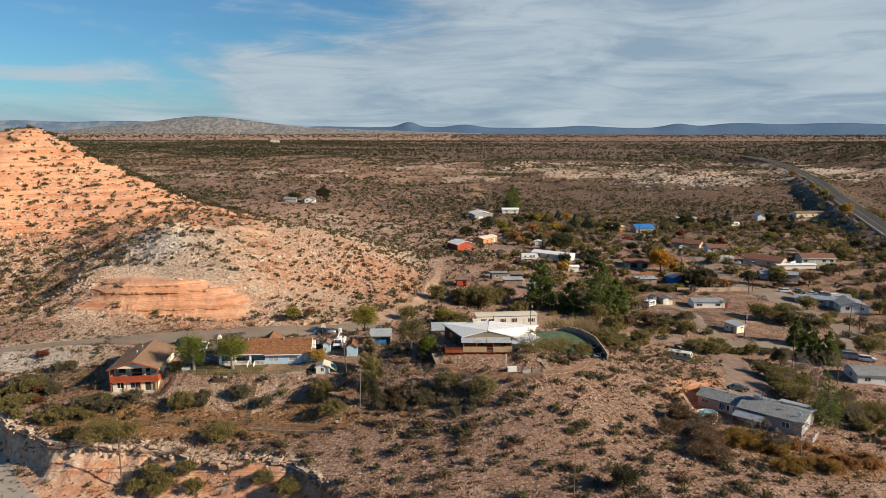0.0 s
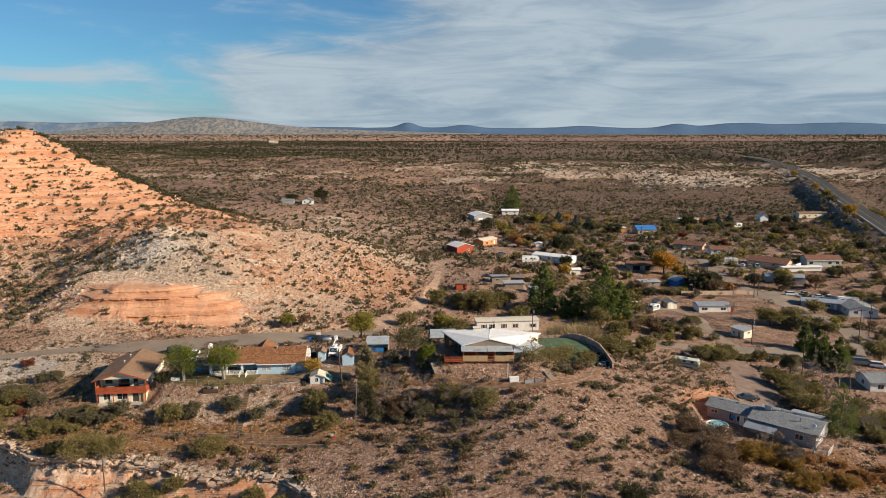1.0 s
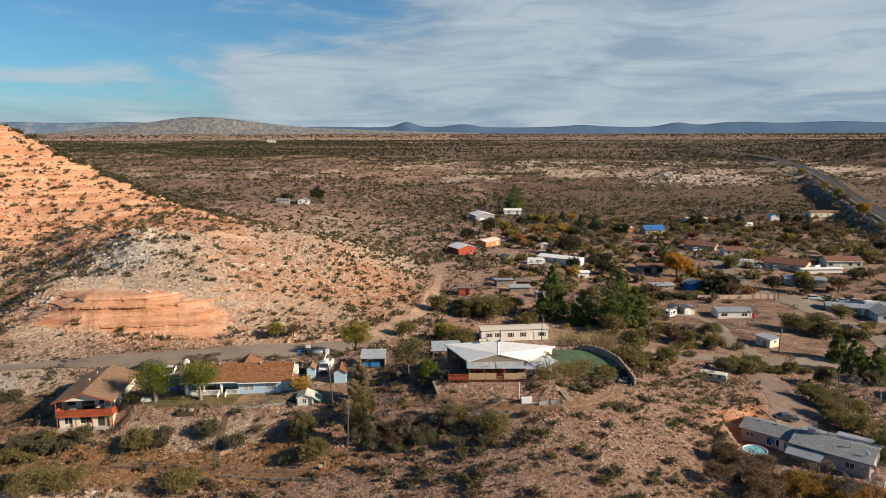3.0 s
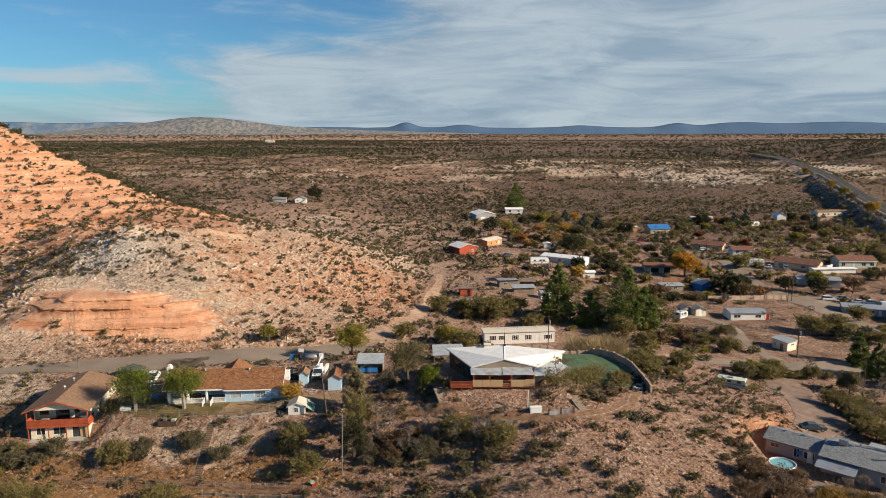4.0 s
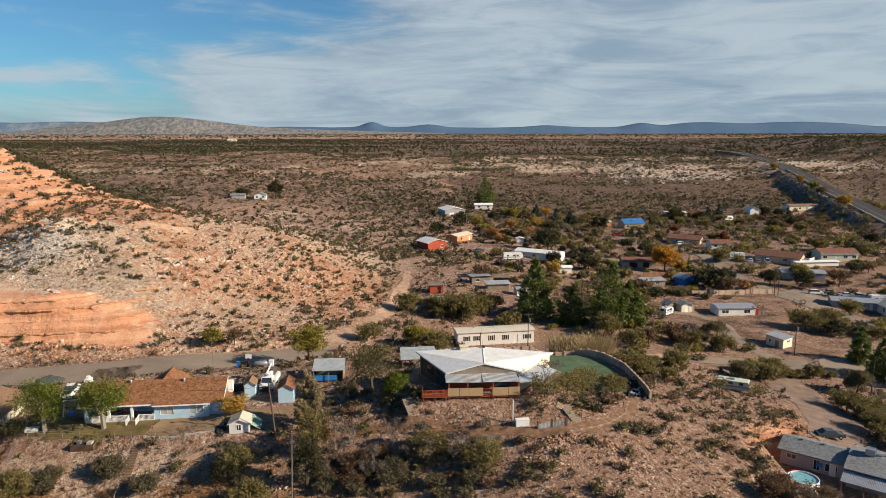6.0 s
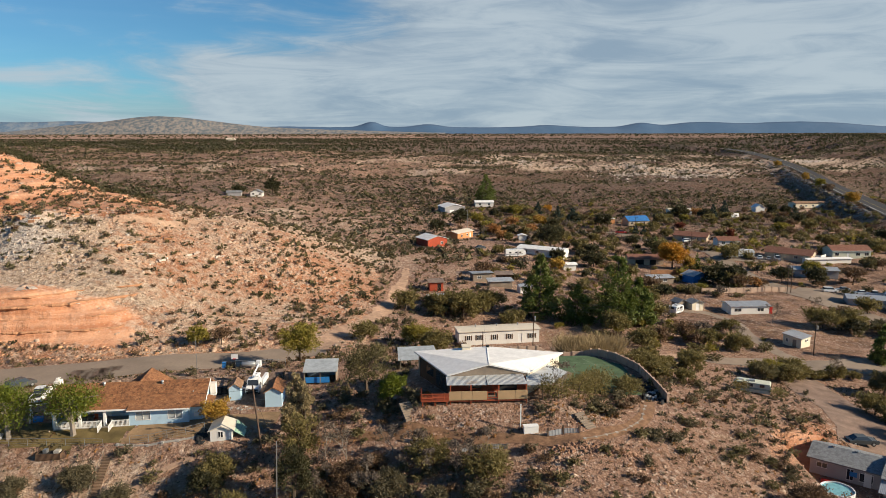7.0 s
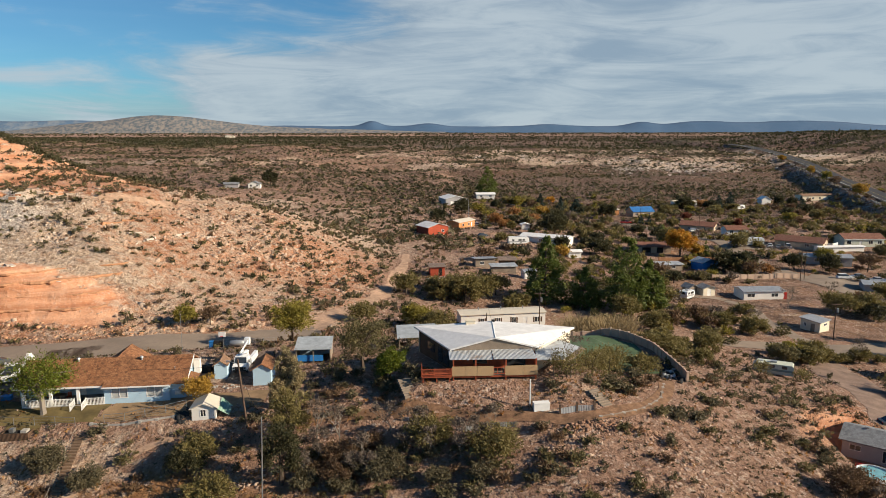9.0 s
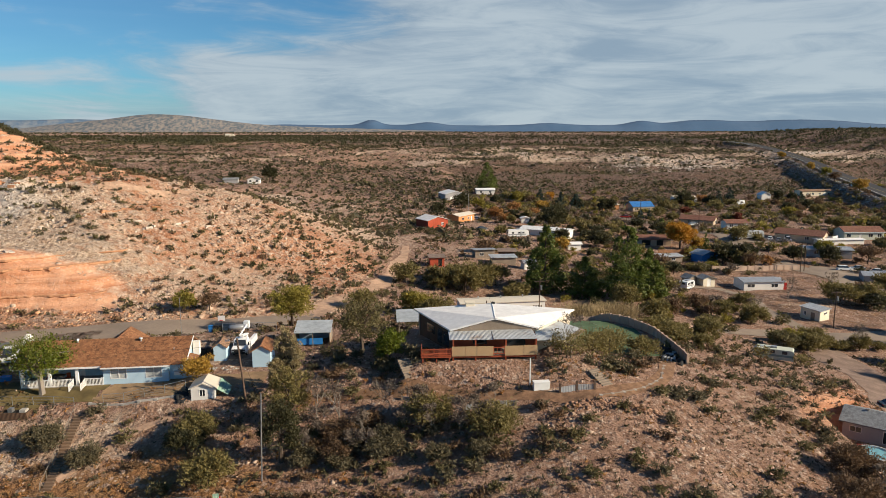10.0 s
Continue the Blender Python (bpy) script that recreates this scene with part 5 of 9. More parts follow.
def grey_house():
    """Long grey house stepping down the slope, with a lean-to."""
    base = -9.2
    home = thing("grey_house", 67.7, 142.5, base, -42, "grey stucco house with grey shingle roof and lean-to", "house")
    # low wing to the north-west, main block to the south-east
    def block(x0, x1, y0, y1, h, rise, holes, low=-1.5):
        w, d = x1 - x0, y1 - y0
        cx, cy = (x0 + x1) / 2, (y0 + y1) / 2
        def shift(bag):
            bag.v = [(a + cx, b + cy, c) for a, b, c in bag.v]
            return bag
        for side in "fblr":
            hs = [(u - a / 2, u + a / 2, s, s + t) for k, u, s, a, t in holes if k == side]
            part("wall", shift(wall_side(side, w, d, h, hs, low)), GREYWALL, home, "grey stucco wall")
        part("roof", shift(gable_roof(w, d, h, rise, 0.45, "x")), GREYROOF, home, "grey shingle roof")
        for end in gable_ends(w, d, h, rise, "x"):
            part("gable", shift(end), GREYWALL, home)
        for k, u, s, a, t in holes:
            bag, pane, e = Bag(), Bag(), 0.06
            for p in ((u - a / 2 - e, u + a / 2 + e, s - e, s), (u - a / 2 - e, u + a / 2 + e, s + t, s + t + e), (u - a / 2 - e, u - a / 2, s, s + t), (u + a / 2, u + a / 2 + e, s, s + t), (u - 0.03, u + 0.03, s, s + t)):
                place_box(bag, k, w, d, *p, 0.03, 0.08)
            place_box(pane, k, w, d, u - a / 2, u + a / 2, s, s + t, -0.06, 0.075)
            win = part("window", shift(bag), WHITE, home)
            part("pane", shift(pane), GLASS, win)
    block(-11.5, -2.0, -2.6, 3.6, 2.5, 0.95, [("f", -3.2, 1.2, 1.3, 0.7), ("f", 0.4, 0.4, 0.8, 1.6), ("f", 2.4, 0.6, 1.6, 1.2)])
    block(-2.0, 10.5, -4.6, 4.4, 2.9, 1.0, [("f", 3.2, 1.0, 1.4, 1.1), ("r", -1.5, 1.0, 1.3, 1.1)])
    part("lean_to_roof", Bag().slab([(-2.4, -7.4, 1.9), (3.6, -7.4, 1.9), (3.6, -4.6, 2.7), (-2.4, -4.6, 2.7)], 0.06), GREYTIN, home, "pale metal lean-to roof")
    for x in (-2.2, 0.6, 3.4):
        part("lean_to_post", Bag().box(x - 0.06, -7.3, -1.8, x + 0.06, -7.18, 1.86), RAWWOOD, home)
    part("door", Bag().box(-4.6, -2.68, 0.0, -3.7, -2.6, 2.0), WHITE, home)
    # flat blue panel put on for a small bluish window
    part("bluish_window", Bag().box(-6.4, -2.66, 1.0, -5.5, -2.61, 1.7), TARPBLUE, home)
    cool = part("roof_cooler", Bag().box(-0.4, -0.6, 3.6, 0.9, 0.7, 4.9), STEEL, home, "galvanised rooftop cooler")
    part("cooler_duct", Bag().box(0.9, -0.2, 3.7, 1.8, 0.4, 4.2), STEEL, cool)
    for x, y in ((2.6, 0.8), (6.8, -1.6), (-6.0, 0.4), (-9.0, 0.3)):
        part("roof_vent", Bag().tube([(x, y, 2.9), (x, y, 4.3 if x > 0 else 3.6)], [0.13, 0.13]).tube([(x, y, 4.3 if x > 0 else 3.6), (x, y, 4.5 if x > 0 else 3.75)], [0.2, 0.2]), STEEL, home)
    part("roof_dish", Bag().tube([(9.6, -2.8, 3.2), (9.6, -2.8, 4.0)], [0.03, 0.03]).tube([(9.6, -2.85, 4.0), (9.6, -2.95, 4.05)], [0.4, 0.36], 10), WHITE, home)
    f = Bag()
    rail(f, (10.5, -6.0, -0.2), (13.0, -6.0, -0.2), 1.0, 0.2, 0.05), rail(f, (13.0, -6.0, -0.2), (13.0, -2.0, -0.2), 1.0, 0.2, 0.05)
    part("side_deck", Bag().box(10.4, -6.0, -0.4, 13.0, -2.0, -0.2), RAWWOOD, home)
    part("deck_railing", f, WALLWHITE, home)
    part("side_skirt", Bag().box(10.5, -6.0, -1.9, 13.0, -5.9, -0.4), WALLWHITE, home)
    part("rear_roof", Bag().slab([(3.0, 4.4, 2.8), (9.0, 4.4, 2.8), (9.0, 8.0, 2.4), (3.0, 8.0, 2.4)], 0.1), GREYTIN, home)
    for x in (3.2, 8.8):
        part("rear_post", Bag().box(x - 0.07, 7.7, -1.5, x + 0.07, 7.85, 2.4), RAWWOOD, home)
    return home


ranch_house()
red_house()
white_house()
grey_house()

# the pale double-wide behind the white roof
double_wide = house("mobile_home", 20.0, 215.2, 6, 19.4, 4.8, 3.0, 0.25, "x", WALLWHITE, CREAMROOF, "long cream mobile home with dark window shutters", z=-8.9, over=0.25,
      windows=[("f", -7.4, 1.0, 0.9, 1.1), ("f", -4.9, 1.0, 0.9, 1.1), ("f", -1.2, 0.9, 0.9, 1.2), ("f", 2.4, 0.9, 0.9, 1.2), ("f", 7.9, 0.9, 1.3, 1.1)], doors=[("f", 5.0)], shutters=BROWNWOOD, vents=3)

# small houses and mobile homes of the village
house("mobile_home", 95.9, 245.6, 0, 11.2, 6.0, 2.4, 0.5, "x", WALLWHITE, GREYTIN, "small white mobile home with boarded windows", over=0.35,
      windows=[("f", -3.6, 0.9, 2.0, 0.9), ("f", 3.0, 0.9, 1.8, 0.9)], doors=[("f", 6.0)], door_mat=REDCLOTH)
house("utility_shed", 93.2, 214.2, 34, 4.6, 4.4, 2.5, 0, "x", CREAM, GREYTIN, "cream stucco shed with a single-pitch roof", slope=0.5, over=0.3,
      windows=[("f", 0.3, 1.5, 1.4, 0.5), ("l", 1.2, 1.2, 0.5, 0.8)], doors=[("l", -0.6)], category="shed", door_mat=RAWWOOD)
house("garden_shed", 81.6, 247.0, 10, 3.6, 3.0, 2.2, 0.7, "y", CREAM, GREYROOF, "small cream garden shed", doors=[("f", 0, 1.2)], category="shed")
house("garden_shed", 77.6, 248.6, 20, 2.8, 2.8, 1.9, 0.7, "y", RAWWOOD, GREYROOF, "small weathered grey shed", category="shed")
house("storage_box", 69.0, 247.8, 0, 2.2, 1.8, 1.6, 0.1, "x", TARPBLUE, WALLWHITE, "bright blue storage box", category="shed", over=0.05)
house("bungalow", 150.5, 250.0, -10, 9.5, 11.0, 2.5, 1.2, "y", WALLWHITE, GREYROOF, "white bungalow with a grey gable roof",
      windows=[("f", -2.4, 0.9, 1.3, 1.1), ("f", 2.4, 0.9, 1.3, 1.1), ("l", 2, 0.9, 1.2, 1.1), ("l", -2, 0.9, 1.2, 1.1)], doors=[("f", 0)], vents=2)
house("mobile_home", 143.5, 257.5, -22, 17, 6.5, 2.5, 0.7, "x", GREYWALL, GREYTIN, "grey mobile home with long metal roof", windows=[("f", -5, 0.9, 1.3, 1.0), ("f", 0, 0.9, 1.6, 1.0), ("f", 5, 0.9, 1.3, 1.0)], doors=[("f", 2.5)])
house("bungalow", 113.5, 176.0, -6, 10, 8, 2.6, 1.0, "x", WALLWHITE, GREYROOF, "white bungalow with a grey low roof", windows=[("f", -2.5, 0.9, 1.4, 1.1), ("f", 2.5, 0.9, 1.4, 1.1), ("l", 0, 0.9, 1.3, 1.1)], vents=1)
house("red_barn", 8.7, 335.0, 28, 9.0, 9.5, 3.1, 1.3, "y", REDWALL, WHITEROOF, "bright red barn with a white metal roof", over=0.4, category="barn", windows=[("f", 2.0, 1.0, 1.0, 1.0)])
house("long_house", 23.0, 373.0, 52, 13.0, 6.5, 2.8, 0.8, "x", ORANGEWALL, CREAMROOF, "orange-brown long house with a pale roof", windows=[("f", -3, 0.9, 1.2, 1.0), ("f", 1.5, 0.9, 1.2, 1.0)], doors=[("f", 4)])
house("metal_workshop", 26.5, 487.0, 14, 13, 15, 3.6, 1.6, "y", GREYWALL, WHITEROOF, "grey metal workshop with a pale roof", category="workshop", doors=[("f", -2, 3.0)])
# hut doorways are closed by near-black slabs that stand for the shade inside
house("wood_hut", 7.0, 254.5, 6, 4.0, 3.4, 2.5, 0, "x", REDWALL, OLDTIN, "rusty red wooden hut with one dark doorway", slope=0.3, category="shed", doors=[("f", 0.8, 1.1)], door_mat=DARK)
house("wood_hut", 6.4, 239.5, 2, 4.2, 3.2, 2.3, 0, "x", RAWWOOD, GREYTIN, "grey weathered hut under a tin roof", slope=-0.35, category="shed", doors=[("f", -0.6)], door_mat=DARK)
house("shack", 22.0, 270.0, 8, 6.0, 4.0, 2.4, 0, "x", RAWWOOD, GREYTIN, "weathered shack with a patched tin roof", slope=-0.4, category="shed", windows=[("f", -1, 1.0, 1.2, 0.8)], over=0.6)
# near-black slab again, for the shade inside the doorway
house("shack", 29.5, 272.0, -4, 5.0, 4.0, 2.5, 0, "x", BROWNWOOD, OLDTIN, "brown board shack with a rusted roof", slope=0.3, category="shed", doors=[("f", 0)], door_mat=DARK)
house("shack", 27.0, 263.0, 4, 7.0, 3.6, 1.9, 0, "x", RAWWOOD, TIN, "low grey shack under pale tin sheets", slope=0.25, category="shed", over=0.5)
house("shack", 33.5, 257.5, 12, 3.2, 3.0, 2.3, 0.4, "x", WALLWHITE, GREYTIN, "small white shack between the trees", category="shed")
house("mobile_home", 52.5, 325.0, -34, 19, 7.0, 2.6, 0.8, "x", WALLWHITE, WHITEROOF, "white mobile home with a covered porch",
      windows=[("f", -6, 0.9, 1.3, 1.0), ("f", -1, 0.9, 1.3, 1.0), ("f", 5, 0.9, 1.6, 1.0)], doors=[("f", 2.4)], vents=2)
house("garden_shed", 57.2, 300.5, 4, 4.6, 3.0, 2.2, 0.5, "x", WALLWHITE, WHITEROOF, "white metal garden shed", category="shed")
house("cottage", 50.0, 515.0, 0, 12, 7, 2.7, 0.9, "x", WALLWHITE, WHITEROOF, "small white cottage among trees", windows=[("f", -3, 0.9, 1.4, 1.1), ("f", 3, 0.9, 1.4, 1.1)])
house("cottage", 64.0, 480.0, -20, 10, 6, 2.6, 0.8, "x", WALLWHITE, WHITEROOF, "small white cottage among trees", windows=[("f", -2, 0.9, 1.4, 1.1)])
house("garden_shed", 50.0, 360.0, 0, 3.4, 3.0, 2.2, 0.5, "y", WALLWHITE, WHITEROOF, "white garden shed on bare ground", category="shed")
house("blue_roof_house", 126.5, 436.0, 8, 12, 9, 2.9, 2.2, "x", TANWALL, BLUETIN, "tan house with a bright blue metal roof", windows=[("f", -4, 0.9, 1.6, 1.1), ("f", 3, 0.9, 1.6, 1.1)], doors=[("f", 0)])
house("long_house", 110.0, 438.0, 5, 9, 6, 3.0, 0.3, "x", ORANGEWALL, CREAMROOF, "orange-brown house with a nearly flat roof", windows=[("f", 0, 0.9, 1.4, 1.1)])
house("bungalow", 135.0, 378.0, -35, 15, 8.5, 2.6, 1.5, "x", TANWALL, REDROOF, "tan bungalow with red-brown roof", windows=[("r", 0, 0.9, 1.6, 1.1), ("f", -3, 0.9, 1.4, 1.1), ("f", 3, 0.9, 1.4, 1.1)])
house("bungalow", 141.5, 356.0, -4, 9, 7, 2.6, 1.2, "x", WALLWHITE, REDROOF, "white bungalow with dark red-brown roof", windows=[("f", -2.5, 0.9, 1.4, 1.1), ("f", 1, 0.9, 1.4, 1.1)], doors=[("f", 3)])
house("bungalow", 152.5, 323.0, -42, 17, 9, 2.6, 1.6, "x", TANWALL, REDROOF, "tan bungalow with a broad brown roof", windows=[("f", -4, 0.9, 1.4, 1.1), ("f", 3, 0.9, 1.4, 1.1), ("r", 0, 0.9, 1.4, 1.1)], vents=1)
house("bungalow", 178.0, 326.5, -3, 15.5, 8, 3.0, 1.6, "x", GREENWALL, REDROOF, "pale green bungalow with brown roof and white trim", trim=WHITE,
      windows=[("f", -6, 0.9, 1.6, 1.2), ("f", 2.5, 0.9, 1.6, 1.2), ("f", 6, 0.9, 1.6, 1.2)], doors=[("f", -1.5)])
house("long_carport", 162.5, 314.5, 3, 18, 3.6, 1.7, 0.2, "x", WALLWHITE, WHITEROOF, "long low white-roofed carport", category="carport")
house("mobile_home", 146.0, 296.0, -14, 15, 6.5, 2.5, 0.7, "x", GREYWALL, GREYTIN, "grey mobile home behind a round tree", windows=[("f", -4, 0.9, 1.3, 1.0), ("f", 3, 0.9, 1.3, 1.0)])
# both carport openings hold near-black slabs in place of the shade within
house("dark_house", 91.0, 318.0, -6, 13, 8, 2.4, 1.1, "x", TANWALL, REDROOF, "low tan house with carport openings filled in dark for shade", doors=[("f", -2.5, 3.2), ("f", 2.5, 2.4)], door_mat=DARK)
house("blue_shed", 98.0, 286.0, 24, 7.0, 5.0, 2.6, 1.0, "y", TARPBLUE, GREYTIN, "blue-walled shed with a grey metal roof", category="shed", doors=[("f", 0.5, 1.2)])
house("shack", 84.5, 283.0, 6, 8.0, 4.0, 2.1, 0, "x", RAWWOOD, TIN, "weathered shack with pale sheet roof", slope=0.3, category="shed", windows=[("f", 1, 0.9, 1.2, 0.8)])
house("long_house", 275.0, 519.0, 6, 24, 8, 3.2, 0.9, "x", CREAM, TANROOF, "long tan house with a white entrance", windows=[("f", -8, 0.9, 1.4, 1.1), ("f", -4, 0.9, 1.4, 1.1), ("f", 1, 0.9, 1.4, 1.1), ("f", 8, 0.9, 1.4, 1.1)], doors=[("f", 4.5, 1.6)])
house("cottage", 231.0, 502.0, 0, 6, 6, 3.4, 1.8, "y", WALLWHITE, WHITEROOF, "small white cottage with a steep gable")
house("cottage", 172.0, 488.0, 0, 14, 7, 2.6, 1.0, "x", WALLWHITE, CREAMROOF, "white cottage under dark conifers", windows=[("f", 3, 0.9, 1.4, 1.1)])
house("far_cottage", -98.0, 510.0, 6, 7.5, 8, 2.6, 1.6, "y", WALLWHITE, GREYROOF, "white cottage on the plain beside a tree", windows=[("f", -2, 1.0, 1.2, 1.2), ("f", 2, 1.0, 1.2, 1.2)])
house("far_cottage", -113.0, 512.0, 6, 9, 6, 2.4, 0.9, "x", GREYWALL, GREYROOF, "low grey outbuilding on the plain", category="outbuilding")
house("far_villa", -452.0, 1865.0, 0, 13, 10, 5, 3, "x", CREAM, CREAMROOF, "pale villa far out on the plain")
house("far_villa", -441.0, 1868.0, 0, 9, 9, 4, 4, "y", CREAM, CREAMROOF, "pale villa wing far out on the plain")

# sheds by the blue house
house("tool_shed", -27.5, 158.6, 4, 1.7, 2.6, 2.0, 0.6, "y", BLUEWALL, TANROOF, "small pale blue tool shed", category="shed", over=0.2, windows=[])
house("tool_shed", -21.2, 156.5, 3, 2.4, 4.2, 2.3, 0.7, "y", BLUEWALL, BROWNROOF, "pale blue tool shed with brown shingle roof", category="shed", over=0.25, doors=[])
yard_shed = house("potting_shed", -26.3, 146.3, 3, 2.9, 3.0, 1.9, 0.6, "y", WALLWHITE, CREAMROOF, "white board potting shed at the edge of the yard", category="shed", over=0.25, low=-2.0, z=-1.05, windows=[("f", -0.1, 0.9, 0.6, 0.8)], doors=[("f", 0.9, 0.7)])
part("awning", Bag().slab([(1.6, -1.4, 1.7), (3.0, -1.6, 1.0), (3.1, 0.9, 1.1), (1.7, 1.3, 2.2)], 0.03), TARPGREEN, yard_shed, "green and white striped awning cloth")
carport = thing("open_shed", -15.4, 165.5, None, 2, "open-fronted shed with a pale tin roof and blue tarp", "shed")
carport.scale = (0.76, 0.85, 0.9)
part("roof", Bag().slab([(-3.6, -3.0, 2.5), (3.6, -3.0, 2.5), (3.6, 2.6, 3.2), (-3.6, 2.6, 3.2)], 0.06), PALETIN, carport)
part("back_wall", Bag().box(-3.4, 2.2, -1.0, 3.4, 2.35, 3.0), BLUEWALL, carport)
part("side_wall", Bag().box(-3.4, -2.6, -1.0, -3.25, 2.2, 2.6), RAWWOOD, carport)
part("side_wall", Bag().box(3.25, -2.6, -1.0, 3.4, 2.2, 2.6), RAWWOOD, carport)
for u in (-3.3, 0.0, 3.3):
    part("post", Bag().box(u - 0.07, -2.8, -1.0, u + 0.07, -2.66, 2.5), RAWWOOD, carport)
part("tarp", Bag().box(-3.1, -2.4, 0.3, 1.9, -2.3, 1.35), TARPBLUE, carport, "hanging blue tarp")
lean = thing("tin_canopy", 0.5, 170.5, None, 4, "low canopy of pale tin sheets beside the house", "canopy")
part("roof", Bag().slab([(-3.6, -3.2, 2.2), (3.4, -3.0, 2.2), (3.0, 2.8, 2.7), (-3.4, 2.6, 2.7)], 0.06), PALETIN, lean)
for u, v in ((-3.2, -2.9), (3.1, -2.8), (2.8, 2.5), (-3.1, 2.4)):
    part("post", Bag().box(u - 0.06, v - 0.06, -1.6, u + 0.06, v + 0.06, 2.3), RAWWOOD, lean)

# ---------------------------------------------------------------- plants and stones
rng = np.random.RandomState(7)


def leaf_cloud(n, size, centres, radii, flat=0.8, r=rng):
    """Small leaf blades on and inside round clumps: arrays of corners and of three-cornered faces."""
    pick = r.randint(0, len(centres), n)
    d = r.normal(size=(n, 3))
    d /= np.linalg.norm(d, axis=1)[:, None]
    rad = np.asarray(radii)[pick] * (0.25 + 0.9 * r.rand(n) ** 0.7)
    c = np.asarray(centres)[pick] + d * rad[:, None] * np.array([1, 1, flat])
    out = c - np.mean(centres, axis=0) * np.array([1, 1, 0.6])
    out /= np.linalg.norm(out, axis=1)[:, None] + 1e-9
    a = 0.8 * out + 0.65 * r.normal(size=(n, 3))
    a /= np.linalg.norm(a, axis=1)[:, None] + 1e-9
    b = np.cross(a, out + 1.1 * r.normal(size=(n, 3)))
    b /= np.linalg.norm(b, axis=1)[:, None] + 1e-9
    s = (size * (0.6 + 0.8 * r.rand(n)) * np.where(r.rand(n) < 0.65, 1, -1))[:, None]
    v = np.stack([c - a * s * 0.9 - b * s * 0.46, c - a * s * 0.9 + b * s * 0.46, c + a * s * 1.2], 1).reshape(-1, 3)
    return v, np.arange(3 * n).reshape(-1, 3)


def shrub_shape(n, size, lumps, seed, tall=0.9, flat=0.85):
    """A low ragged bush about one metre in radius, standing at the origin."""
    r = np.random.RandomState(seed)
    ang, far = r.rand(lumps) * 6.283, np.sqrt(r.rand(lumps)) * 0.62
    c = np.stack([np.cos(ang) * far, np.sin(ang) * far, tall * (0.28 + 0.45 * r.rand(lumps) * (1 - 0.5 * far))], 1)
    v, f = leaf_cloud(n, size, c, 0.26 + 0.22 * r.rand(lumps), flat, r)
    v[:, 2] = np.maximum(v[:, 2], -0.05)
    return v, f


def stone_shape(seed, flat=0.7):
    """A broken block: a tilted box of eight shifted corners."""
    r = np.random.RandomState(seed)
    g = np.array([(x, y, z) for z in (-1, 1) for y in (-1, 1) for x in (-1, 1)], float) * (0.45 + 0.55 * r.rand(8, 3))
    v = g * np.array([1.0, 0.55 + 0.35 * r.rand(), flat * (0.5 + 0.5 * r.rand())])
    tilt = np.array(Euler((r.normal() * 0.35, r.normal() * 0.35, 0)).to_matrix())
    f = np.array([(0, 1, 5, 4), (1, 3, 7, 5), (3, 2, 6, 7), (2, 0, 4, 6), (4, 5, 7, 6)])
    return v @ tilt.T, f


def scatter(name, shapes, x, y, size, mat, label, category, sink=0.0, stretch=0.25, kind="stuff", z=None):
    """Many copies of a few shapes on the ground, joined in one mesh."""
    if len(x) == 0:
        return
    z = ground_height(x, y) if z is None else z
    ang, up = rng.rand(len(x)) * 6.283, 1 + stretch * (rng.rand(len(x)) * 2 - 1)
    which = rng.randint(0, len(shapes), len(x))
    vs, fs, n = [], [], 0
    for k, (v, f) in enumerate(shapes):
        m = which == k
        if not m.any():
            continue
        c, s = np.cos(ang[m])[:, None], np.sin(ang[m])[:, None]
        sz = size[m][:, None]
        px, py = (v[None, :, 0] * c - v[None, :, 1] * s) * sz + x[m][:, None], (v[None, :, 0] * s + v[None, :, 1] * c) * sz + y[m][:, None]
        pz = v[None, :, 2] * sz * up[m][:, None] + z[m][:, None] - sink * sz
        vs.append(np.stack([px, py, pz], 2).reshape(-1, 3))
        fs.append((f[None] + np.arange(m.sum())[:, None, None] * len(v)).reshape(-1, f.shape[1]) + n)
        n += m.sum() * len(v)
    me = array_mesh(name, np.concatenate(vs), np.concatenate(fs), mat)
    return tagged(new(name, me), label, category, kind=kind)


# ground kept free of plants: round places (east, north, radius) and the ways
CLEAR = [(-40.6, 153, 8), (-33, 154, 6.5), (-48, 154, 6), (-67.5, 146, 7), (-68, 154, 7), (10, 150, 8), (4, 156, 7), (16, 156, 7), (20, 206, 8), (13, 205, 6), (27, 207, 6),
         (30, 167, 8.5), (30, 172, 8), (66, 143, 8), (60, 147, 5), (73, 136, 6), (-23, 157, 7), (75, 165, 8), (80, 172, 7), (70, 156, 5), (98, 250, 9), (98, 224, 7), (85, 235, 5),
         (56.7, 140.5, 3.2), (-26, 147, 4), (-15.6, 168, 5), (62, 174.5, 4.2)]


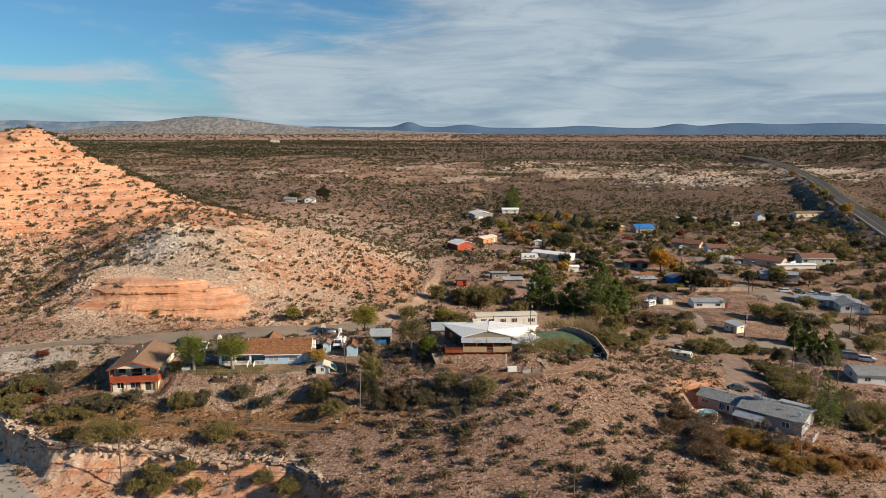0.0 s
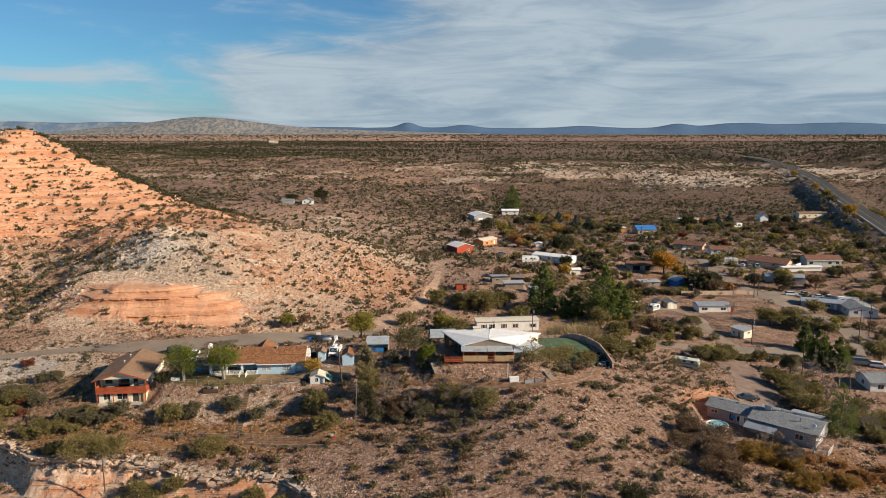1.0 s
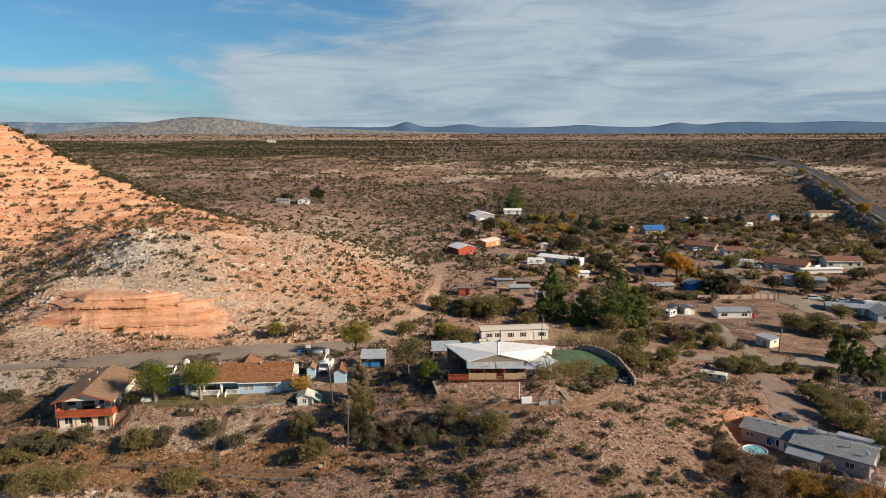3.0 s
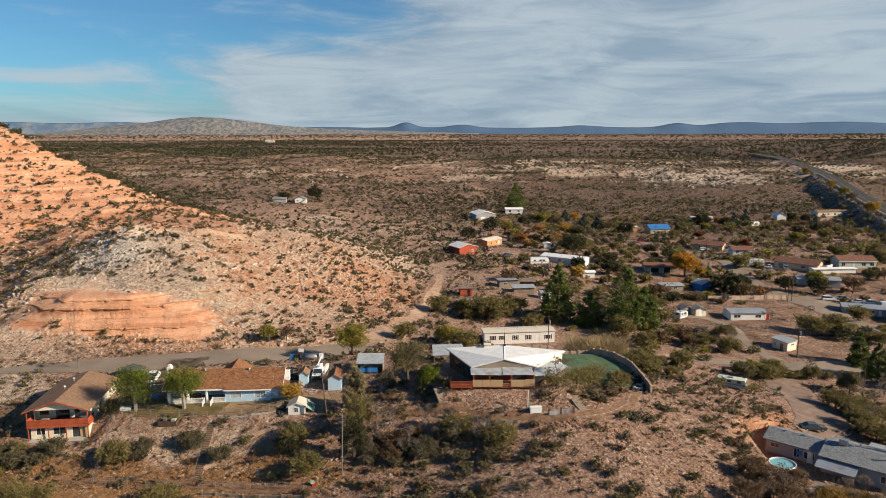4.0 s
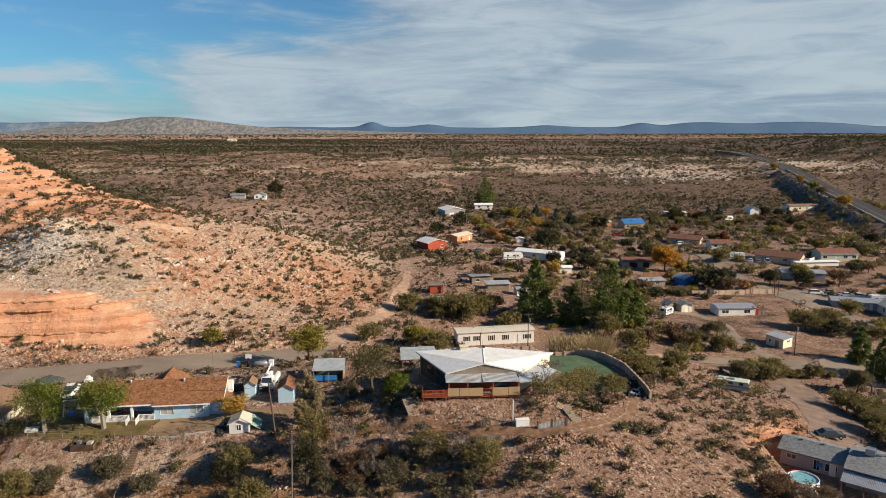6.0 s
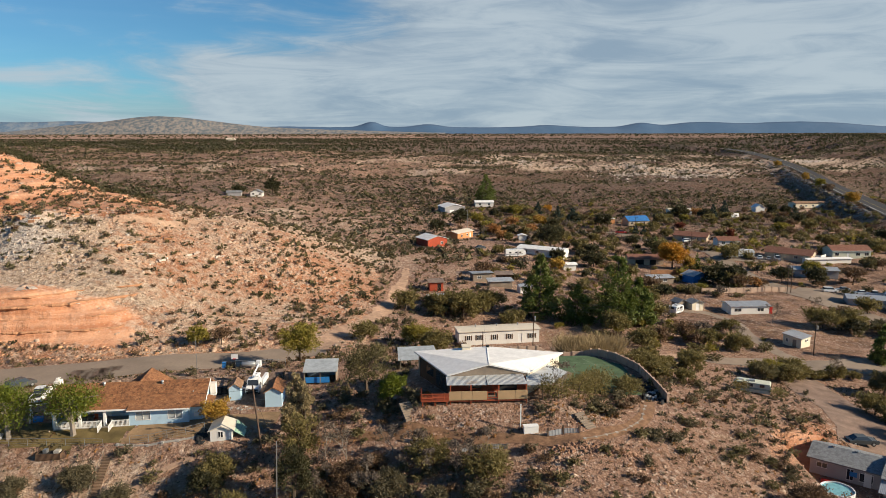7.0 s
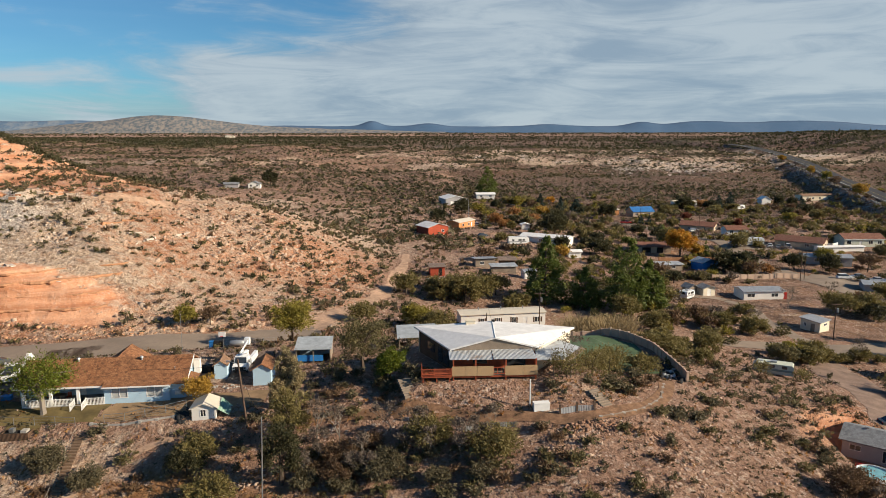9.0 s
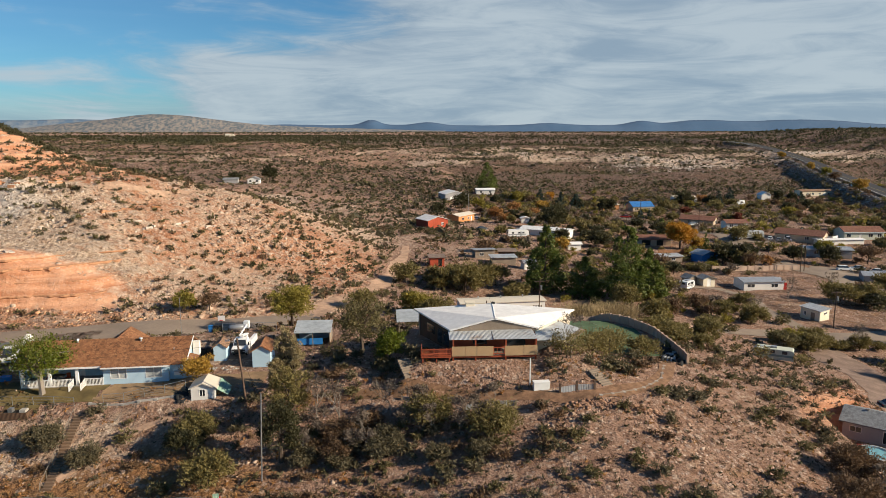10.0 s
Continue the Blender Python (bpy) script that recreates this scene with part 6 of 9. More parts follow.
def open_ground(x, y, margin=0.0):
    ok = np.ones(x.shape, bool)
    for cx, cy, r in CLEAR:
        ok &= np.hypot(x - cx, y - cy) > r + margin
    for cx, cy, hx, hy, tone in LOTS:
        ok &= ~((np.abs(x - cx) < hx) & (np.abs(y - cy) < hy))
    ok &= ~((np.abs(y - STREET(x)) < np.where(x < -82, 2.6, 5.6)) & (x < -16))
    track = np.interp(y, [190, 205, 222, 240, 252, 268, 285, 300, 312], [-20, -15, -9, -5.0, -3.8, -2.3, -1.7, -1, 4])
    ok &= ~((np.abs(x - track) < 2.8) & (y > 188) & (y < 312))
    ok &= ~((np.abs(x - highway_east(y)) < 8.5) & (y > 200) & (y < 1300))
    for a, b, w in WAYS:
        p, q = np.array(a, float), np.array(b, float)
        d = q - p
        t = np.clip(((x - p[0]) * d[0] + (y - p[1]) * d[1]) / (d @ d), 0, 1)
        ok &= np.hypot(x - p[0] - t * d[0], y - p[1] - t * d[1]) > w / 2
    return ok


def sprinkle(n, x0, x1, y0, y1, density, margin=0.0, seed=1):
    """Random free places in a box, kept where density(x, y, z) allows."""
    r = np.random.RandomState(seed)
    x, y = x0 + (x1 - x0) * r.rand(n), y0 + (y1 - y0) * r.rand(n)
    z = ground_height(x, y)
    keep = (r.rand(n) < density(x, y, z)) & open_ground(x, y, margin)
    return x[keep], y[keep]


def view_wedge(x, y, pad=1.1):
    return (np.abs(x - 10) < 0.72 * pad * (y + 8) + 15)


# land that houses, yards and bare lots take up in the village
LOTS = [(8.7, 335, 7, 7, 0), (23, 373, 8, 8, 0), (52, 325, 12, 8, 0), (35, 345, 14, 9, 0), (30, 262, 10, 10, 0), (99, 240, 14, 18, 0), (85, 250, 10, 12, 0), (105, 213, 18, 9, 0), (128, 262, 14, 12, 0),
        (148, 254, 13, 9, 0), (160, 320, 24, 8, 0), (95, 316, 10, 7, 0), (137, 330, 18, 7, 0), (140, 356, 9, 6, 0), (135, 376, 9, 7, 0), (124, 435, 11, 7, 0), (275, 515, 15, 9, 0), (26, 485, 9, 10, 0),
        (113, 178, 9, 9, 0), (122, 192, 8, 5, 0), (-98, 508, 8, 6, 0), (50, 514, 8, 5, 0)]
WAYS = [((128, 275), (150, 236), 8), ((118, 300), (128, 275), 7), ((112, 345), (124, 300), 7), ((105, 395), (112, 345), 6), ((60, 405), (105, 395), 5), ((70, 199), (104, 203), 9), ((104, 203), (150, 206), 9),
        ((75, 196), (80, 170), 8), ((88, 232), (96, 208), 5), ((84, 248), (88, 232), 5), ((30, 345), (50, 300), 5), ((245, 470), (275, 440), 6), ((-60, 128.5), (-22, 129.5), 2.5), ((-12, 141), (12, 138.2), 3.0), ((12, 138.2), (26, 140.5), 3.0), ((26, 140.5), (36, 152), 3.2), ((-40.6, 143.6), (-39.4, 132.6), 3.0)]

# --- low desert shrubs round the houses and on the hill
SHRUB = [shrub_shape(160, 0.17, 6, 100 + k) for k in range(5)]
SHRUB_LOW = [shrub_shape(32, 0.31, 5, 200 + k) for k in range(5)]
SHRUB_FAR = [shrub_shape(8, 0.70, 4, 300 + k) for k in range(4)]
TUFT = [shrub_shape(10, 0.36, 3, 400 + k, 0.7) for k in range(4)]


def hill_of(x, y, z):
    return smooth(-5.5, -1, z) * smooth(183, 190, y) * (1 - smooth(300, 340, y)) * (1 - smooth(-13, -3, x))


def shrub_field(z0=0.0):
    def density(x, y, z):
        hill = hill_of(x, y, z)
        edge = np.interp(x, CLIFF_X, CLIFF_Y)
        bluff = smooth(edge, edge - 2.0, y) * (1 - smooth(-25, -8, x))
        thick = np.clip(0.5 + 1.6 * fbm(x, y, 16, 3, 131), 0.05, 1)
        shade = hill * (0.70 + 0.9 * smooth(-80, -104, x) * (1 - smooth(12, 24, z)))
        cut = smooth(186, 188, y) * (1 - smooth(200, 207, y)) * smooth(-108, -98, x) * (1 - smooth(-56, -46, x))
        return thick * ((0.75 + 0.9 * np.exp(-(((x + 5) / 14) ** 2 + ((y - 134) / 6) ** 2)) + 0.8 * np.exp(-(((x + 92) / 14) ** 2 + ((y - 142) / 12) ** 2))) * (1 - hill) + shade) * (1 - 0.55 * bluff) * (1 - 0.93 * cut) * view_wedge(x, y) * (1 - 0.6 * smooth(-62, -56, x) * (1 - smooth(-18, -12, x)) * smooth(124, 128, y) * (1 - smooth(146, 150, y)))
    return density


near_x, near_y = sprinkle(11500, -125, 125, 98, 186, shrub_field(), 0.3, 11)
near_s = 0.45 + 1.0 * rng.rand(len(near_x)) ** 2.0
order = np.argsort(np.hypot(near_x - 5, near_y - 100) - 14 * near_s)
order = order[np.argsort(-near_s[order[:900]])] if len(order) > 900 else order
singles = order[:280]
rest = np.setdiff1d(np.arange(len(near_x)), singles)
tints = [(SAGE, "grey-green sage bush on stony ground"), (OLIVE, "olive-green desert bush on stony ground"), (BROWNLEAF, "dry brown desert bush on stony ground")]
bush_mesh = [[array_mesh("bush", v, f, m) for v, f in SHRUB] for m, _ in tints]
for i in singles:
    k = rng.choice(3, p=[0.5, 0.3, 0.2])
    s = near_s[i] * 1.1
    ob = new("desert_bush", bush_mesh[k][rng.randint(5)])
    ob.matrix_world = Matrix.LocRotScale((near_x[i], near_y[i], height(near_x[i], near_y[i])), Euler((0, 0, rng.rand() * 6.28)), (s, s, s * (0.85 + 0.3 * rng.rand())))
    tagged(ob, tints[k][1], "bush", "desert bushes below the houses")
pick = rng.choice(3, len(rest), p=[0.48, 0.27, 0.25])
for k, (m, _) in enumerate(tints):
    j = rest[pick == k]
    scatter("desert_scrub", SHRUB_LOW, near_x[j], near_y[j], near_s[j] * 0.85, m, "low mixed desert scrub round the houses", "scrub")

hx, hy = sprinkle(21000, -210, 20, 186, 330, shrub_field(), 0.0, 12)
hs = 0.40 + 1.10 * rng.rand(len(hx)) ** 2.2
pick = rng.choice(4, len(hx), p=[0.34, 0.14, 0.30, 0.22])
for k, m in enumerate((SAGE, JUNIPER, OLIVE, BROWNLEAF)):
    j = pick == k
    scatter("hill_scrub", SHRUB_LOW, hx[j], hy[j], hs[j] * 0.95, m, "sparse dark scrub dotted over the hillside", "scrub")

# seedlings and small cushions between the bushes
ux, uy = sprinkle(31000, -115, 115, 98, 186, lambda x, y, z: np.clip(0.5 + 1.4 * fbm(x, y, 9, 3, 135), 0.05, 1) * view_wedge(x, y), 0.0, 13)
pick = rng.choice(3, len(ux), p=[0.4, 0.3, 0.3])
for k, m in enumerate((SAGE, BROWNLEAF, JUNIPER)):
    j = pick == k
    scatter("low_cushions", TUFT, ux[j], uy[j], 0.17 + 0.34 * rng.rand(j.sum()) ** 1.5, m, "small dark cushion plants on stony ground", "scrub")

# dark junipers along the crest
cx = rng.uniform(-185, -80, 300)
cy = 287 + rng.normal(size=300) * 4.0 + (cx + 162) * 0.03
scatter("crest_scrub", SHRUB_LOW, cx, cy, 0.9 + 1.2 * rng.rand(300), JUNIPER, "dark juniper scrub along the hill crest", "scrub")

# weeds and dry grass below the houses
def weed_density(x, y, z):
    band = np.exp(-(((y - 130.5) / 6) ** 2)) * smooth(-95, -70, x) * (1 - smooth(-25, 2, x)) + 0.8 * np.exp(-(((x - 68) / 13) ** 2 + ((y - 125) / 6) ** 2)) \
        + 0.5 * np.exp(-(((y - 143) / 4) ** 2)) * smooth(-30, -15, x) * (1 - smooth(25, 38, x))
    edge = np.interp(x, CLIFF_X, CLIFF_Y)
    return np.clip(band + 0.10, 0, 1) * smooth(edge - 1, edge + 1, y)


wx, wy = sprinkle(15000, -110, 105, 100, 160, weed_density, -0.5, 14)
pick = rng.rand(len(wx)) < 0.72
for m, j in ((RUSTLEAF, pick), (BROWNLEAF, ~pick)):
    scatter("dry_weeds", TUFT, wx[j], wy[j], 0.22 + 0.36 * rng.rand(j.sum()), m, "rusty dry weeds and grass", "weeds")

# village bushes
def town_density(x, y, z):
    town = smooth(185, 205, y) * (1 - smooth(470, 540, y)) * smooth(18, 34, x - 0.02 * (y - 200)) * (1 - smooth(150, 230, x - 0.55 * (y - 200)))
    return town * np.clip(0.55 + 1.5 * fbm(x, y, 30, 3, 141), 0.05, 1)


vx, vy = sprinkle(7600, 10, 330, 185, 545, town_density, 0.8, 15)
vs = 1.1 + 2.0 * rng.rand(len(vx)) ** 1.5
VILLAGE_BUSH = [shrub_shape(190, 0.16, 10, 500 + k, 1.1) for k in range(5)]
pick = rng.choice(6, len(vx), p=[0.34, 0.20, 0.11, 0.16, 0.12, 0.07])
VILLAGE_FAR = [shrub_shape(84, 0.235, 8, 520 + k, 1.1) for k in range(5)]
for k, m in enumerate((MESQUITE, OLIVE, JUNIPER, BROWNLEAF, LIMELEAF, TWIG)):
    for shapes, j in ((VILLAGE_BUSH, (pick == k) & (vy < 290)), (VILLAGE_FAR, (pick == k) & (vy >= 290))):
        scatter("village_bushes", shapes, vx[j], vy[j], vs[j], m, "mixed bushes and mesquite among the village yards", "bushes", 0.05)

# plain out to the scarp and beyond
def plain_density(x, y, z):
    thick = np.clip(0.55 + 1.7 * fbm(x, y, 70, 4, 151), 0.06, 1)
    town = smooth(185, 205, y) * (1 - smooth(470, 540, y)) * smooth(18, 34, x) * (1 - smooth(170, 250, x - 0.5 * (y - 200)))
    thin = 1 - 0.5 * np.exp(-(((x + 60) / 60) ** 2 + ((y - 345) / 55) ** 2))
    return thick * thin * (1 - 0.9 * town) * view_wedge(x, y) * (1 - 0.7 * np.exp(-(((y - 640) / 50) ** 2)) * smooth(-60, 60, x))


px, py = sprinkle(118000, -520, 720, 295, 950, plain_density, 0.0, 16)
keep = ~((hill_of(px, py, ground_height(px, py)) > 0.4) & (py < 330))
px, py = px[keep], py[keep]
ps = 0.55 + 1.35 * rng.rand(len(px)) ** 2.0
pick = rng.choice(3, len(px), p=[0.45, 0.35, 0.20])
for k, m in enumerate((SAGE, JUNIPER, OLIVE)):
    j = pick == k
    scatter("plain_scrub", SHRUB_FAR, px[j], py[j], ps[j] * 1.1, m, "scattered dark scrub over the open plain", "scrub")


def far_density(x, y, z):
    green = np.clip(0.5 + 1.8 * fbm(x * 0.4, y, 160, 4, 161), 0.08, 1)
    return green * view_wedge(x, y) * (0.35 + 0.65 * smooth(250, -150, x) + 0.6 * smooth(200, 420, x) * (1 - smooth(1300, 1500, y)))


qx, qy = sprinkle(100000, -1450, 1650, 900, 2200, far_density, 0.0, 17)
FAR_SHAPE = [shrub_shape(5, 0.85, 3, 600 + k) for k in range(4)]
scatter("far_scrub", FAR_SHAPE, qx, qy, 1.3 + 1.6 * rng.rand(len(qx)), JUNIPER, "dark juniper scrub far out on the plain", "scrub")
qx, qy = sprinkle(16000, -2900, 3300, 2300, 4500, lambda x, y, z: np.clip(0.4 + 2 * fbm(x * 0.3, y, 260, 4, 171), 0.05, 1) * view_wedge(x, y), 0.0, 18)
scatter("far_scrub", [shrub_shape(5, 0.95, 2, 610 + k) for k in range(3)], qx, qy, 2.2 + 2.5 * rng.rand(len(qx)), JUNIPER, "dark juniper scrub far out on the plain", "scrub")
mx, my = sprinkle(9000, 380, 1100, 640, 1350, lambda x, y, z: smooth(28, 38, z) * smooth(20, 60, x - highway_east(y)), 0.0, 19)
scatter("mesa_scrub", SHRUB_FAR, mx, my, 1.3 + 1.3 * rng.rand(len(mx)), JUNIPER, "thick dark juniper scrub on the mesa top", "scrub")

# --- stones
STONE = [stone_shape(k) for k in range(12)]


def stone_density(x, y, z):
    cut = smooth(186, 188, y) * (1 - smooth(203, 210, y)) * smooth(-112, -98, x) * (1 - smooth(-54, -46, x))
    return hill_of(x, y, z) * (1 - 0.93 * cut) * np.clip(0.35 + 1.8 * fbm(x, y, 14, 3, 181), 0.03, 1) * (1 - 0.5 * smooth(16, 22, z) * smooth(-62, -80, x)) * view_wedge(x, y)


sx, sy = sprinkle(76000, -200, 10, 186, 320, stone_density, 0, 21)
scatter("hill_stones", STONE, sx, sy, 0.12 + 0.68 * rng.rand(len(sx)) ** 3.6, WHITEROCK, "pale broken stones strewn over the hillside", "stones", 0.25)
jx, jy = -78 + 34 * rng.normal(size=2200), 342 + 30 * rng.normal(size=2200)
scatter("spur_stones", STONE, jx, jy, 0.2 + 0.7 * rng.rand(2200) ** 3, WHITEROCK, "pale broken stones on the rise behind the hill", "stones", 0.25)
jx, jy = -90 + 9 * rng.normal(size=1100), 217 + 9 * rng.normal(size=1100)
scatter("spur_stones", STONE, jx, jy, 0.10 + 0.45 * rng.rand(1100) ** 3, LIMESTONE, "white broken stones on a spur of the hill", "stones", 0.25)
sx, sy = sprinkle(1100, -84, -40, 181, 187, lambda x, y, z: 0.5 + 0 * x, -2, 22)
scatter("talus_stones", STONE, sx, sy, 0.10 + 0.38 * rng.rand(len(sx)) ** 3, REDROCK, "fallen blocks along the foot of the road cut", "stones", 0.2)
sx, sy = sprinkle(16000, -110, 110, 98, 186, lambda x, y, z: np.clip(0.4 + 1.6 * fbm(x, y, 12, 3, 191), 0.03, 1) * view_wedge(x, y), 0, 23)
scatter("loose_stones", STONE, sx, sy, 0.06 + 0.26 * rng.rand(len(sx)) ** 4, WHITEROCK, "loose pale stones on the slope", "stones", 0.2)
ex = rng.uniform(-90, -22, 700)
ey = cliff_edge(ex) + 0.3 + rng.normal(size=700) * 0.9
scatter("rim_stones", STONE, ex, ey, 0.15 + 0.65 * rng.rand(700) ** 3, WHITEROCK, "broken white limestone blocks along the bluff rim", "stones", 0.3)
# ledges of broken rock: courses of blocks along a line of the land
def rock_ledge(name, runs, courses, mat, label, seed, long=(0.5, 1.8), jut=0.35, deep=1.4, lip=0.0):
    r = np.random.RandomState(seed)
    bag = Bag()
    for run in runs:
        p = np.array(run, float)
        if len(p) < 3:
            continue
        s = np.r_[0, np.cumsum(np.hypot(*np.diff(p[:, :2], axis=0).T))]
        drop = 0.0
        for thick in courses:
            at = -r.rand()
            while at < s[-1]:
                size = r.uniform(*long)
                a, b = [np.array([np.interp(q, s, p[:, k]) for k in range(3)]) for q in (max(at, 0), min(at + size, s[-1]))]
                at += size * (1.02 + 0.25 * (r.rand() < 0.2))
                t = (b - a)[:2]
                if np.hypot(*t) < 0.12 or r.rand() < 0.08:
                    continue
                t /= np.hypot(*t)
                out = np.array([t[1], -t[0]]) if t[0] > 0 else np.array([-t[1], t[0]])
                off, up = lip + jut * r.normal(), (0.05 + 0.3 * jut) * r.normal()
                ring = []
                for z in (-drop - thick, -drop + 0.02):
                    for q, o in ((a, -deep), (b, -deep), (b, off), (a, off)):
                        e = q[:2] + out * (o + 0.06 * r.normal())
                        ring.append((e[0], e[1], q[2] + z + up + 0.07 * r.normal()))
                bag.add(ring, [(0, 3, 2, 1), (4, 5, 6, 7), (0, 1, 5, 4), (1, 2, 6, 5), (2, 3, 7, 6), (3, 0, 4, 7)])
            drop += thick
    return tagged(new(name, bag.mesh(name, mat)), label, "rock", kind="stuff")


ex = np.arange(-91, -20, 0.5)
ey = cliff_edge(ex) - 0.9
ez = ground_height(ex, ey + 1.6) + 0.05 + 0.35 * fbm(ex, ey, 5, 3, 305)
rim = np.stack([ex, ey, ez], 1)
rock_ledge("rim_ledge", [rim[:62], rim[66:90], rim[97:112], rim[118:]], (0.22, 0.28, 0.25, 0.35), WHITEROCK, "broken white limestone ledge along the rim of the bluff", 31, (0.4, 2.0), 0.35, 1.0)


def ledge_strip(name, runs, thick, lip, mat, label, seed):
    """An unbroken bed along each run, jutting by an uneven lip that dies out at both ends."""
    bag = Bag()
    for run in runs:
        p = np.array(run, float)
        if len(p) < 4:
            continue
        s = np.r_[0, np.cumsum(np.hypot(*np.diff(p[:, :2], axis=0).T))]
        q = np.arange(0, s[-1], 0.22)
        x, y, z = (np.interp(q, s, p[:, k]) for k in range(3))
        fade = np.clip(np.minimum(q, s[-1] - q) / 1.5, 0, 1) ** 0.6
        out = lip * fade * np.clip(1.0 + 2.6 * fbm(x, z * 3, 2.4, 4, seed), 0.1, 2.4)
        deep = thick * fade * (1.0 + 1.2 * fbm(x, z * 5, 3.0, 3, seed + 7)) + 0.03
        z = z + 0.25 * fbm(x, z * 2, 4.0, 4, seed + 3)
        n0 = len(bag.v)
        for i in range(len(q)):
            bag.v += [(x[i], y[i] + 1.4, z[i] + 0.12), (x[i], y[i] - 0.7 * out[i], z[i] + 0.04), (x[i], y[i] - out[i], z[i] - 0.4 * deep[i]), (x[i], y[i] - 0.55 * out[i], z[i] - deep[i]), (x[i], y[i] + 1.4, z[i] - 0.9 * deep[i])]
        for i in range(len(q) - 1):
            a = n0 + 5 * i
            bag.f += [(a + k, a + 5 + k, a + 6 + k, a + 1 + k) for k in range(4)]
    return tagged(new(name, bag.mesh(name, mat)), label, "rock", kind="stuff")


def contour(level, x0, x1, keep, seed, lift=0.15):
    """Runs of points along one height of the hill."""
    runs, now = [], []
    ys = np.arange(187, 285, 0.35)
    for x in np.arange(x0, x1, 0.8):
        z = ground_height(ys * 0 + x, ys)
        k = int(np.argmax(z >= level))
        ok = z[k] >= level and k > 0 and fbm(np.array([x]), np.array([level * 9.0]), 11, 3, seed)[0] > keep
        if now and (not ok or abs(ys[k] - now[-1][1]) > 1.8):
            runs.append(now)
            now = []
        if ok:
            now.append((x, ys[k], level + lift))
    return runs + [now]


# beds of the cut, coloured dark partly for the shade in its recesses
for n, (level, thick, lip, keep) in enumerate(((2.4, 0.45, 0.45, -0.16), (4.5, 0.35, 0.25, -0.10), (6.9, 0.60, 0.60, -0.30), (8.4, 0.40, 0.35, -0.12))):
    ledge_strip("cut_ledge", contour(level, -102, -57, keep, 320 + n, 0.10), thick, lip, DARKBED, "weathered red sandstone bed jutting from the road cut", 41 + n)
for n, level in enumerate((9.5, 11, 12.5, 14.5, 16, 18, 20.5, 23.5)):
    rock_ledge("hill_ledge", contour(level, -120, -14, 0.03, 340 + n), (0.32, 0.3), LIMESTONE if level < 19 else REDROCK, "broken pale ledge cropping out of the hillside", 61 + n, (0.4, 1.7), 0.35)
rock_ledge("bench_ledge", contour(20.9, -150, -76, -0.25, 360), (0.5, 0.6), DARKBED, "red ledge along the edge of the hill bench, its colour deepened for shade", 71, (0.6, 3.0), 0.3, 1.8, 0.45)
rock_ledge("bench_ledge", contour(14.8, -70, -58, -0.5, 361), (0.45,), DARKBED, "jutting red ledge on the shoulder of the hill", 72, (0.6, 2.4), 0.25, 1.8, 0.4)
# heaps of rubble on the near slope
for hx0, hy0, wide, deep, count in ((1.5, 117, 3, 2, 60), (-17, 111, 5, 3.5, 260), (-8, 107, 3, 2.5, 90), (-22, 116, 2.5, 2, 80), (-20, 134.5, 2.0, 2.2, 90), (16, 133.5, 5, 3, 150), (30, 132, 4, 2.5, 90), (20, 147, 6, 2, 60)):
    jx, jy = hx0 + wide * rng.normal(size=count) * 0.6, hy0 + deep * rng.normal(size=count) * 0.6
    scatter("rubble", STONE, jx, jy, 0.08 + 0.30 * rng.rand(count) ** 3.0, WHITEROCK, "heap of broken pale stones on the slope", "stones", 0.25)
sx, sy = sprinkle(22000, -260, 560, 620, 960, lambda x, y, z: view_wedge(x, y) * np.clip(1 - np.abs(z - 8) / 8, 0, 1) * np.clip(0.45 + 2.2 * fbm(x, y, 60, 3, 201), 0.02, 1), 0, 24)
scatter("scarp_stones", STONE, sx, sy, 0.35 + 0.9 * rng.rand(len(sx)) ** 2.5, WHITEROCK, "white limestone blocks along the far scarp", "stones", 0.25)
for kx, ky, wide, deep in ((50, 790, 55, 16), (185, 768, 50, 12)):
    jx, jy = kx + wide * rng.normal(size=1500), ky + 1.6 * deep * rng.normal(size=1500)
    scatter("scarp_stones", STONE, jx, jy, 0.3 + 1.0 * rng.rand(1500) ** 2.5, WHITEROCK, "white limestone rubble along a bed of the scarp", "stones", 0.25)
jx, jy = 262 + 34 * rng.normal(size=2600), 728 + 20 * rng.normal(size=2600)
scatter("scarp_stones", STONE, jx, jy, 0.4 + 1.3 * rng.rand(2600) ** 2.2, LIMESTONE, "white limestone rubble on a knoll of the scarp", "stones", 0.25)
by = rng.uniform(430, 840, 3000)
bx = highway_east(by) - 9.5 - 13 * rng.rand(3000)
scatter("bank_stones", STONE, bx, by, 0.3 + 0.5 * rng.rand(3000), GREYROCK, "grey riprap stones on the highway bank", "stones", 0.3)


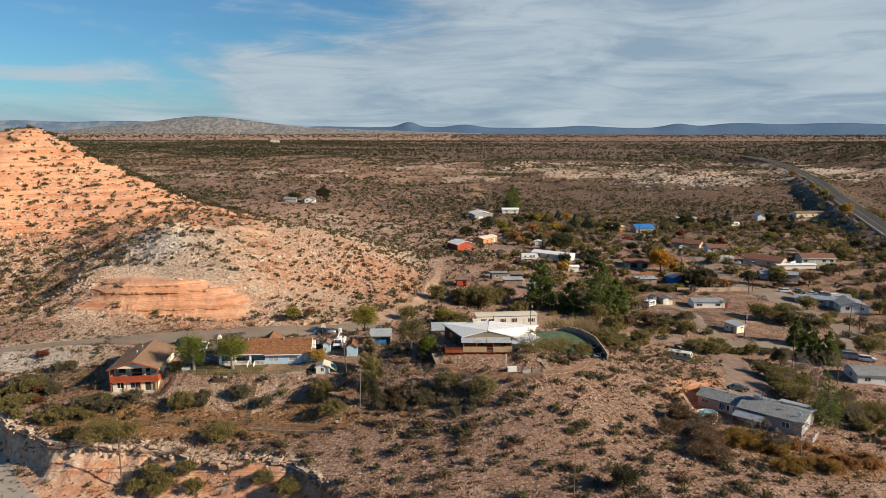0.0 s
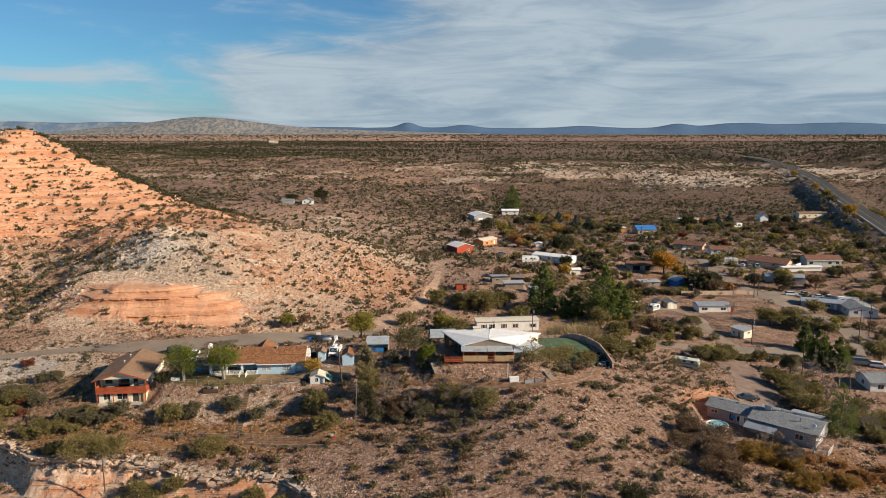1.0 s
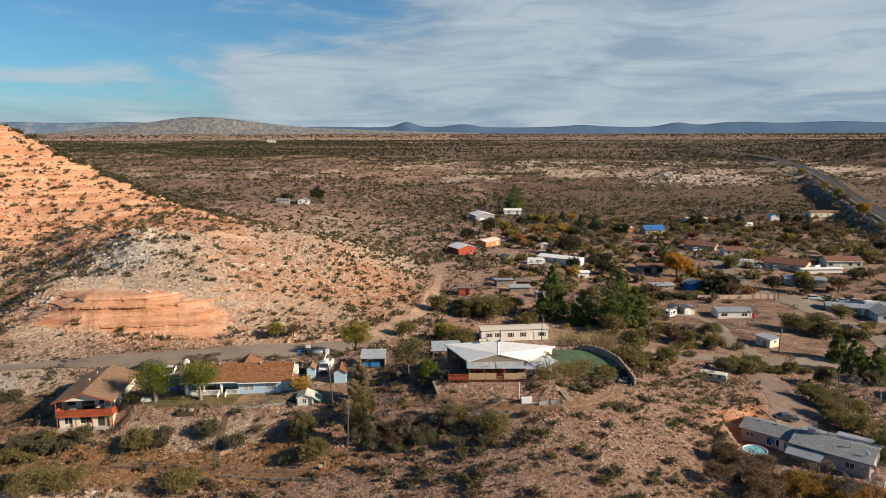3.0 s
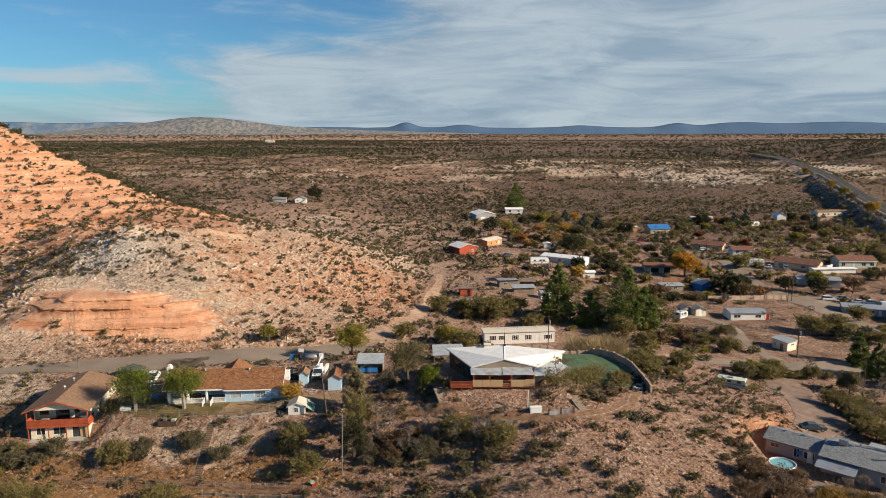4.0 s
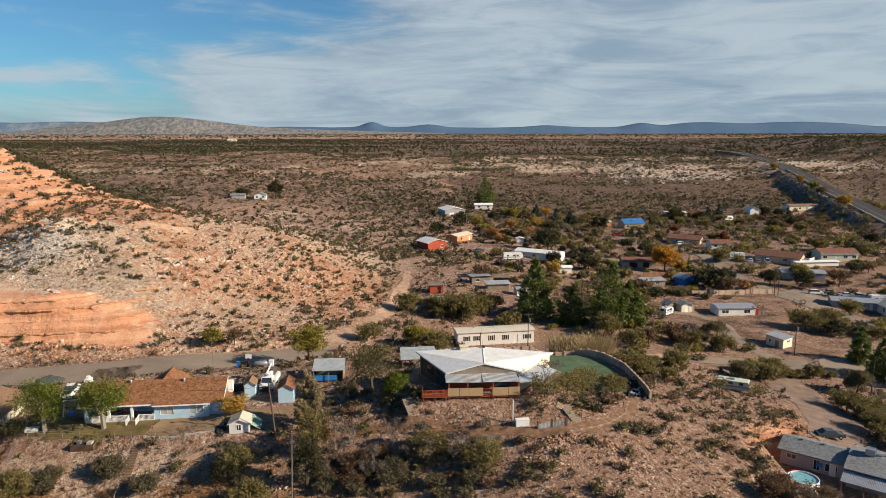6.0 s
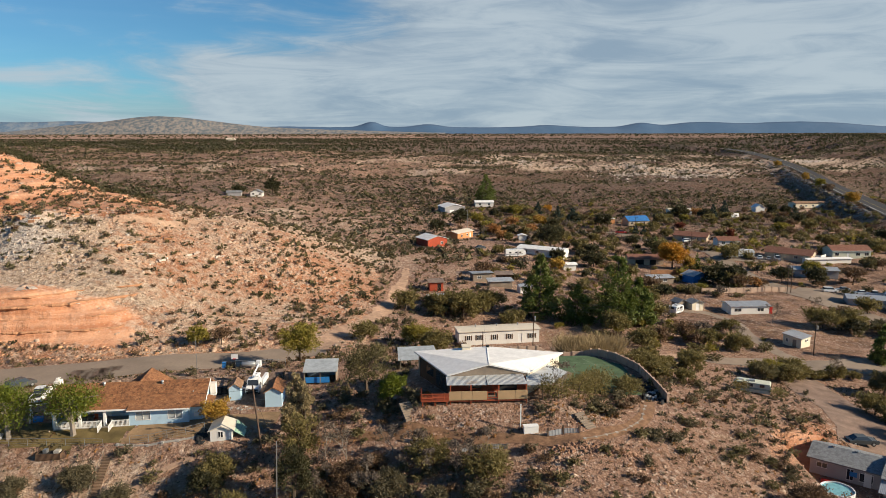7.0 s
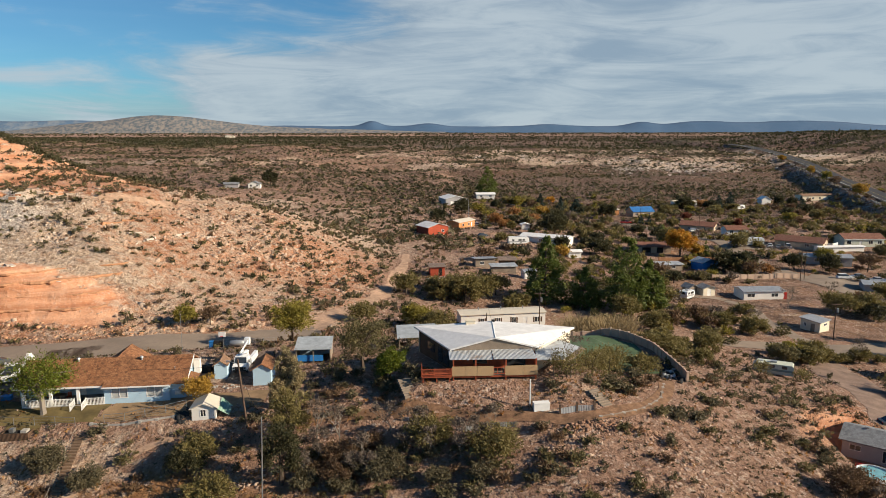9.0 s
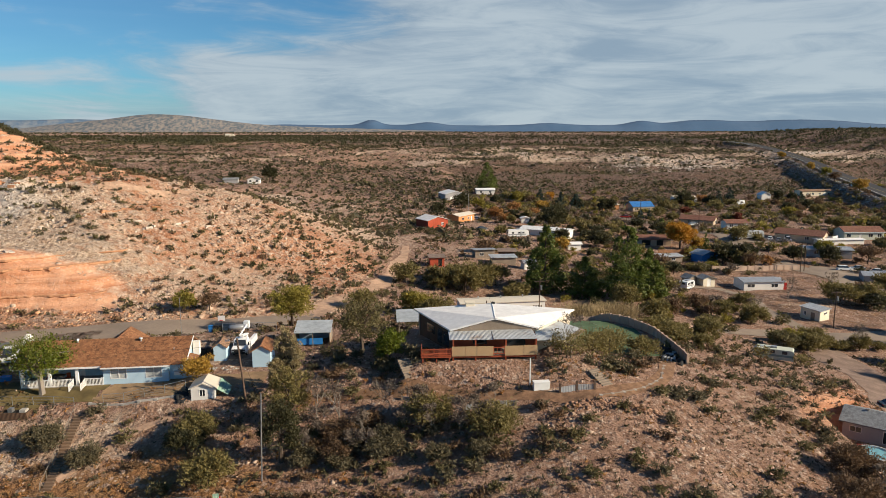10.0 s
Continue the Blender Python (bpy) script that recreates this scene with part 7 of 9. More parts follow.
# --- trees
def limb_tree(bag, tall, crown, r, limbs=6, lean=0.1, base=0.0, thick=0.045):
    """A tapered trunk with limbs; returns where the limbs end."""
    top = Vector((lean * tall * (r.rand() - 0.5), lean * tall * (r.rand() - 0.5), tall * 0.62))
    w = tall * thick
    bag.tube([(0, 0, -0.5 - base), (0, 0, 0.15), tuple(top * 0.5), tuple(top)], [w * 1.4, w, w * 0.75, w * 0.4], 6)
    ends = [top]
    for k in range(limbs):
        a = 6.283 * (k + r.rand() * 0.6) / limbs
        start = top * (0.35 + 0.55 * r.rand())
        end = Vector((math.cos(a) * crown * (0.5 + 0.35 * r.rand()), math.sin(a) * crown * (0.5 + 0.35 * r.rand()), tall * (0.5 + 0.35 * r.rand())))
        mid = start.lerp(end, 0.5) + Vector((0, 0, 0.06 * tall))
        bag.tube([tuple(start), tuple(mid), tuple(end)], [w * 0.45, w * 0.3, w * 0.12], 4)
        ends.append(end)
    return ends


def tree(kind, x, y, tall, crown, seed):
    look_of = TREES[kind]
    r = np.random.RandomState(seed)
    ob = thing(look_of["name"], x, y, None, r.rand() * 360, look_of["label"], look_of.get("category", "tree"))
    trunk = Bag()
    form, leafs = look_of["form"], look_of["leaf"]
    if form == "bare":
        w = tall * 0.022
        tips = [(Vector((0, 0, -0.4)), Vector((0, 0, tall * 0.3)), w)]
        for depth in range(4):
            nxt = []
            for a, b, t in tips:
                trunk.tube([tuple(a), tuple(b)], [t, t * 0.7], 4 if depth < 2 else 3)
                for _ in range(3 if depth < 2 else 2):
                    d = (b - a).normalized() * 0.55 + Vector((r.normal() * 0.5, r.normal() * 0.5, 0.25 + 0.3 * r.rand()))
                    nxt.append((b, b + d.normalized() * tall * (0.27, 0.22, 0.17, 0.12)[depth] * (0.8 + 0.4 * r.rand()) * (1.0 if crown < tall * 0.6 else 1.15), t * 0.62))
            tips = nxt
        part("trunk", trunk, PALEBARK, ob)
        c = np.array([tuple(b) for _, b, _ in tips])
        v, f = leaf_cloud(420, 0.13, c, np.full(len(c), 0.35), 1.0, r)
        me = array_mesh("crown", v, f, leafs)
        tw = new("crown", me)
        tw.parent = ob
        tagged(tw, kind="stuff")
        return ob
    if form == "cone":
        w = tall * 0.022
        trunk.tube([(0, 0, -0.5), (0, 0, tall * 0.5), (0.05 * tall * r.normal() * 0.4, 0, tall * 0.96)], [w, w * 0.6, w * 0.15], 7)
        centres, radii = [], []
        levels = int(7 + tall * 0.7)
        for k in range(levels):
            u = k / (levels - 1)
            zc = tall * (0.10 + 0.86 * u)
            spread_r = crown * (1 - u ** look_of.get("taper", 1.5)) * (0.8 + 0.35 * r.rand()) + 0.12 * crown
            m = max(2, int(7 * (1 - u) + 1))
            for j in range(m):
                a = 6.283 * (j + r.rand()) / m
                q = spread_r * (0.45 + 0.4 * r.rand())
                end = Vector((math.cos(a) * q, math.sin(a) * q, zc + 0.05 * tall * r.normal() * 0.5))
                centres.append(tuple(end)), radii.append(0.30 * crown * (1.15 - 0.7 * u) * (0.7 + 0.5 * r.rand()))
                if j % 2 == 0:
                    trunk.tube([(0, 0, zc - 0.03 * tall), tuple(end)], [w * 0.35, w * 0.12], 4)
        area = math.pi * crown * math.hypot(crown, tall) * 1.15
    else:
        ends = limb_tree(trunk, tall, crown, r, 7, thick=look_of.get("thick", 0.035))
        m = look_of.get("lumps", 34)
        d = r.normal(size=(m, 3))
        d /= np.linalg.norm(d, axis=1)[:, None]
        d[:, 2] = np.where(d[:, 2] < -0.75, -d[:, 2], d[:, 2])
        half = tall * (1 - look_of.get("skirt", 0.25)) / 2
        q = (0.40 + 0.42 * r.rand(m))[:, None]
        centres = d * q * np.array([crown, crown, half]) + np.array([0, 0, tall - half])
        centres = list(map(tuple, centres)) + [tuple(e) for e in ends]
        radii = [look_of.get("plump", 0.29) * crown * (0.65 + 0.6 * r.rand()) for _ in centres]
        area = 4 * math.pi * crown * (crown + half) / 2
    blade = min(0.152 + 0.0024 * max(y - 150, 0), 0.50) * look_of.get("size", 1.0)
    n = int(min(look_of.get("cover", 1.8) * area / (0.96 * blade * blade), 5000))
    part("trunk", trunk, look_of.get("bark", BARK), ob)
    v, f = leaf_cloud(n, blade, np.array(centres), np.array(radii), 0.85, r)
    cr = new("crown", array_mesh("crown", v, f, leafs))
    cr.parent = ob
    return ob


TREES = {
    "mulberry": dict(name="mulberry_tree", form="round", leaf=GREENLEAF, label="round bright green mulberry tree with a pale trunk", skirt=0.14, bark=PALEBARK, thick=0.05, lumps=64, cover=8.0, size=1.0, plump=0.36),
    "limetree": dict(name="yellowing_tree", form="round", leaf=LIMELEAF, label="low spreading tree with yellow-green autumn leaves", skirt=0.12),
    "juniper_olive": dict(name="desert_olive_tree", form="round", leaf=OLIVE, label="wide grey-green desert olive tree", skirt=0.08, lumps=28),
    "greentree": dict(name="green_shade_tree", form="round", leaf=GREENLEAF, label="small bright green leafy tree beside the deck", skirt=0.05),
    "airy": dict(name="mesquite_tree", form="round", leaf=MESQUITE, label="airy half-bare mesquite on the knoll beside the deck", skirt=0.0, cover=0.36, category="bush"),
    "browntree": dict(name="browning_tree", form="round", leaf=BROWNLEAF, label="small tree with thin brown autumn leaves", skirt=0.2, cover=0.9),
    "goldgreen": dict(name="autumn_tree", form="round", leaf=YELLOWLEAF, label="small tree with sparse gold-green leaves", skirt=0.15),
    "bigpine": dict(name="pine_tree", form="cone", leaf=PINELEAF, label="tall dark green pine with uneven boughs", taper=2.2, cover=4.0, size=1.25),
    "pineleft": dict(name="pine_tree", form="cone", leaf=PINELEAF, label="slender dark green pine beside the grey house", taper=1.6),
    "cottonpine": dict(name="tall_pine_tree", form="cone", leaf=PINELEAF, label="lone tall dark pine above the village", taper=1.8),
    "mesquite": dict(name="mesquite_tree", form="round", leaf=MESQUITE, label="low wide mesquite with thin olive leaves", skirt=0.06, lumps=30, cover=1.5),
    "darkround": dict(name="juniper_tree", form="round", leaf=JUNIPER, label="dense dark green juniper tree", skirt=0.05),
    "spruce": dict(name="spruce_tree", form="cone", leaf=BLUELEAF, label="blue-green spruce tree in a village yard", taper=1.2),
    "rustbush": dict(name="autumn_bush", form="round", leaf=RUSTLEAF, label="broad rust-red autumn bush", skirt=0.05, category="bush"),
    "gold": dict(name="golden_tree", form="round", leaf=GOLDLEAF, label="tree in full golden orange autumn leaf", skirt=0.08, cover=2.8),
    "yellow": dict(name="yellow_tree", form="round", leaf=YELLOWLEAF, label="small tree with bright yellow autumn leaves", skirt=0.1),
    "column": dict(name="cypress_tree", form="cone", leaf=PINELEAF, label="narrow dark cypress in a village yard", taper=1.8),
    "greenround": dict(name="green_shade_tree", form="round", leaf=JUNIPER, label="broad dense green tree with low boughs", skirt=0.08),
    "rusttree": dict(name="rusty_tree", form="round", leaf=RUSTLEAF, label="small tree with rusty orange leaves", skirt=0.1),
    "baretree": dict(name="bare_tree", form="bare", leaf=TWIG, label="leafless grey-brown tree with fine twigs"),
    "deadtree": dict(name="dead_bush", form="bare", leaf=TWIG, label="tangled leafless grey bush", category="bush"),
    "red": dict(name="red_tree", form="round", leaf=REDLEAF, label="small tree with dark red autumn leaves", skirt=0.1),
    "yellowbush": dict(name="yellow_bush", form="round", leaf=OCHRELEAF, label="ragged yellowing bush below the grey house", skirt=0.02, category="bush"),
    "sagebig": dict(name="sage_bush", form="round", leaf=SAGE, label="large grey-green sage bush below the deck", skirt=0.0, category="bush", cover=1.7),
    "redbush": dict(name="red_bush", form="round", leaf=REDLEAF, label="low dark red bush on pale ground", skirt=0.0, category="bush"),
    "feathery": dict(name="feathery_bush", form="round", leaf=FEATHER, label="tall narrow feathery bush gone yellow-brown beside the yard", skirt=0.02, category="bush", cover=3.0),
    "tree_far": dict(name="cottonwood_tree", form="round", leaf=JUNIPER, label="broad dark tree beside the lone cottage", skirt=0.1),
}
seeds = iter(range(901, 2000))


def plant(kind, *places):
    for x, y, tall, crown in places:
        tree(kind, x, y, tall, crown, next(seeds))


plant("mulberry", (-55.1, 147.1, 7.8, 4.2), (-46.6, 147.2, 7.9, 4.2))
plant("limetree", (-20.6, 177.6, 7.0, 4.2), (-41.9, 188.3, 4.0, 2.3), (0.4, 195.3, 4.6, 3.4), (36.1, 424.7, 6, 4), (310.7, 564.9, 7.5, 4.4))
plant("juniper_olive", (-7.4, 155.0, 8.2, 4.0), (92.0, 181.1, 5.6, 3.0), (69.1, 184.5, 3.4, 2.8))
plant("greentree", (-3.5, 150.8, 4.6, 2.3))
plant("browntree", (-37.7, 189.2, 3.6, 2.2), (153.0, 283.5, 6.5, 4.6), (300.4, 538.2, 7, 4.5), (47.5, 131.9, 4.0, 2.6), (52.3, 129.1, 4.2, 2.8))
plant("goldgreen", (-28.0, 148.6, 3.6, 2.2))
plant("airy", (18.9, 146.0, 3.4, 3.0), (23.0, 149.0, 3.6, 3.2), (29.5, 160.5, 3.4, 3.2), (33.0, 157.0, 2.8, 2.6), (26.5, 153.0, 3.4, 3.0), (58.0, 171.6, 2.2, 1.9), (65.2, 171.8, 2.4, 2.0))
plant("bigpine", (33.7, 233.7, 16.5, 5.2), (51.9, 225.6, 18.0, 6.5), (42.7, 228.4, 9.5, 4.2), (57.9, 226.5, 12.0, 4.6), (106.0, 193.1, 9.5, 3.6), (107.2, 203.1, 9, 2.6), (108.5, 187.8, 9, 3.2))
plant("mesquite", (13.0, 229.0, 7.0, 5.2), (21.5, 237.0, 6.0, 4.5), (6.6, 231.0, 5.5, 4.0), (4.2, 190.5, 4.2, 3.6), (-10.5, 198.8, 3.5, 3.2), (58.9, 470.4, 5, 4.5), (70.6, 476.6, 6, 5), (80.3, 157.6, 4, 3.4), (80.5, 153.0, 4.2, 3.6), (83.0, 151.7, 4.0, 3.2), (82.7, 165.3, 3.4, 2.8), (124.9, 195.6, 6, 5.2), (109.4, 230.0, 5.5, 5.0))
plant("mesquite", (115.8, 229.3, 5.2, 4.8), (74.8, 206.4, 4, 3.2), (-65.7, 125.0, 3.6, 4.8), (-61.4, 125.7, 3.4, 3.6), (-53.9, 136.1, 3.4, 3.2), (-43.2, 126.3, 3.0, 3.6), (-25.3, 138.5, 3.0, 2.7), (-22.1, 131.6, 3.4, 3.0), (-14.9, 139.3, 7.5, 2.8), (26.5, 158.0, 3.0, 2.8), (33.0, 158.6, 2.6, 2.4), (8.0, 134.3, 3.0, 3.6), (1.2, 137.1, 3.0, 3.2))
plant("cottonpine", (53.3, 534.0, 19, 7.0))
plant("darkround", (26.7, 415.2, 9.5, 5.2), (13.1, 387.3, 7, 4.5), (58.9, 341.2, 10.5, 6.0), (138.9, 282.0, 6.8, 3.7), (129.1, 286.2, 5.6, 3.8), (176.5, 460.8, 7, 4), (168.0, 477.5, 8, 5), (221.5, 467.6, 8.5, 3.6), (234.0, 474.4, 7.5, 3.8), (100.9, 418.6, 8, 3.0), (105.6, 418.5, 8, 3.0), (29.1, 103.5, 4.2, 2.6), (-71.5, 125.5, 2.4, 2.0))
plant("darkround", (-59.0, 145.8, 3.2, 1.9), (-26.0, 136.7, 3.0, 2.6))
plant("spruce", (80.3, 482.9, 8, 2.8), (88.0, 460.7, 8, 3.2), (91.7, 439.2, 8.5, 4.0), (198.5, 481.7, 9.5, 3.4), (185.9, 469.8, 8.5, 3.2), (241.5, 476.9, 7.5, 3), (113.1, 394.7, 4.5, 1.8), (117.7, 396.0, 4.5, 1.8))
plant("rustbush", (55.3, 424.9, 4, 4.0))
plant("gold", (87.5, 487.6, 6, 3.0), (98.6, 308.5, 10.0, 5.6))
plant("yellow", (103.7, 305.8, 5.5, 2.6), (280.0, 479.5, 7.5, 5.2), (365.3, 728.1, 6.5, 4.2), (328.1, 615.4, 7, 3.8))
plant("column", (107.4, 306.9, 6.0, 1.6), (103.7, 340.3, 7.0, 1.8))
plant("greenround", (102.3, 281.3, 7.0, 4.2), (108.1, 279.3, 7.4, 4.4), (-15.0, 133.9, 7.5, 2.6))
plant("rusttree", (114.5, 276.8, 4, 2.2))
plant("baretree", (132.2, 299.2, 5, 3.2), (127.4, 299.8, 4.6, 3.0), (90.4, 169.8, 7.5, 2.8), (94.7, 170.2, 8, 3), (100.7, 173.6, 8, 3), (102.2, 171.4, 7, 2.8), (97.6, 233.5, 5.5, 2.6), (87.5, 191.1, 4.5, 4.0), (60.6, 128.7, 3.6, 2.0), (64.1, 129.5, 4.0, 2.0), (68.6, 124.7, 6.0, 1.6), (-78.2, 172.1, 4.6, 2.6))
plant("red", (151.1, 373.3, 5, 2.2), (141.3, 409.0, 4.6, 3.0))
plant("pineleft", (80.8, 138.5, 11.5, 3.6))
plant("yellowbush", (57.1, 125.4, 3.2, 3.4), (61.0, 124.8, 2.2, 2.0))
plant("sagebig", (-64.8, 138.0, 2.4, 2.4), (-74.6, 135.9, 2.0, 2.4))
plant("redbush", (-97.2, 162.1, 1.8, 1.6))
plant("deadtree", (-9.1, 138.5, 4.5, 4.5), (-11.9, 140.2, 4.0, 4.0), (19.4, 145.9, 4.5, 4.0), (-3.3, 139.6, 3.4, 3.2))
plant("mesquite", (-53, 118.2, 2.4, 2.2), (-50.0, 117.0, 2.6, 2.4), (-47, 118.6, 2.2, 2.2), (-55.5, 116.2, 2.0, 2.0), (-44.5, 116.0, 2.2, 2.2), (-51, 115.0, 2.2, 2.2), (-32, 115, 2.4, 2.2), (-27, 112, 2.4, 2.4))
plant("feathery", (-16.4, 146.8, 8.6, 1.5), (-15.2, 145.4, 7.4, 1.6), (-17.0, 144.4, 5.6, 1.4))
plant("tree_far", (-89.5, 517.0, 13, 5.5), (-111.8, 517.8, 7, 5.0))

# more bushes where the slopes are thick with them
more = np.random.RandomState(77)
for kind, x, y, wide, deep, count, tall, crown in (("mesquite", -92, 141, 9, 7, 9, 2.4, 2.2), ("sagebig", -86, 150, 8, 5, 6, 1.8, 1.9), ("browntree", -4, 135, 10, 3.5, 5, 1.8, 1.9), ("deadtree", -2, 136.0, 12, 3.0, 18, 2.4, 2.4), ("sagebig", -3, 133.5, 11, 3.0, 9, 1.7, 1.8), ("browntree", 51, 120, 6, 5, 7, 2.4, 2.2), ("browntree", 46, 126, 4, 6, 6, 2.8, 2.2), ("yellowbush", 64, 117, 8, 3, 6, 1.7, 1.7), ("mesquite", 88, 140, 5, 9, 5, 2.8, 2.4), ("baretree", 88, 150, 5, 9, 7, 4.6, 2.0), ("mesquite", 94, 152, 6, 7, 8, 3.4, 3.0), ("rustbush", 76, 124, 7, 5, 7, 1.5, 1.6), ("mesquite", 87, 168, 5, 6, 5, 3.0, 2.8), ("baretree", 62, 124, 6, 3, 5, 3.2, 1.6), ("baretree", 50, 128, 4, 3, 3, 3.0, 1.6), ("mesquite", -76, 135, 8, 3, 7, 1.9, 2.0), ("sagebig", -90, 146, 6, 5, 7, 1.9, 2.0), ("redbush", -84, 143, 6, 4, 2, 1.3, 1.4), ("sagebig", -68, 137, 5, 2, 4, 1.8, 1.8),
                                                   ("sagebig", -44, 138, 8, 3, 6, 1.7, 1.7), ("mesquite", 44, 178, 5, 9, 9, 2.6, 2.4), ("mesquite", 60, 207, 10, 6, 4, 3.4, 2.8), ("limetree", 72, 189.5, 3, 1.5, 2, 2.6, 2.0), ("mesquite", 85, 190.5, 8, 1.2, 6, 2.4, 2.0), ("browntree", 62, 212, 8, 6, 3, 3.6, 2.6), ("yellowbush", 61, 126, 7, 3, 5, 2.2, 2.2),
                                                   ("mesquite", 52, 188, 6, 6, 5, 3.0, 2.8), ("mesquite", 76, 188, 5, 4, 5, 2.8, 2.6), ("rustbush", 72, 126, 5, 3, 4, 1.8, 1.8), ("mesquite", 14, 232, 16, 7, 7, 4.4, 3.6), ("mesquite", 60, 245, 7, 12, 8, 3.6, 3.2)):
    for _ in range(count):
        k = 0.7 + 0.6 * more.rand()
        plant(kind, (x + wide * (2 * more.rand() - 1), y + deep * (2 * more.rand() - 1), tall * k, crown * k))
# trees and tall mesquite through the village
tx, ty = sprinkle(420, 0, 235, 190, 480, lambda x, y, z: np.clip(1.25 * town_density(x, y, z) + 0.5 * np.exp(-(((x - 14) / 16) ** 2 + ((y - 236) / 18) ** 2)), 0, 1), 1.5, 91)
kinds = ["mesquite", "darkround", "browntree", "limetree", "baretree", "yellow", "rusttree", "juniper_olive"]
for x, y in list(zip(tx, ty))[:125]:
    kind = kinds[more.choice(8, p=[0.36, 0.14, 0.14, 0.10, 0.06, 0.04, 0.06, 0.10])]
    k = 0.75 + 0.55 * more.rand()
    if y < 290 and kind in ("yellow", "rusttree", "limetree"):
        kind = "mesquite"
    plant(kind, (x, y, 4.6 * k, 3.5 * k))
# canes along the court wall
CANE = []
for q in range(4):
    r2 = np.random.RandomState(700 + q)
    n = 60
    foot = r2.normal(size=(n, 2)) * 0.35
    tip = foot + r2.normal(size=(n, 2)) * 0.45
    hgt = 0.7 + 0.4 * r2.rand(n)
    w = 0.012
    v = np.stack([np.c_[foot[:, 0] - w, foot[:, 1], 0 * hgt], np.c_[foot[:, 0] + w, foot[:, 1], 0 * hgt], np.c_[tip[:, 0] + w, tip[:, 1], hgt], np.c_[tip[:, 0] - w, tip[:, 1], hgt]], 1).reshape(-1, 3)
    CANE.append((v, np.arange(4 * n).reshape(-1, 4)))
kx = more.uniform(31, 43, 70)
scatter("cane_thicket", CANE, kx, 190 + 9 * more.rand(70), 2.2 + 1.2 * more.rand(70), STRAW, "pale dry canes behind the court wall", "canes")

# ---------------------------------------------------------------- ways and yards
ribbon("east_street", [(60, 196.5), (75, 197.6), (94, 199), (106, 202), (127, 205), (170, 206)], [5, 6, 8, 8.5, 8.5, 8.5], ASPHALT, 0.08, "worn grey asphalt village street")
ribbon("side_street", [(128, 207), (134, 226), (132, 245), (128, 262), (122, 286), (123, 310), (126, 338), (116, 372), (104, 398), (66, 404)], [8, 7.5, 7.5, 8, 7, 6.5, 6.5, 6, 6, 4], ASPHALT, 0.12, "worn asphalt side street through the village")
patch("parking_apron", [(128, 262), (138, 258), (152, 264), (150, 274), (130, 278), (124, 272)], ASPHALT, 0.16, "pale asphalt apron where cars stand")
patch("parking_yard", [(124, 322), (128, 332), (146, 326), (148, 318), (132, 317)], ASPHALT, 0.16, "gravelled yard full of parked vehicles")
ribbon("driveway", [(86.5, 202), (85.2, 210), (84.6, 219), (86.4, 236), (83, 243), (77, 246)], [4.5, 3.6, 3.4, 3.4, 4, 6], ASPHALT, 0.07, "narrow cracked asphalt driveway")
ribbon("dirt_drive", [(44, 190), (52, 194), (61, 197.5), (66, 197)], [3, 3.6, 4, 4.5], TRACK, 0.07, "dirt drive along the slope")
ribbon("gravel_drive", [(67.5, 151), (72, 157), (75.5, 164), (77, 172), (77.5, 181), (79, 189), (82, 195)], [7, 9, 10, 10, 9, 8, 7], GRAVEL, 0.05, "pink gravel drive beside the grey house", across=16, step=0.7, ragged=0.12)
patch("bare_lot", [(89, 232), (112, 236), (116, 214), (106, 206), (92, 207)], EARTH, 0.06, "dry bare lot round the cream shed", cell=1.0)
patch("bare_lot", [(72, 262), (118, 268), (116, 246), (84, 238), (72, 248)], EARTH, 0.05, "dry bare lot round the white mobile home", cell=1.0)
patch("bare_lot", [(36, 352), (52, 352), (56, 338), (36, 336)], EARTH, 0.08, "bare tan lot between village houses")
patch("bare_lot", [(10, 318), (44, 312), (46, 296), (14, 300)], EARTH, 0.08, "bare pale lot below the barn")
patch("bare_field", [(206, 440), (250, 455), (262, 425), (220, 400), (200, 415)], EARTH, 0.08, "bare brown field below the highway", cell=1.2)
ribbon("field_track", [(243, 462), (250, 480), (262, 500), (270, 508)], 5, TRACK, 0.1, "dirt track to the long house")
ribbon("garden_path", [(-14, 144.5), (-6, 143.5), (1.5, 142), (7, 140.3), (13.4, 139.3), (18, 138), (23.2, 139.7), (28.2, 142.6), (32.3, 147.5), (34.8, 154)], 2.0, PATHWAY, 0.06, "rusty earth path round the knoll", "path", step=0.6, ragged=0.25)
ribbon("lower_path", [(-62, 132.2), (-56, 131.8), (-47, 131.3), (-38, 130.7), (-33, 129.9), (-26.5, 128.8), (-19.4, 128)], 1.7, PATHWAY, 0.06, "earth path along the terrace", "path", step=0.6, ragged=0.25)
ribbon("worn_trail", [(-39, 134), (-36, 137.5), (-32, 141), (-29, 142.5)], 1.0, TRACK, 0.06, "pale worn trail down the slope", "path")
ribbon("hill_track", [(-72, 226), (-68.6, 227.5), (-62.6, 231), (-58.3, 243), (-54.4, 250), (-48, 254), (-43, 262)], 2.0, TRACK, 0.08, "pale track along the shoulder of the hill", ragged=0.5)
patch("yard", [(-38.5, 150), (-30, 151), (-20, 153), (-20, 147), (-24, 145.5), (-30, 145.6), (-40, 145.6)], YARDTAN, 0.05, "dry tan yard before the blue house", cell=0.7)
patch("lawn", [(-60, 151), (-39, 150), (-40, 145.6), (-48, 144.8), (-57, 146.3)], LAWN, 0.05, "thin patchy lawn under the mulberry trees", cell=0.7)
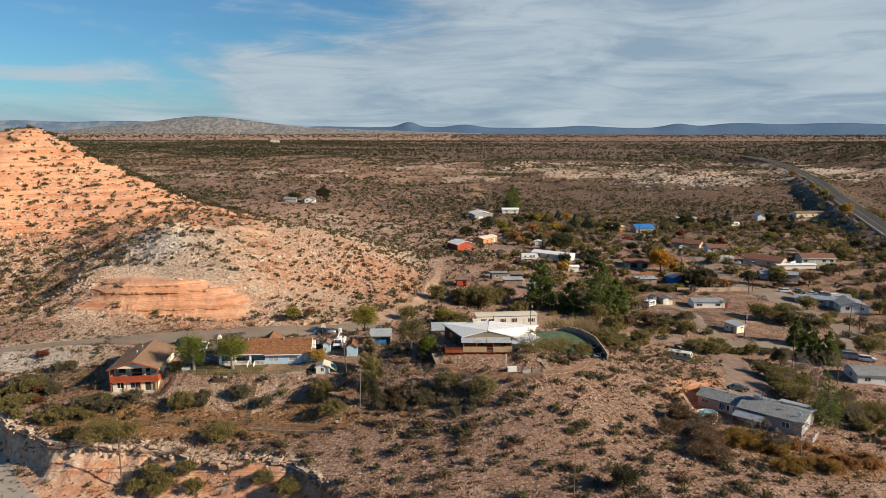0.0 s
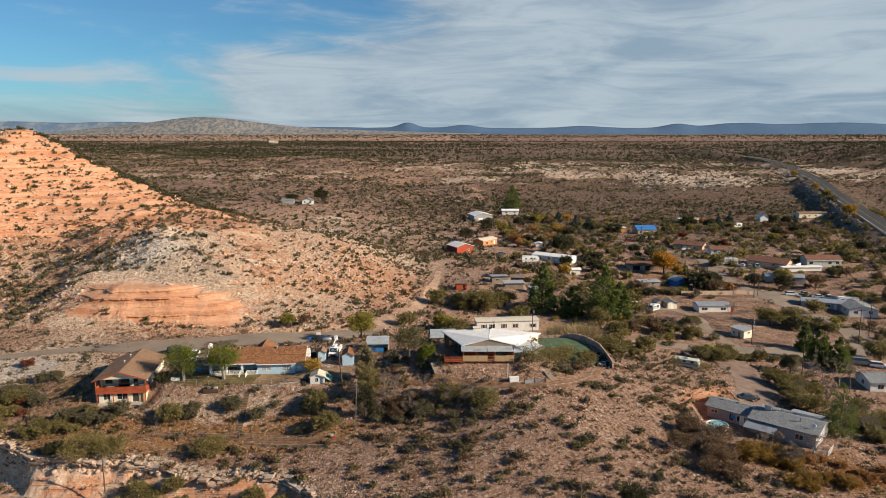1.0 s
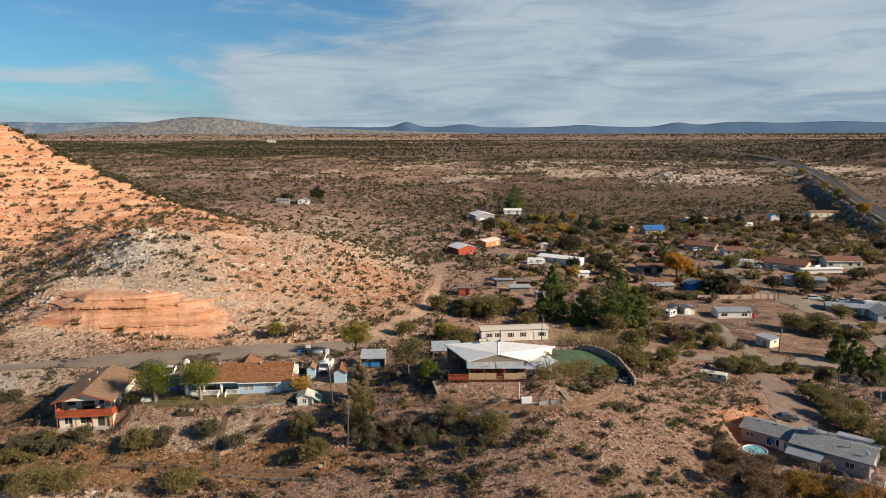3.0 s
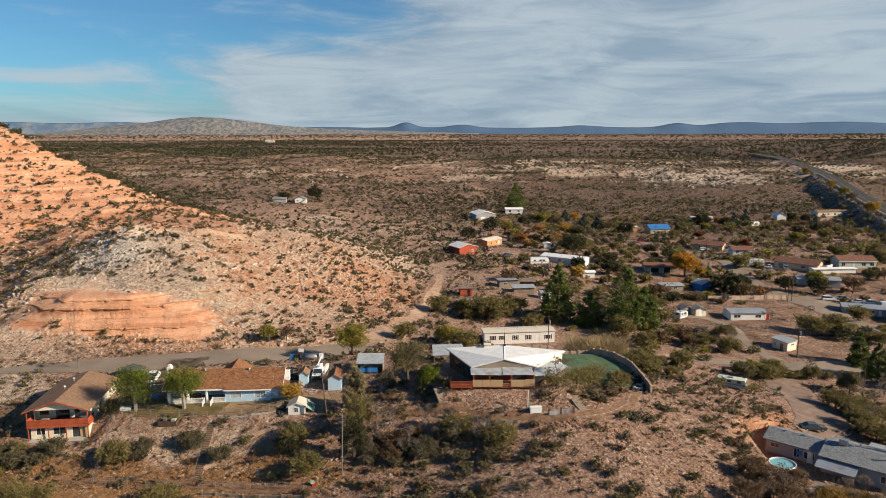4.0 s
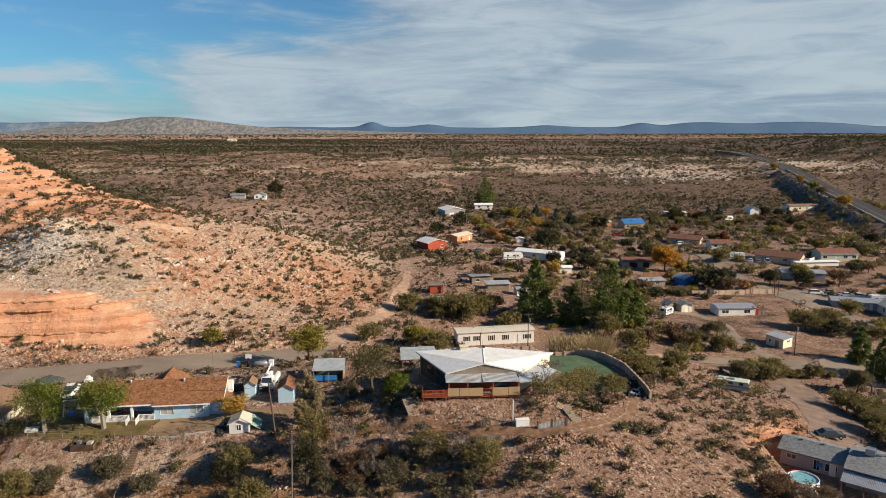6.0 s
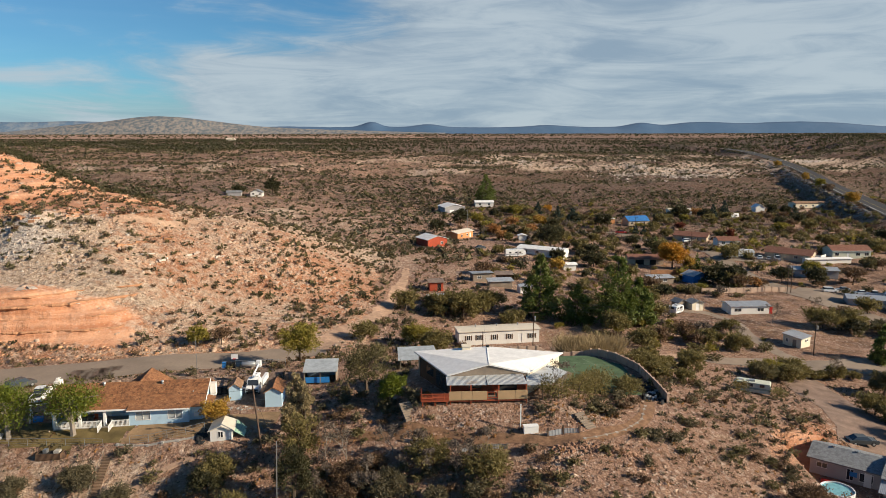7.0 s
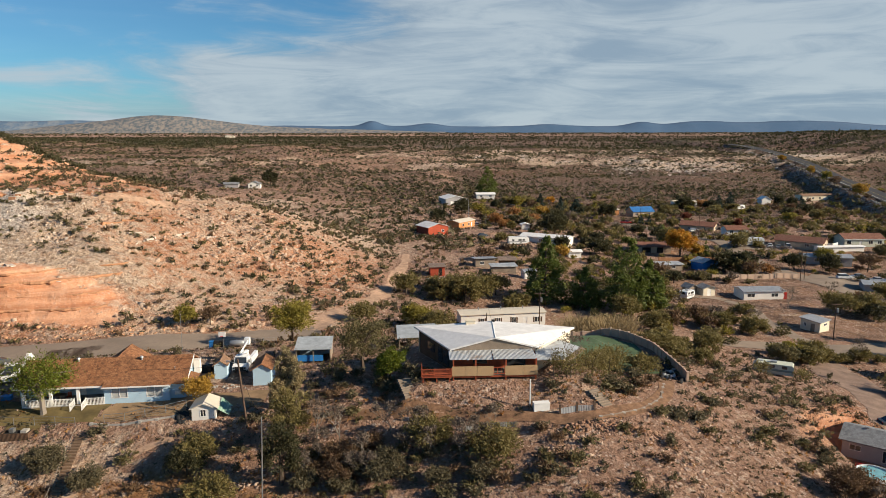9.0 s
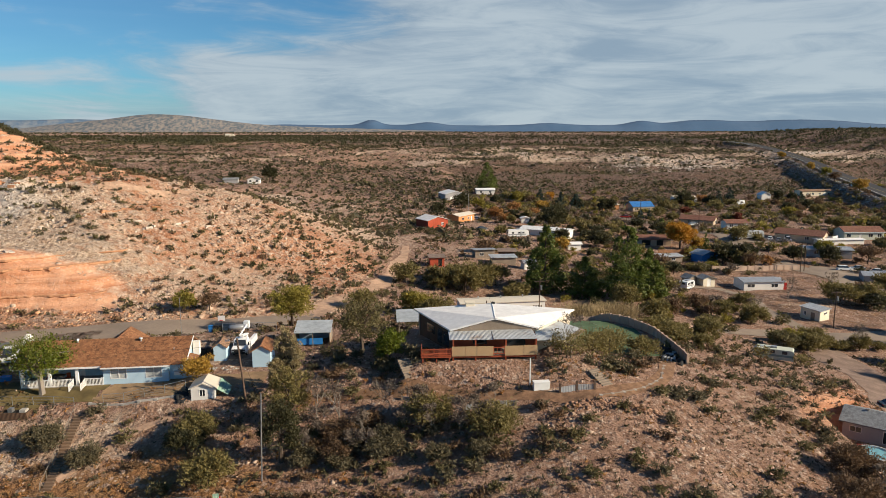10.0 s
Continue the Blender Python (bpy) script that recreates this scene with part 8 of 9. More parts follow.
patch("drive_pad", [(-30, 171), (-22, 171), (-22.5, 158), (-27, 158)], GRAVEL, 0.06, "gravel drive where the service truck stands", cell=0.7)
patch("house_pad", [(-60, 176), (-58, 158), (-53, 158), (-52, 178)], GRAVEL, 0.06, "gravel drive behind the mulberry trees", cell=0.8)
patch("low_street", [(-115, 100), (-64, 100), (-69.5, 112.5), (-77, 119), (-84, 126.0), (-92, 136), (-115, 148)], STREETC, 0.08, "pale concrete street below the bluff")
patch("tennis_court", [(22.3, 161), (22.8, 177.4), (31.8, 177.2), (36.2, 172.2), (37.0, 166), (36.8, 157), (30, 158.5)], COURT, 0.06, "faded green sport court on the knoll", "court", 0.5)
for a, b in (((24.5, 174.5), (34.5, 171.0)), ((30.0, 176.0), (34.0, 165.5)), ((24.2, 168.8), (33.8, 166.0)), ((27.4, 161.8), (27.0, 175.0))):
    ribbon("court_line", [a, b], 0.10, FADEDLINE, 0.10, "white court line", "court marking", 2)


# ---------------------------------------------------------------- walls, fences, stairs
def between(points, gap):
    """Evenly spaced places along a line of points."""
    pts = np.array(points, float)
    run = np.r_[0, np.cumsum(np.hypot(*np.diff(pts, axis=0).T))]
    n = max(1, int(round(run[-1] / gap)))
    s = np.linspace(0, run[-1], n + 1)
    return np.stack([np.interp(s, run, pts[:, 0]), np.interp(s, run, pts[:, 1])], 1)


def panel_fence(name, points, gap, tall, thick, mat, label, post=None, post_extra=0.12, category="fence", sink=0.5):
    """A fence of panels between posts, stepping with the ground; each panel and post a part."""
    places = between(points, gap)
    x0, y0 = places[0]
    root = thing(name, x0, y0, None, 0, label, category)
    base = root.matrix_world.translation.copy()
    for (ax, ay), (bx, by) in zip(places, places[1:]):
        az, bz = height(ax, ay), height(bx, by)
        d = Vector((bx - ax, by - ay, 0)).normalized()
        s = Vector((-d.y, d.x, 0)) * thick / 2
        a, b = Vector((ax, ay, 0)) + d * 0.06 - Vector((base.x, base.y, 0)), Vector((bx, by, 0)) - d * 0.06 - Vector((base.x, base.y, 0))
        za, zb = az - base.z, bz - base.z
        bag = Bag().add([(*(a - s).xy, za - sink), (*(b - s).xy, zb - sink), (*(b + s).xy, zb - sink), (*(a + s).xy, za - sink),
                         (*(a - s).xy, za + tall), (*(b - s).xy, zb + tall), (*(b + s).xy, zb + tall), (*(a + s).xy, za + tall)],
                        [(0, 3, 2, 1), (4, 5, 6, 7), (0, 1, 5, 4), (1, 2, 6, 5), (2, 3, 7, 6), (3, 0, 4, 7)])
        part("panel", bag, mat, root)
    for ax, ay in places:
        z = height(ax, ay) - base.z
        w = thick * 0.8 + 0.06
        part("post", Bag().box(ax - base.x - w, ay - base.y - w, z - sink, ax - base.x + w, ay - base.y + w, z + tall + post_extra), post or mat, root)
    return root


def wire_fence(name, points, gap, tall, label):
    """Thin steel posts with rails and wires between."""
    places = between(points, gap)
    root = thing(name, places[0][0], places[0][1], None, 0, label, "fence")
    o = root.matrix_world.translation.copy()
    tops = []
    for ax, ay in places:
        z = height(ax, ay)
        p = Vector((ax, ay, z)) - o
        part("post", Bag().tube([(p.x, p.y, p.z - 0.3), (p.x, p.y, p.z + tall)], [0.04, 0.035], 5), STEEL, root)
        tops.append(p)
    for k, lvl in enumerate((1.0, 0.66, 0.33, 0.06)):
        part("rail" if k == 0 else "wire", Bag().tube([(p.x, p.y, p.z + tall * lvl) for p in tops], [0.03 if k == 0 else 0.012] * len(tops), 4), STEEL, root)
    return root


court_wall = panel_fence("court_wall", [(6, 178.2), (22.5, 179), (31.8, 178.6), (36.0, 174.5), (38.2, 168.5), (38.3, 161), (38.2, 154.6)], 1.7, 1.35, 0.16, BLOCK, "pinkish block wall round the green court", BLOCK, 0.1, "wall", 1.5)
panel_fence("board_fence", [(85.6, 295), (97, 297), (108.3, 299)], 2.4, 1.9, 0.05, FENCEWOOD, "rusty red board fence in the village")
panel_fence("yard_wall", [(93, 268.5), (104, 270.5), (116, 272), (123, 272.8)], 2.6, 1.6, 0.15, BLOCK, "tan block wall beside the street", category="wall")
panel_fence("board_fence", [(72, 268), (84, 270), (93, 268.8)], 2.4, 1.7, 0.05, BROWNWOOD, "weathered brown board fence")
panel_fence("board_fence", [(156, 322), (163, 318), (166, 321)], 2.4, 1.8, 0.05, WHITE, "white board fence beside the green house")
panel_fence("deck_screen", [(16.6, 139.2), (18.6, 139.6), (20.8, 139.6)], 2.0, 0.7, 0.06, GREYTIN, "low screen of grey tin sheets between timber posts", POLEWOOD, 0.45)
panel_fence("tin_border", [(-1.9, 141.6), (0.2, 140.8), (3.0, 139.2)], 1.6, 0.45, 0.04, GREYTIN, "bent strips of roofing tin edging the path", RAWWOOD, 0.1)
panel_fence("tin_border", [(5.4, 138.5), (7.6, 138.6), (11.2, 138.0)], 1.9, 0.6, 0.04, GREYTIN, "corrugated tin sheets edging the path", RAWWOOD, 0.1)
panel_fence("plank_border", [(-37.5, 128.6), (-31.6, 127.8), (-28.8, 127.3)], 2.2, 0.45, 0.07, RAWWOOD, "low weathered plank wall along the terrace", RAWWOOD, 0.08)
panel_fence("plank_border", [(-28.4, 127.2), (-21.3, 126.0)], 3.6, 0.5, 0.08, RAWWOOD, "long weathered plank wall along the terrace", RAWWOOD, 0.08)
panel_fence("path_kerb", [(21.2, 138.3), (26.9, 141.2), (31.0, 145.5), (33.4, 150.9)], 1.8, 0.12, 0.16, RAWWOOD, "low curved weathered kerb beside the path", CONCRETE, 0.0, "kerb")
panel_fence("yard_edge", [(-40, 145.2), (-34, 144.9), (-30, 145.3)], 2.0, 0.18, 0.15, CONCRETE, "low concrete edging before the yard", CONCRETE, 0.0, "kerb")
wire_fence("wire_fence", [(-59.1, 150), (-57.1, 140), (-55.5, 131.8)], 2.6, 1.3, "sagging grey wire fence down the slope")
wire_fence("wire_fence", [(-55.4, 131.2), (-47.2, 130.9), (-38.3, 130.3), (-22, 128.2)], 2.8, 1.2, "grey wire fence along the terrace path")
wire_fence("wire_fence", [(-57, 146), (-44.3, 145.3), (-41.8, 145)], 2.4, 1.1, "grey wire fence at the edge of the lawn")
wire_fence("wire_fence", [(-38.5, 145.4), (-31.7, 145.7), (-29, 147)], 2.4, 1.1, "grey wire fence before the yard")
wire_fence("wire_fence", [(-31, 172.6), (-22.5, 173)], 2.4, 1.4, "steel gate and fence beside the street")


def hillside_stairs():
    """Timber steps down the slope with two handrails."""
    a, b = Vector((-40.6, 143.6, -1.9)), Vector((-39.4, 132.6, -5.9))
    root = thing("hillside_stairs", a.x, a.y, a.z, 0, "weathered timber stairs down the slope with a pale rail", "stairs")
    n = 24
    for k in range(n):
        p = (b - a) * ((k + 0.5) / n)
        z = max(p.z, height(a.x + p.x, a.y + p.y) - a.z + 0.16)
        part("step", Bag().box(p.x - 0.5, p.y - 0.16, z - 0.25, p.x + 0.5, p.y + 0.2, z), OLDPLANK, root)
    for s in (-0.6,):
        tops = []
        for k in range(7):
            p = (b - a) * (k / 6)
            z = max(p.z, height(a.x + p.x, a.y + p.y) - a.z + 0.05)
            part("rail_post", Bag().tube([(p.x + s, p.y, z - 0.4), (p.x + s, p.y, z + 0.85)], [0.04, 0.04], 5), RAWWOOD, root)
            tops.append((p.x + s, p.y, z + 0.83))
        part("handrail", Bag().tube(tops, [0.035] * 7, 5), PALEBARK, root)
    return root


hillside_stairs()


def small_steps(x, y, turn, n, wide, rise, label):
    root = thing("garden_steps", x, y, None, turn, label, "steps")
    for k in range(n):
        part("step", Bag().box(-wide / 2, k * 0.36, k * rise - 0.25, wide / 2, k * 0.36 + 0.34, k * rise + 0.1), RAWWOOD, root)


small_steps(-0.8, 143.9, 20, 8, 1.6, 0.18, "weathered timber steps up to the deck")
small_steps(22.8, 141.0, 25, 8, 1.5, 0.15, "log steps up the knoll")


# ---------------------------------------------------------------- poles and wires
def utility_pole(x, y, tall, label, arms=1, mat=POLEWOOD, lean=(0, 0), can=False, lamp=False, thick=0.14, turn=0, z=None):
    root = thing("utility_pole", x, y, z, turn, label, "utility pole")
    part("pole", Bag().tube([(0, 0, -1.0), (lean[0], lean[1], tall)], [thick, thick * 0.7], 8), mat, root)
    for k in range(arms):
        zc = tall - 0.35 - 0.9 * k
        lx, ly = lean[0] * zc / tall, lean[1] * zc / tall
        arm = part("crossarm", Bag().box(lx - 1.15, ly - 0.07, zc - 0.07, lx + 1.15, ly + 0.07, zc + 0.07), mat, root)
        for u in (-1.0, -0.4, 0.4, 1.0):
            part("insulator", Bag().tube([(lx + u, ly, zc + 0.07), (lx + u, ly, zc + 0.25)], [0.05, 0.04], 5), GLASS, arm)
    if can:
        part("transformer", Bag().tube([(lean[0] + 0.3, -0.15, tall - 2.1), (lean[0] + 0.3, -0.15, tall - 1.2)], [0.22, 0.22], 9), STEEL, root, "grey transformer can")
    if lamp:
        part("lamp_arm", Bag().tube([(lean[0], lean[1], tall - 0.6), (lean[0] - 0.9, lean[1] - 0.3, tall - 0.2)], [0.035, 0.03], 5), STEEL, root)
        part("lamp_head", Bag().box(lean[0] - 1.3, lean[1] - 0.45, tall - 0.27, lean[0] - 0.8, lean[1] - 0.2, tall - 0.1), STEEL, root)
    return root


def wire(*points, sag=0.8, label="thin dark overhead power line", thick=0.018):
    path = []
    for p, q in zip(points, points[1:]):
        p, q = Vector(p), Vector(q)
        path += [tuple(p.lerp(q, k / 14) - Vector((0, 0, 4 * sag * (k / 14) * (1 - k / 14)))) for k in range(14)]
    path.append(tuple(points[-1]))
    o = Vector(points[0])
    ob = part("power_line", Bag().tube([tuple(Vector(p) - o) for p in path], [thick] * len(path), 4), BLACK)
    ob.location = o
    return tagged(ob, label, "power line")


utility_pole(-20.6, 143.3, 8.6, "leaning dark wooden pole with a small lamp", 0, lean=(-0.9, 0.3), lamp=True)
utility_pole(-16.6, 131.2, 9.6, "thin pale steel pole on the slope", 0, STEEL, (0.3, 0.3), thick=0.09)
utility_pole(26.6, 203.9, 10.2, "wooden pole with a transformer beside the mobile home", 1, can=True)
utility_pole(15.0, 200.6, 6.4, "short wooden service pole", 0)
utility_pole(93.0, 206.6, 8.4, "wooden pole with a transformer beside the street", 1, can=True)
utility_pole(121.6, 269.4, 9.6, "wooden pole at the street corner", 1)
utility_pole(124.0, 271.4, 9.2, "wooden pole at the street corner", 0)
utility_pole(129.0, 212.8, 11.0, "tall wooden pole beside the junction", 1)
utility_pole(137.8, 221.9, 11.0, "tall wooden pole beside the side street", 1)
utility_pole(95.3, 181.4, 8.5, "wooden pole under the trees", 0)
utility_pole(-58.5, 117.6, 10.6, "wooden pole with crossarm and transformer below the bluff", 1, can=True, z=-13.4)
utility_pole(20.7, 101.5, 7.6, "thin rusty pole on the near slope", 0, OLDTIN, thick=0.09)
utility_pole(122.8, 349.4, 10.0, "tall wooden pole in the village", 1)
utility_pole(112.8, 394.5, 9.0, "wooden pole in the village", 1)
utility_pole(29.4, 406.0, 9.5, "street lamp pole in the village", 0, STEEL, lamp=True, thick=0.1)
utility_pole(-0.7, 405.0, 10.0, "wooden pole on the open ground", 1)
utility_pole(9.9, 482.7, 13.0, "tall wooden pole on the open ground", 1)
utility_pole(230.0, 520.0, 14.0, "tall wooden pole below the highway", 1)
utility_pole(205.0, 505.0, 12.0, "wooden pole below the highway", 1)
utility_pole(-37.2, 171.5, 6.0, "thin steel pole behind the blue house", 0, STEEL, thick=0.05)
for k, dz in enumerate((0.0, -0.9, -1.9)):
    wire((26.6, 203.9, 4.6 + dz), (93.0, 206.6, -3.6 + dz), (129.0, 212.8, -2.6 + dz), (190, 215, -3 + dz), sag=1.3)
wire((26.6, 203.9, 4.3), (15.0, 200.6, 0.7), (10.9, 158.0, 7.3), sag=0.5)
wire((26.6, 203.9, 4.6), (-20, 240, 10), (-60, 330, 14), sag=1.5)
for dz in (0.0, -1.0, -2.3):
    wire((20.7, 101.5, 2.2 + dz), (75, 100, -1.2 + dz), (140, 96, -4.0 + dz), sag=0.7)
for dz in (0.0, -0.7):
    wire((-58.5, 117.6, -9.0 + dz), (-120, 121, -8.0 + dz), sag=0.6)
    wire((-58.5, 117.6, -9.0 + dz), (20.7, 101.5, 2.0 + dz), sag=1.8)
wire((-20.6 - 0.9, 143.6, 7.0), (-38, 152.0, 3.6), sag=0.4)
wire((-20.6 - 0.9, 143.6, 7.0), (-16.4, 131.4, 4.7), sag=0.4)
wire((121.6, 269.4, -2.8), (122.8, 349.4, -0.6), (112.8, 394.5, -1.6), sag=1.2)
wire((121.6, 269.4, -2.8), (137.8, 221.9, -2.7), (129.0, 212.8, -2.7), sag=0.8)
wire((121.6, 269.4, -2.8), (60, 282, 0.0), (20, 300, 1.5), sag=1.2)


# ---------------------------------------------------------------- vehicles
def prism(bag, profile, half_low, half_high=None, tuck=None):
    """A side profile (length, height) swept across: half width may narrow with height."""
    hi = half_low if half_high is None else half_high
    zs = [z for _, z in profile]
    z0, z1 = min(zs), max(zs)
    wid = [half_low + (hi - half_low) * (z - z0) / max(1e-6, z1 - z0) for z in zs]
    n = len(profile)
    bag.add([(x, -w, z) for (x, z), w in zip(profile, wid)] + [(x, w, z) for (x, z), w in zip(profile, wid)],
            [tuple(range(n)), tuple(range(2 * n - 1, n - 1, -1))] + [(i, i + n, (i + 1) % n + n, (i + 1) % n) for i in range(n)])
    return bag


def wheels(root, xs, half, r=0.33):
    for x in xs:
        for s in (-1, 1):
            w = part("wheel", Bag().tube([(x, s * (half - 0.2), r), (x, s * half, r)], [r, r], 12), BLACK, root)
            part("rim", Bag().tube([(x, s * half, r), (x, s * (half + 0.02), r)], [r * 0.6, r * 0.5], 10), STEEL, w)


CARS = {
    "sedan": ([(-2.2, 0.35), (2.2, 0.35), (2.25, 0.7), (1.9, 0.88), (1.0, 0.96), (-1.5, 0.98), (-2.2, 0.92)], [(-1.75, 0.94), (1.15, 0.94), (0.45, 1.42), (-1.0, 1.44)], (-1.35, 1.4)),
    "suv": ([(-2.3, 0.42), (2.3, 0.42), (2.35, 0.85), (2.0, 1.05), (1.1, 1.1), (-2.3, 1.12)], [(-2.2, 1.08), (1.2, 1.08), (0.6, 1.7), (-2.0, 1.74)], (-1.45, 1.45)),
    "pickup": ([(-2.7, 0.5), (2.7, 0.5), (2.75, 0.95), (2.4, 1.15), (1.4, 1.2), (-2.7, 1.2)], [(-0.7, 1.18), (1.5, 1.18), (0.85, 1.85), (-0.5, 1.88)], (-1.8, 1.75)),
    "van": ([(-2.5, 0.4), (2.5, 0.4), (2.55, 0.9), (2.2, 1.2), (1.7, 1.3), (-2.5, 1.35)], [(-2.45, 1.3), (1.8, 1.28), (1.1, 2.05), (-2.3, 2.08)], (-1.6, 1.6)),
}


def vehicle(kind, x, y, turn, paint, label, name="parked_car"):
    root = thing(name, x, y, height(x, y) + 0.1, turn, label, "car")
    low, top, axles = CARS[kind]
    part("body", prism(Bag(), low, 0.88, 0.84), paint, root)
    part("glass", prism(Bag(), top, 0.80, 0.62), GLASS, root, "dark car windows")
    roof = [(a, z) for a, z in top if z > 1.3 * min(q for _, q in top) or z == max(q for _, q in top)]
    x0, x1 = min(a for a, _ in top[2:]), max(a for a, _ in top[2:])
    z = max(q for _, q in top)
    part("roof", Bag().slab([(x0 - 0.03, -0.64, z + 0.03), (x1 + 0.03, -0.64, z + 0.01), (x1 + 0.03, 0.64, z + 0.01), (x0 - 0.03, 0.64, z + 0.03)], 0.05), paint, root)
    if kind == "pickup":
        part("bed", Bag().box(-2.6, -0.7, 0.9, -0.8, 0.7, 1.215), BLACK, root)
    fx, bx = max(a for a, _ in low), min(a for a, _ in low)
    for s in (-0.62, 0.62):
        part("headlight", Bag().box(fx - 0.12, s - 0.16, 0.68, fx + 0.03, s + 0.16, 0.82), GLASS, root)
        part("tail_light", Bag().box(bx - 0.02, s - 0.12, 0.75, bx + 0.08, s + 0.12, 0.9), REDCLOTH, root)
    wheels(root, axles, 0.9, 0.34)
    return root


vehicle("sedan", 68.6, 153.4, -6, CARDARK, "dark grey hatchback on the gravel drive")
vehicle("pickup", -57.3, 160.0, 100, CARWHITE, "white pickup truck behind the mulberry trees", "pickup_truck")
vehicle("suv", -64.6, 167.8, 60, CARDARK, "black car parked behind the tan-roofed house")
vehicle("suv", 137.8, 272.3, -8, CARWHITE, "white sport utility car on the asphalt apron")
vehicle("sedan", 143.8, 274.8, 170, CARSILVER, "silver sedan on the asphalt apron")
vehicle("sedan", 147.2, 270.6, 165, CARWHITE, "white sedan on the asphalt apron")
vehicle("pickup", 150.8, 268.6, 160, CARWHITE, "white pickup on the asphalt apron", "pickup_truck")
vehicle("suv", 121.5, 190.6, -20, CARWHITE, "white car beside the white bungalow")
vehicle("van", 118.0, 192.6, -20, CARSILVER, "silver van beside the white bungalow")
vehicle("sedan", 127.5, 327.0, 10, CARSILVER, "silver car in the crowded yard")
vehicle("pickup", 129.2, 324.2, 30, CARWHITE, "white pickup in the crowded yard", "pickup_truck")
vehicle("sedan", 139.4, 321.6, 60, CARWHITE, "white sedan in the crowded yard")
vehicle("sedan", 142.2, 320.2, 65, CARSILVER, "silver sedan in the crowded yard")
vehicle("pickup", 145.0, 318.8, 70, CARWHITE, "white pickup in the crowded yard", "pickup_truck")
vehicle("suv", 130.0, 371.0, 10, CARWHITE, "white car before the tan bungalow")
vehicle("pickup", 106.0, 396.0, -10, CARRED, "red pickup on the village street", "pickup_truck")
vehicle("sedan", 28.0, 329.0, 20, CARDARK, "dark car on the bare lot")
vehicle("sedan", 31.0, 380.0, 0, CARWHITE, "white car beside the orange house")
vehicle("suv", 282.5, 500.0, -10, CARDARK, "dark car beside the long house")
vehicle("suv", 288.5, 497.0, -10, CARWHITE, "white car beside the long house")
vehicle("sedan", highway_east(640) - 2, 640, 70, CARSILVER, "silver car on the highway")
vehicle("suv", highway_east(760) + 2, 760, 72, CARWHITE, "white car on the highway")


def camper(x, y, turn, long, tall, label, trim, name="travel_trailer", nose=0.5, paint=CARWHITE):
    root = thing(name, x, y, height(x, y) + 0.05, turn, label, "camper")
    L = long / 2
    part("body", prism(Bag(), [(-L, 0.45), (L - nose, 0.45), (L, 0.9), (L, tall - 0.7), (L - nose * 0.7, tall), (-L + 0.2, tall), (-L, tall - 0.3)], 1.2, 1.17), paint, root)
    part("stripe", Bag().box(-L + 0.1, -1.225, 1.0, L - nose, -1.205, 1.35), trim, root)
    part("stripe", Bag().box(-L + 0.1, 1.205, 1.0, L - nose, 1.225, 1.35), trim, root)
    for u in (-L * 0.55, 0.05 * L, L * 0.45):
        for s in (-1, 1):
            part("window", Bag().box(u - 0.4, min(s * 1.19, s * 1.23), 1.5, u + 0.4, max(s * 1.19, s * 1.23), 2.05), GLASS, root)
    part("end_window", Bag().box(-L - 0.02, -0.5, 1.5, -L + 0.02, 0.5, 2.1), GLASS, root)
    part("door", Bag().box(L * 0.12, -1.22, 0.6, L * 0.12 + 0.65, -1.2, 2.2), CARSILVER, root)
    part("roof_unit", Bag().box(-0.5, -0.4, tall, 0.5, 0.4, tall + 0.28), CARSILVER, root, "rooftop air conditioner")
    part("roof_hatch", Bag().box(L * 0.5, -0.3, tall, L * 0.5 + 0.6, 0.3, tall + 0.12), CARSILVER, root)
    wheels(root, (-0.45, 0.45), 1.15, 0.35)
    return root


camper(61.8, 174.6, 150, 6.4, 2.2, "faded white and green motor home among bushes", TRIMGREEN, "motor_home", 0.9, GREENWALL)
camper(134.2, 325.6, -8, 8.5, 3.1, "large white camper in the crowded yard", CARSILVER)
camper(40.0, 316.5, 8, 8.0, 2.9, "white motor home beside the mobile home", CARSILVER, "motor_home", 1.2)
camper(74.4, 242.6, 40, 4.2, 2.3, "small white camping trailer", CARSILVER)
camper(154.5, 263.0, -8, 7.5, 2.8, "white camper behind the bungalow", CARSILVER)
camper(199.0, 470.0, 20, 7.0, 2.8, "pale camper among dark trees", TRIMGREEN)


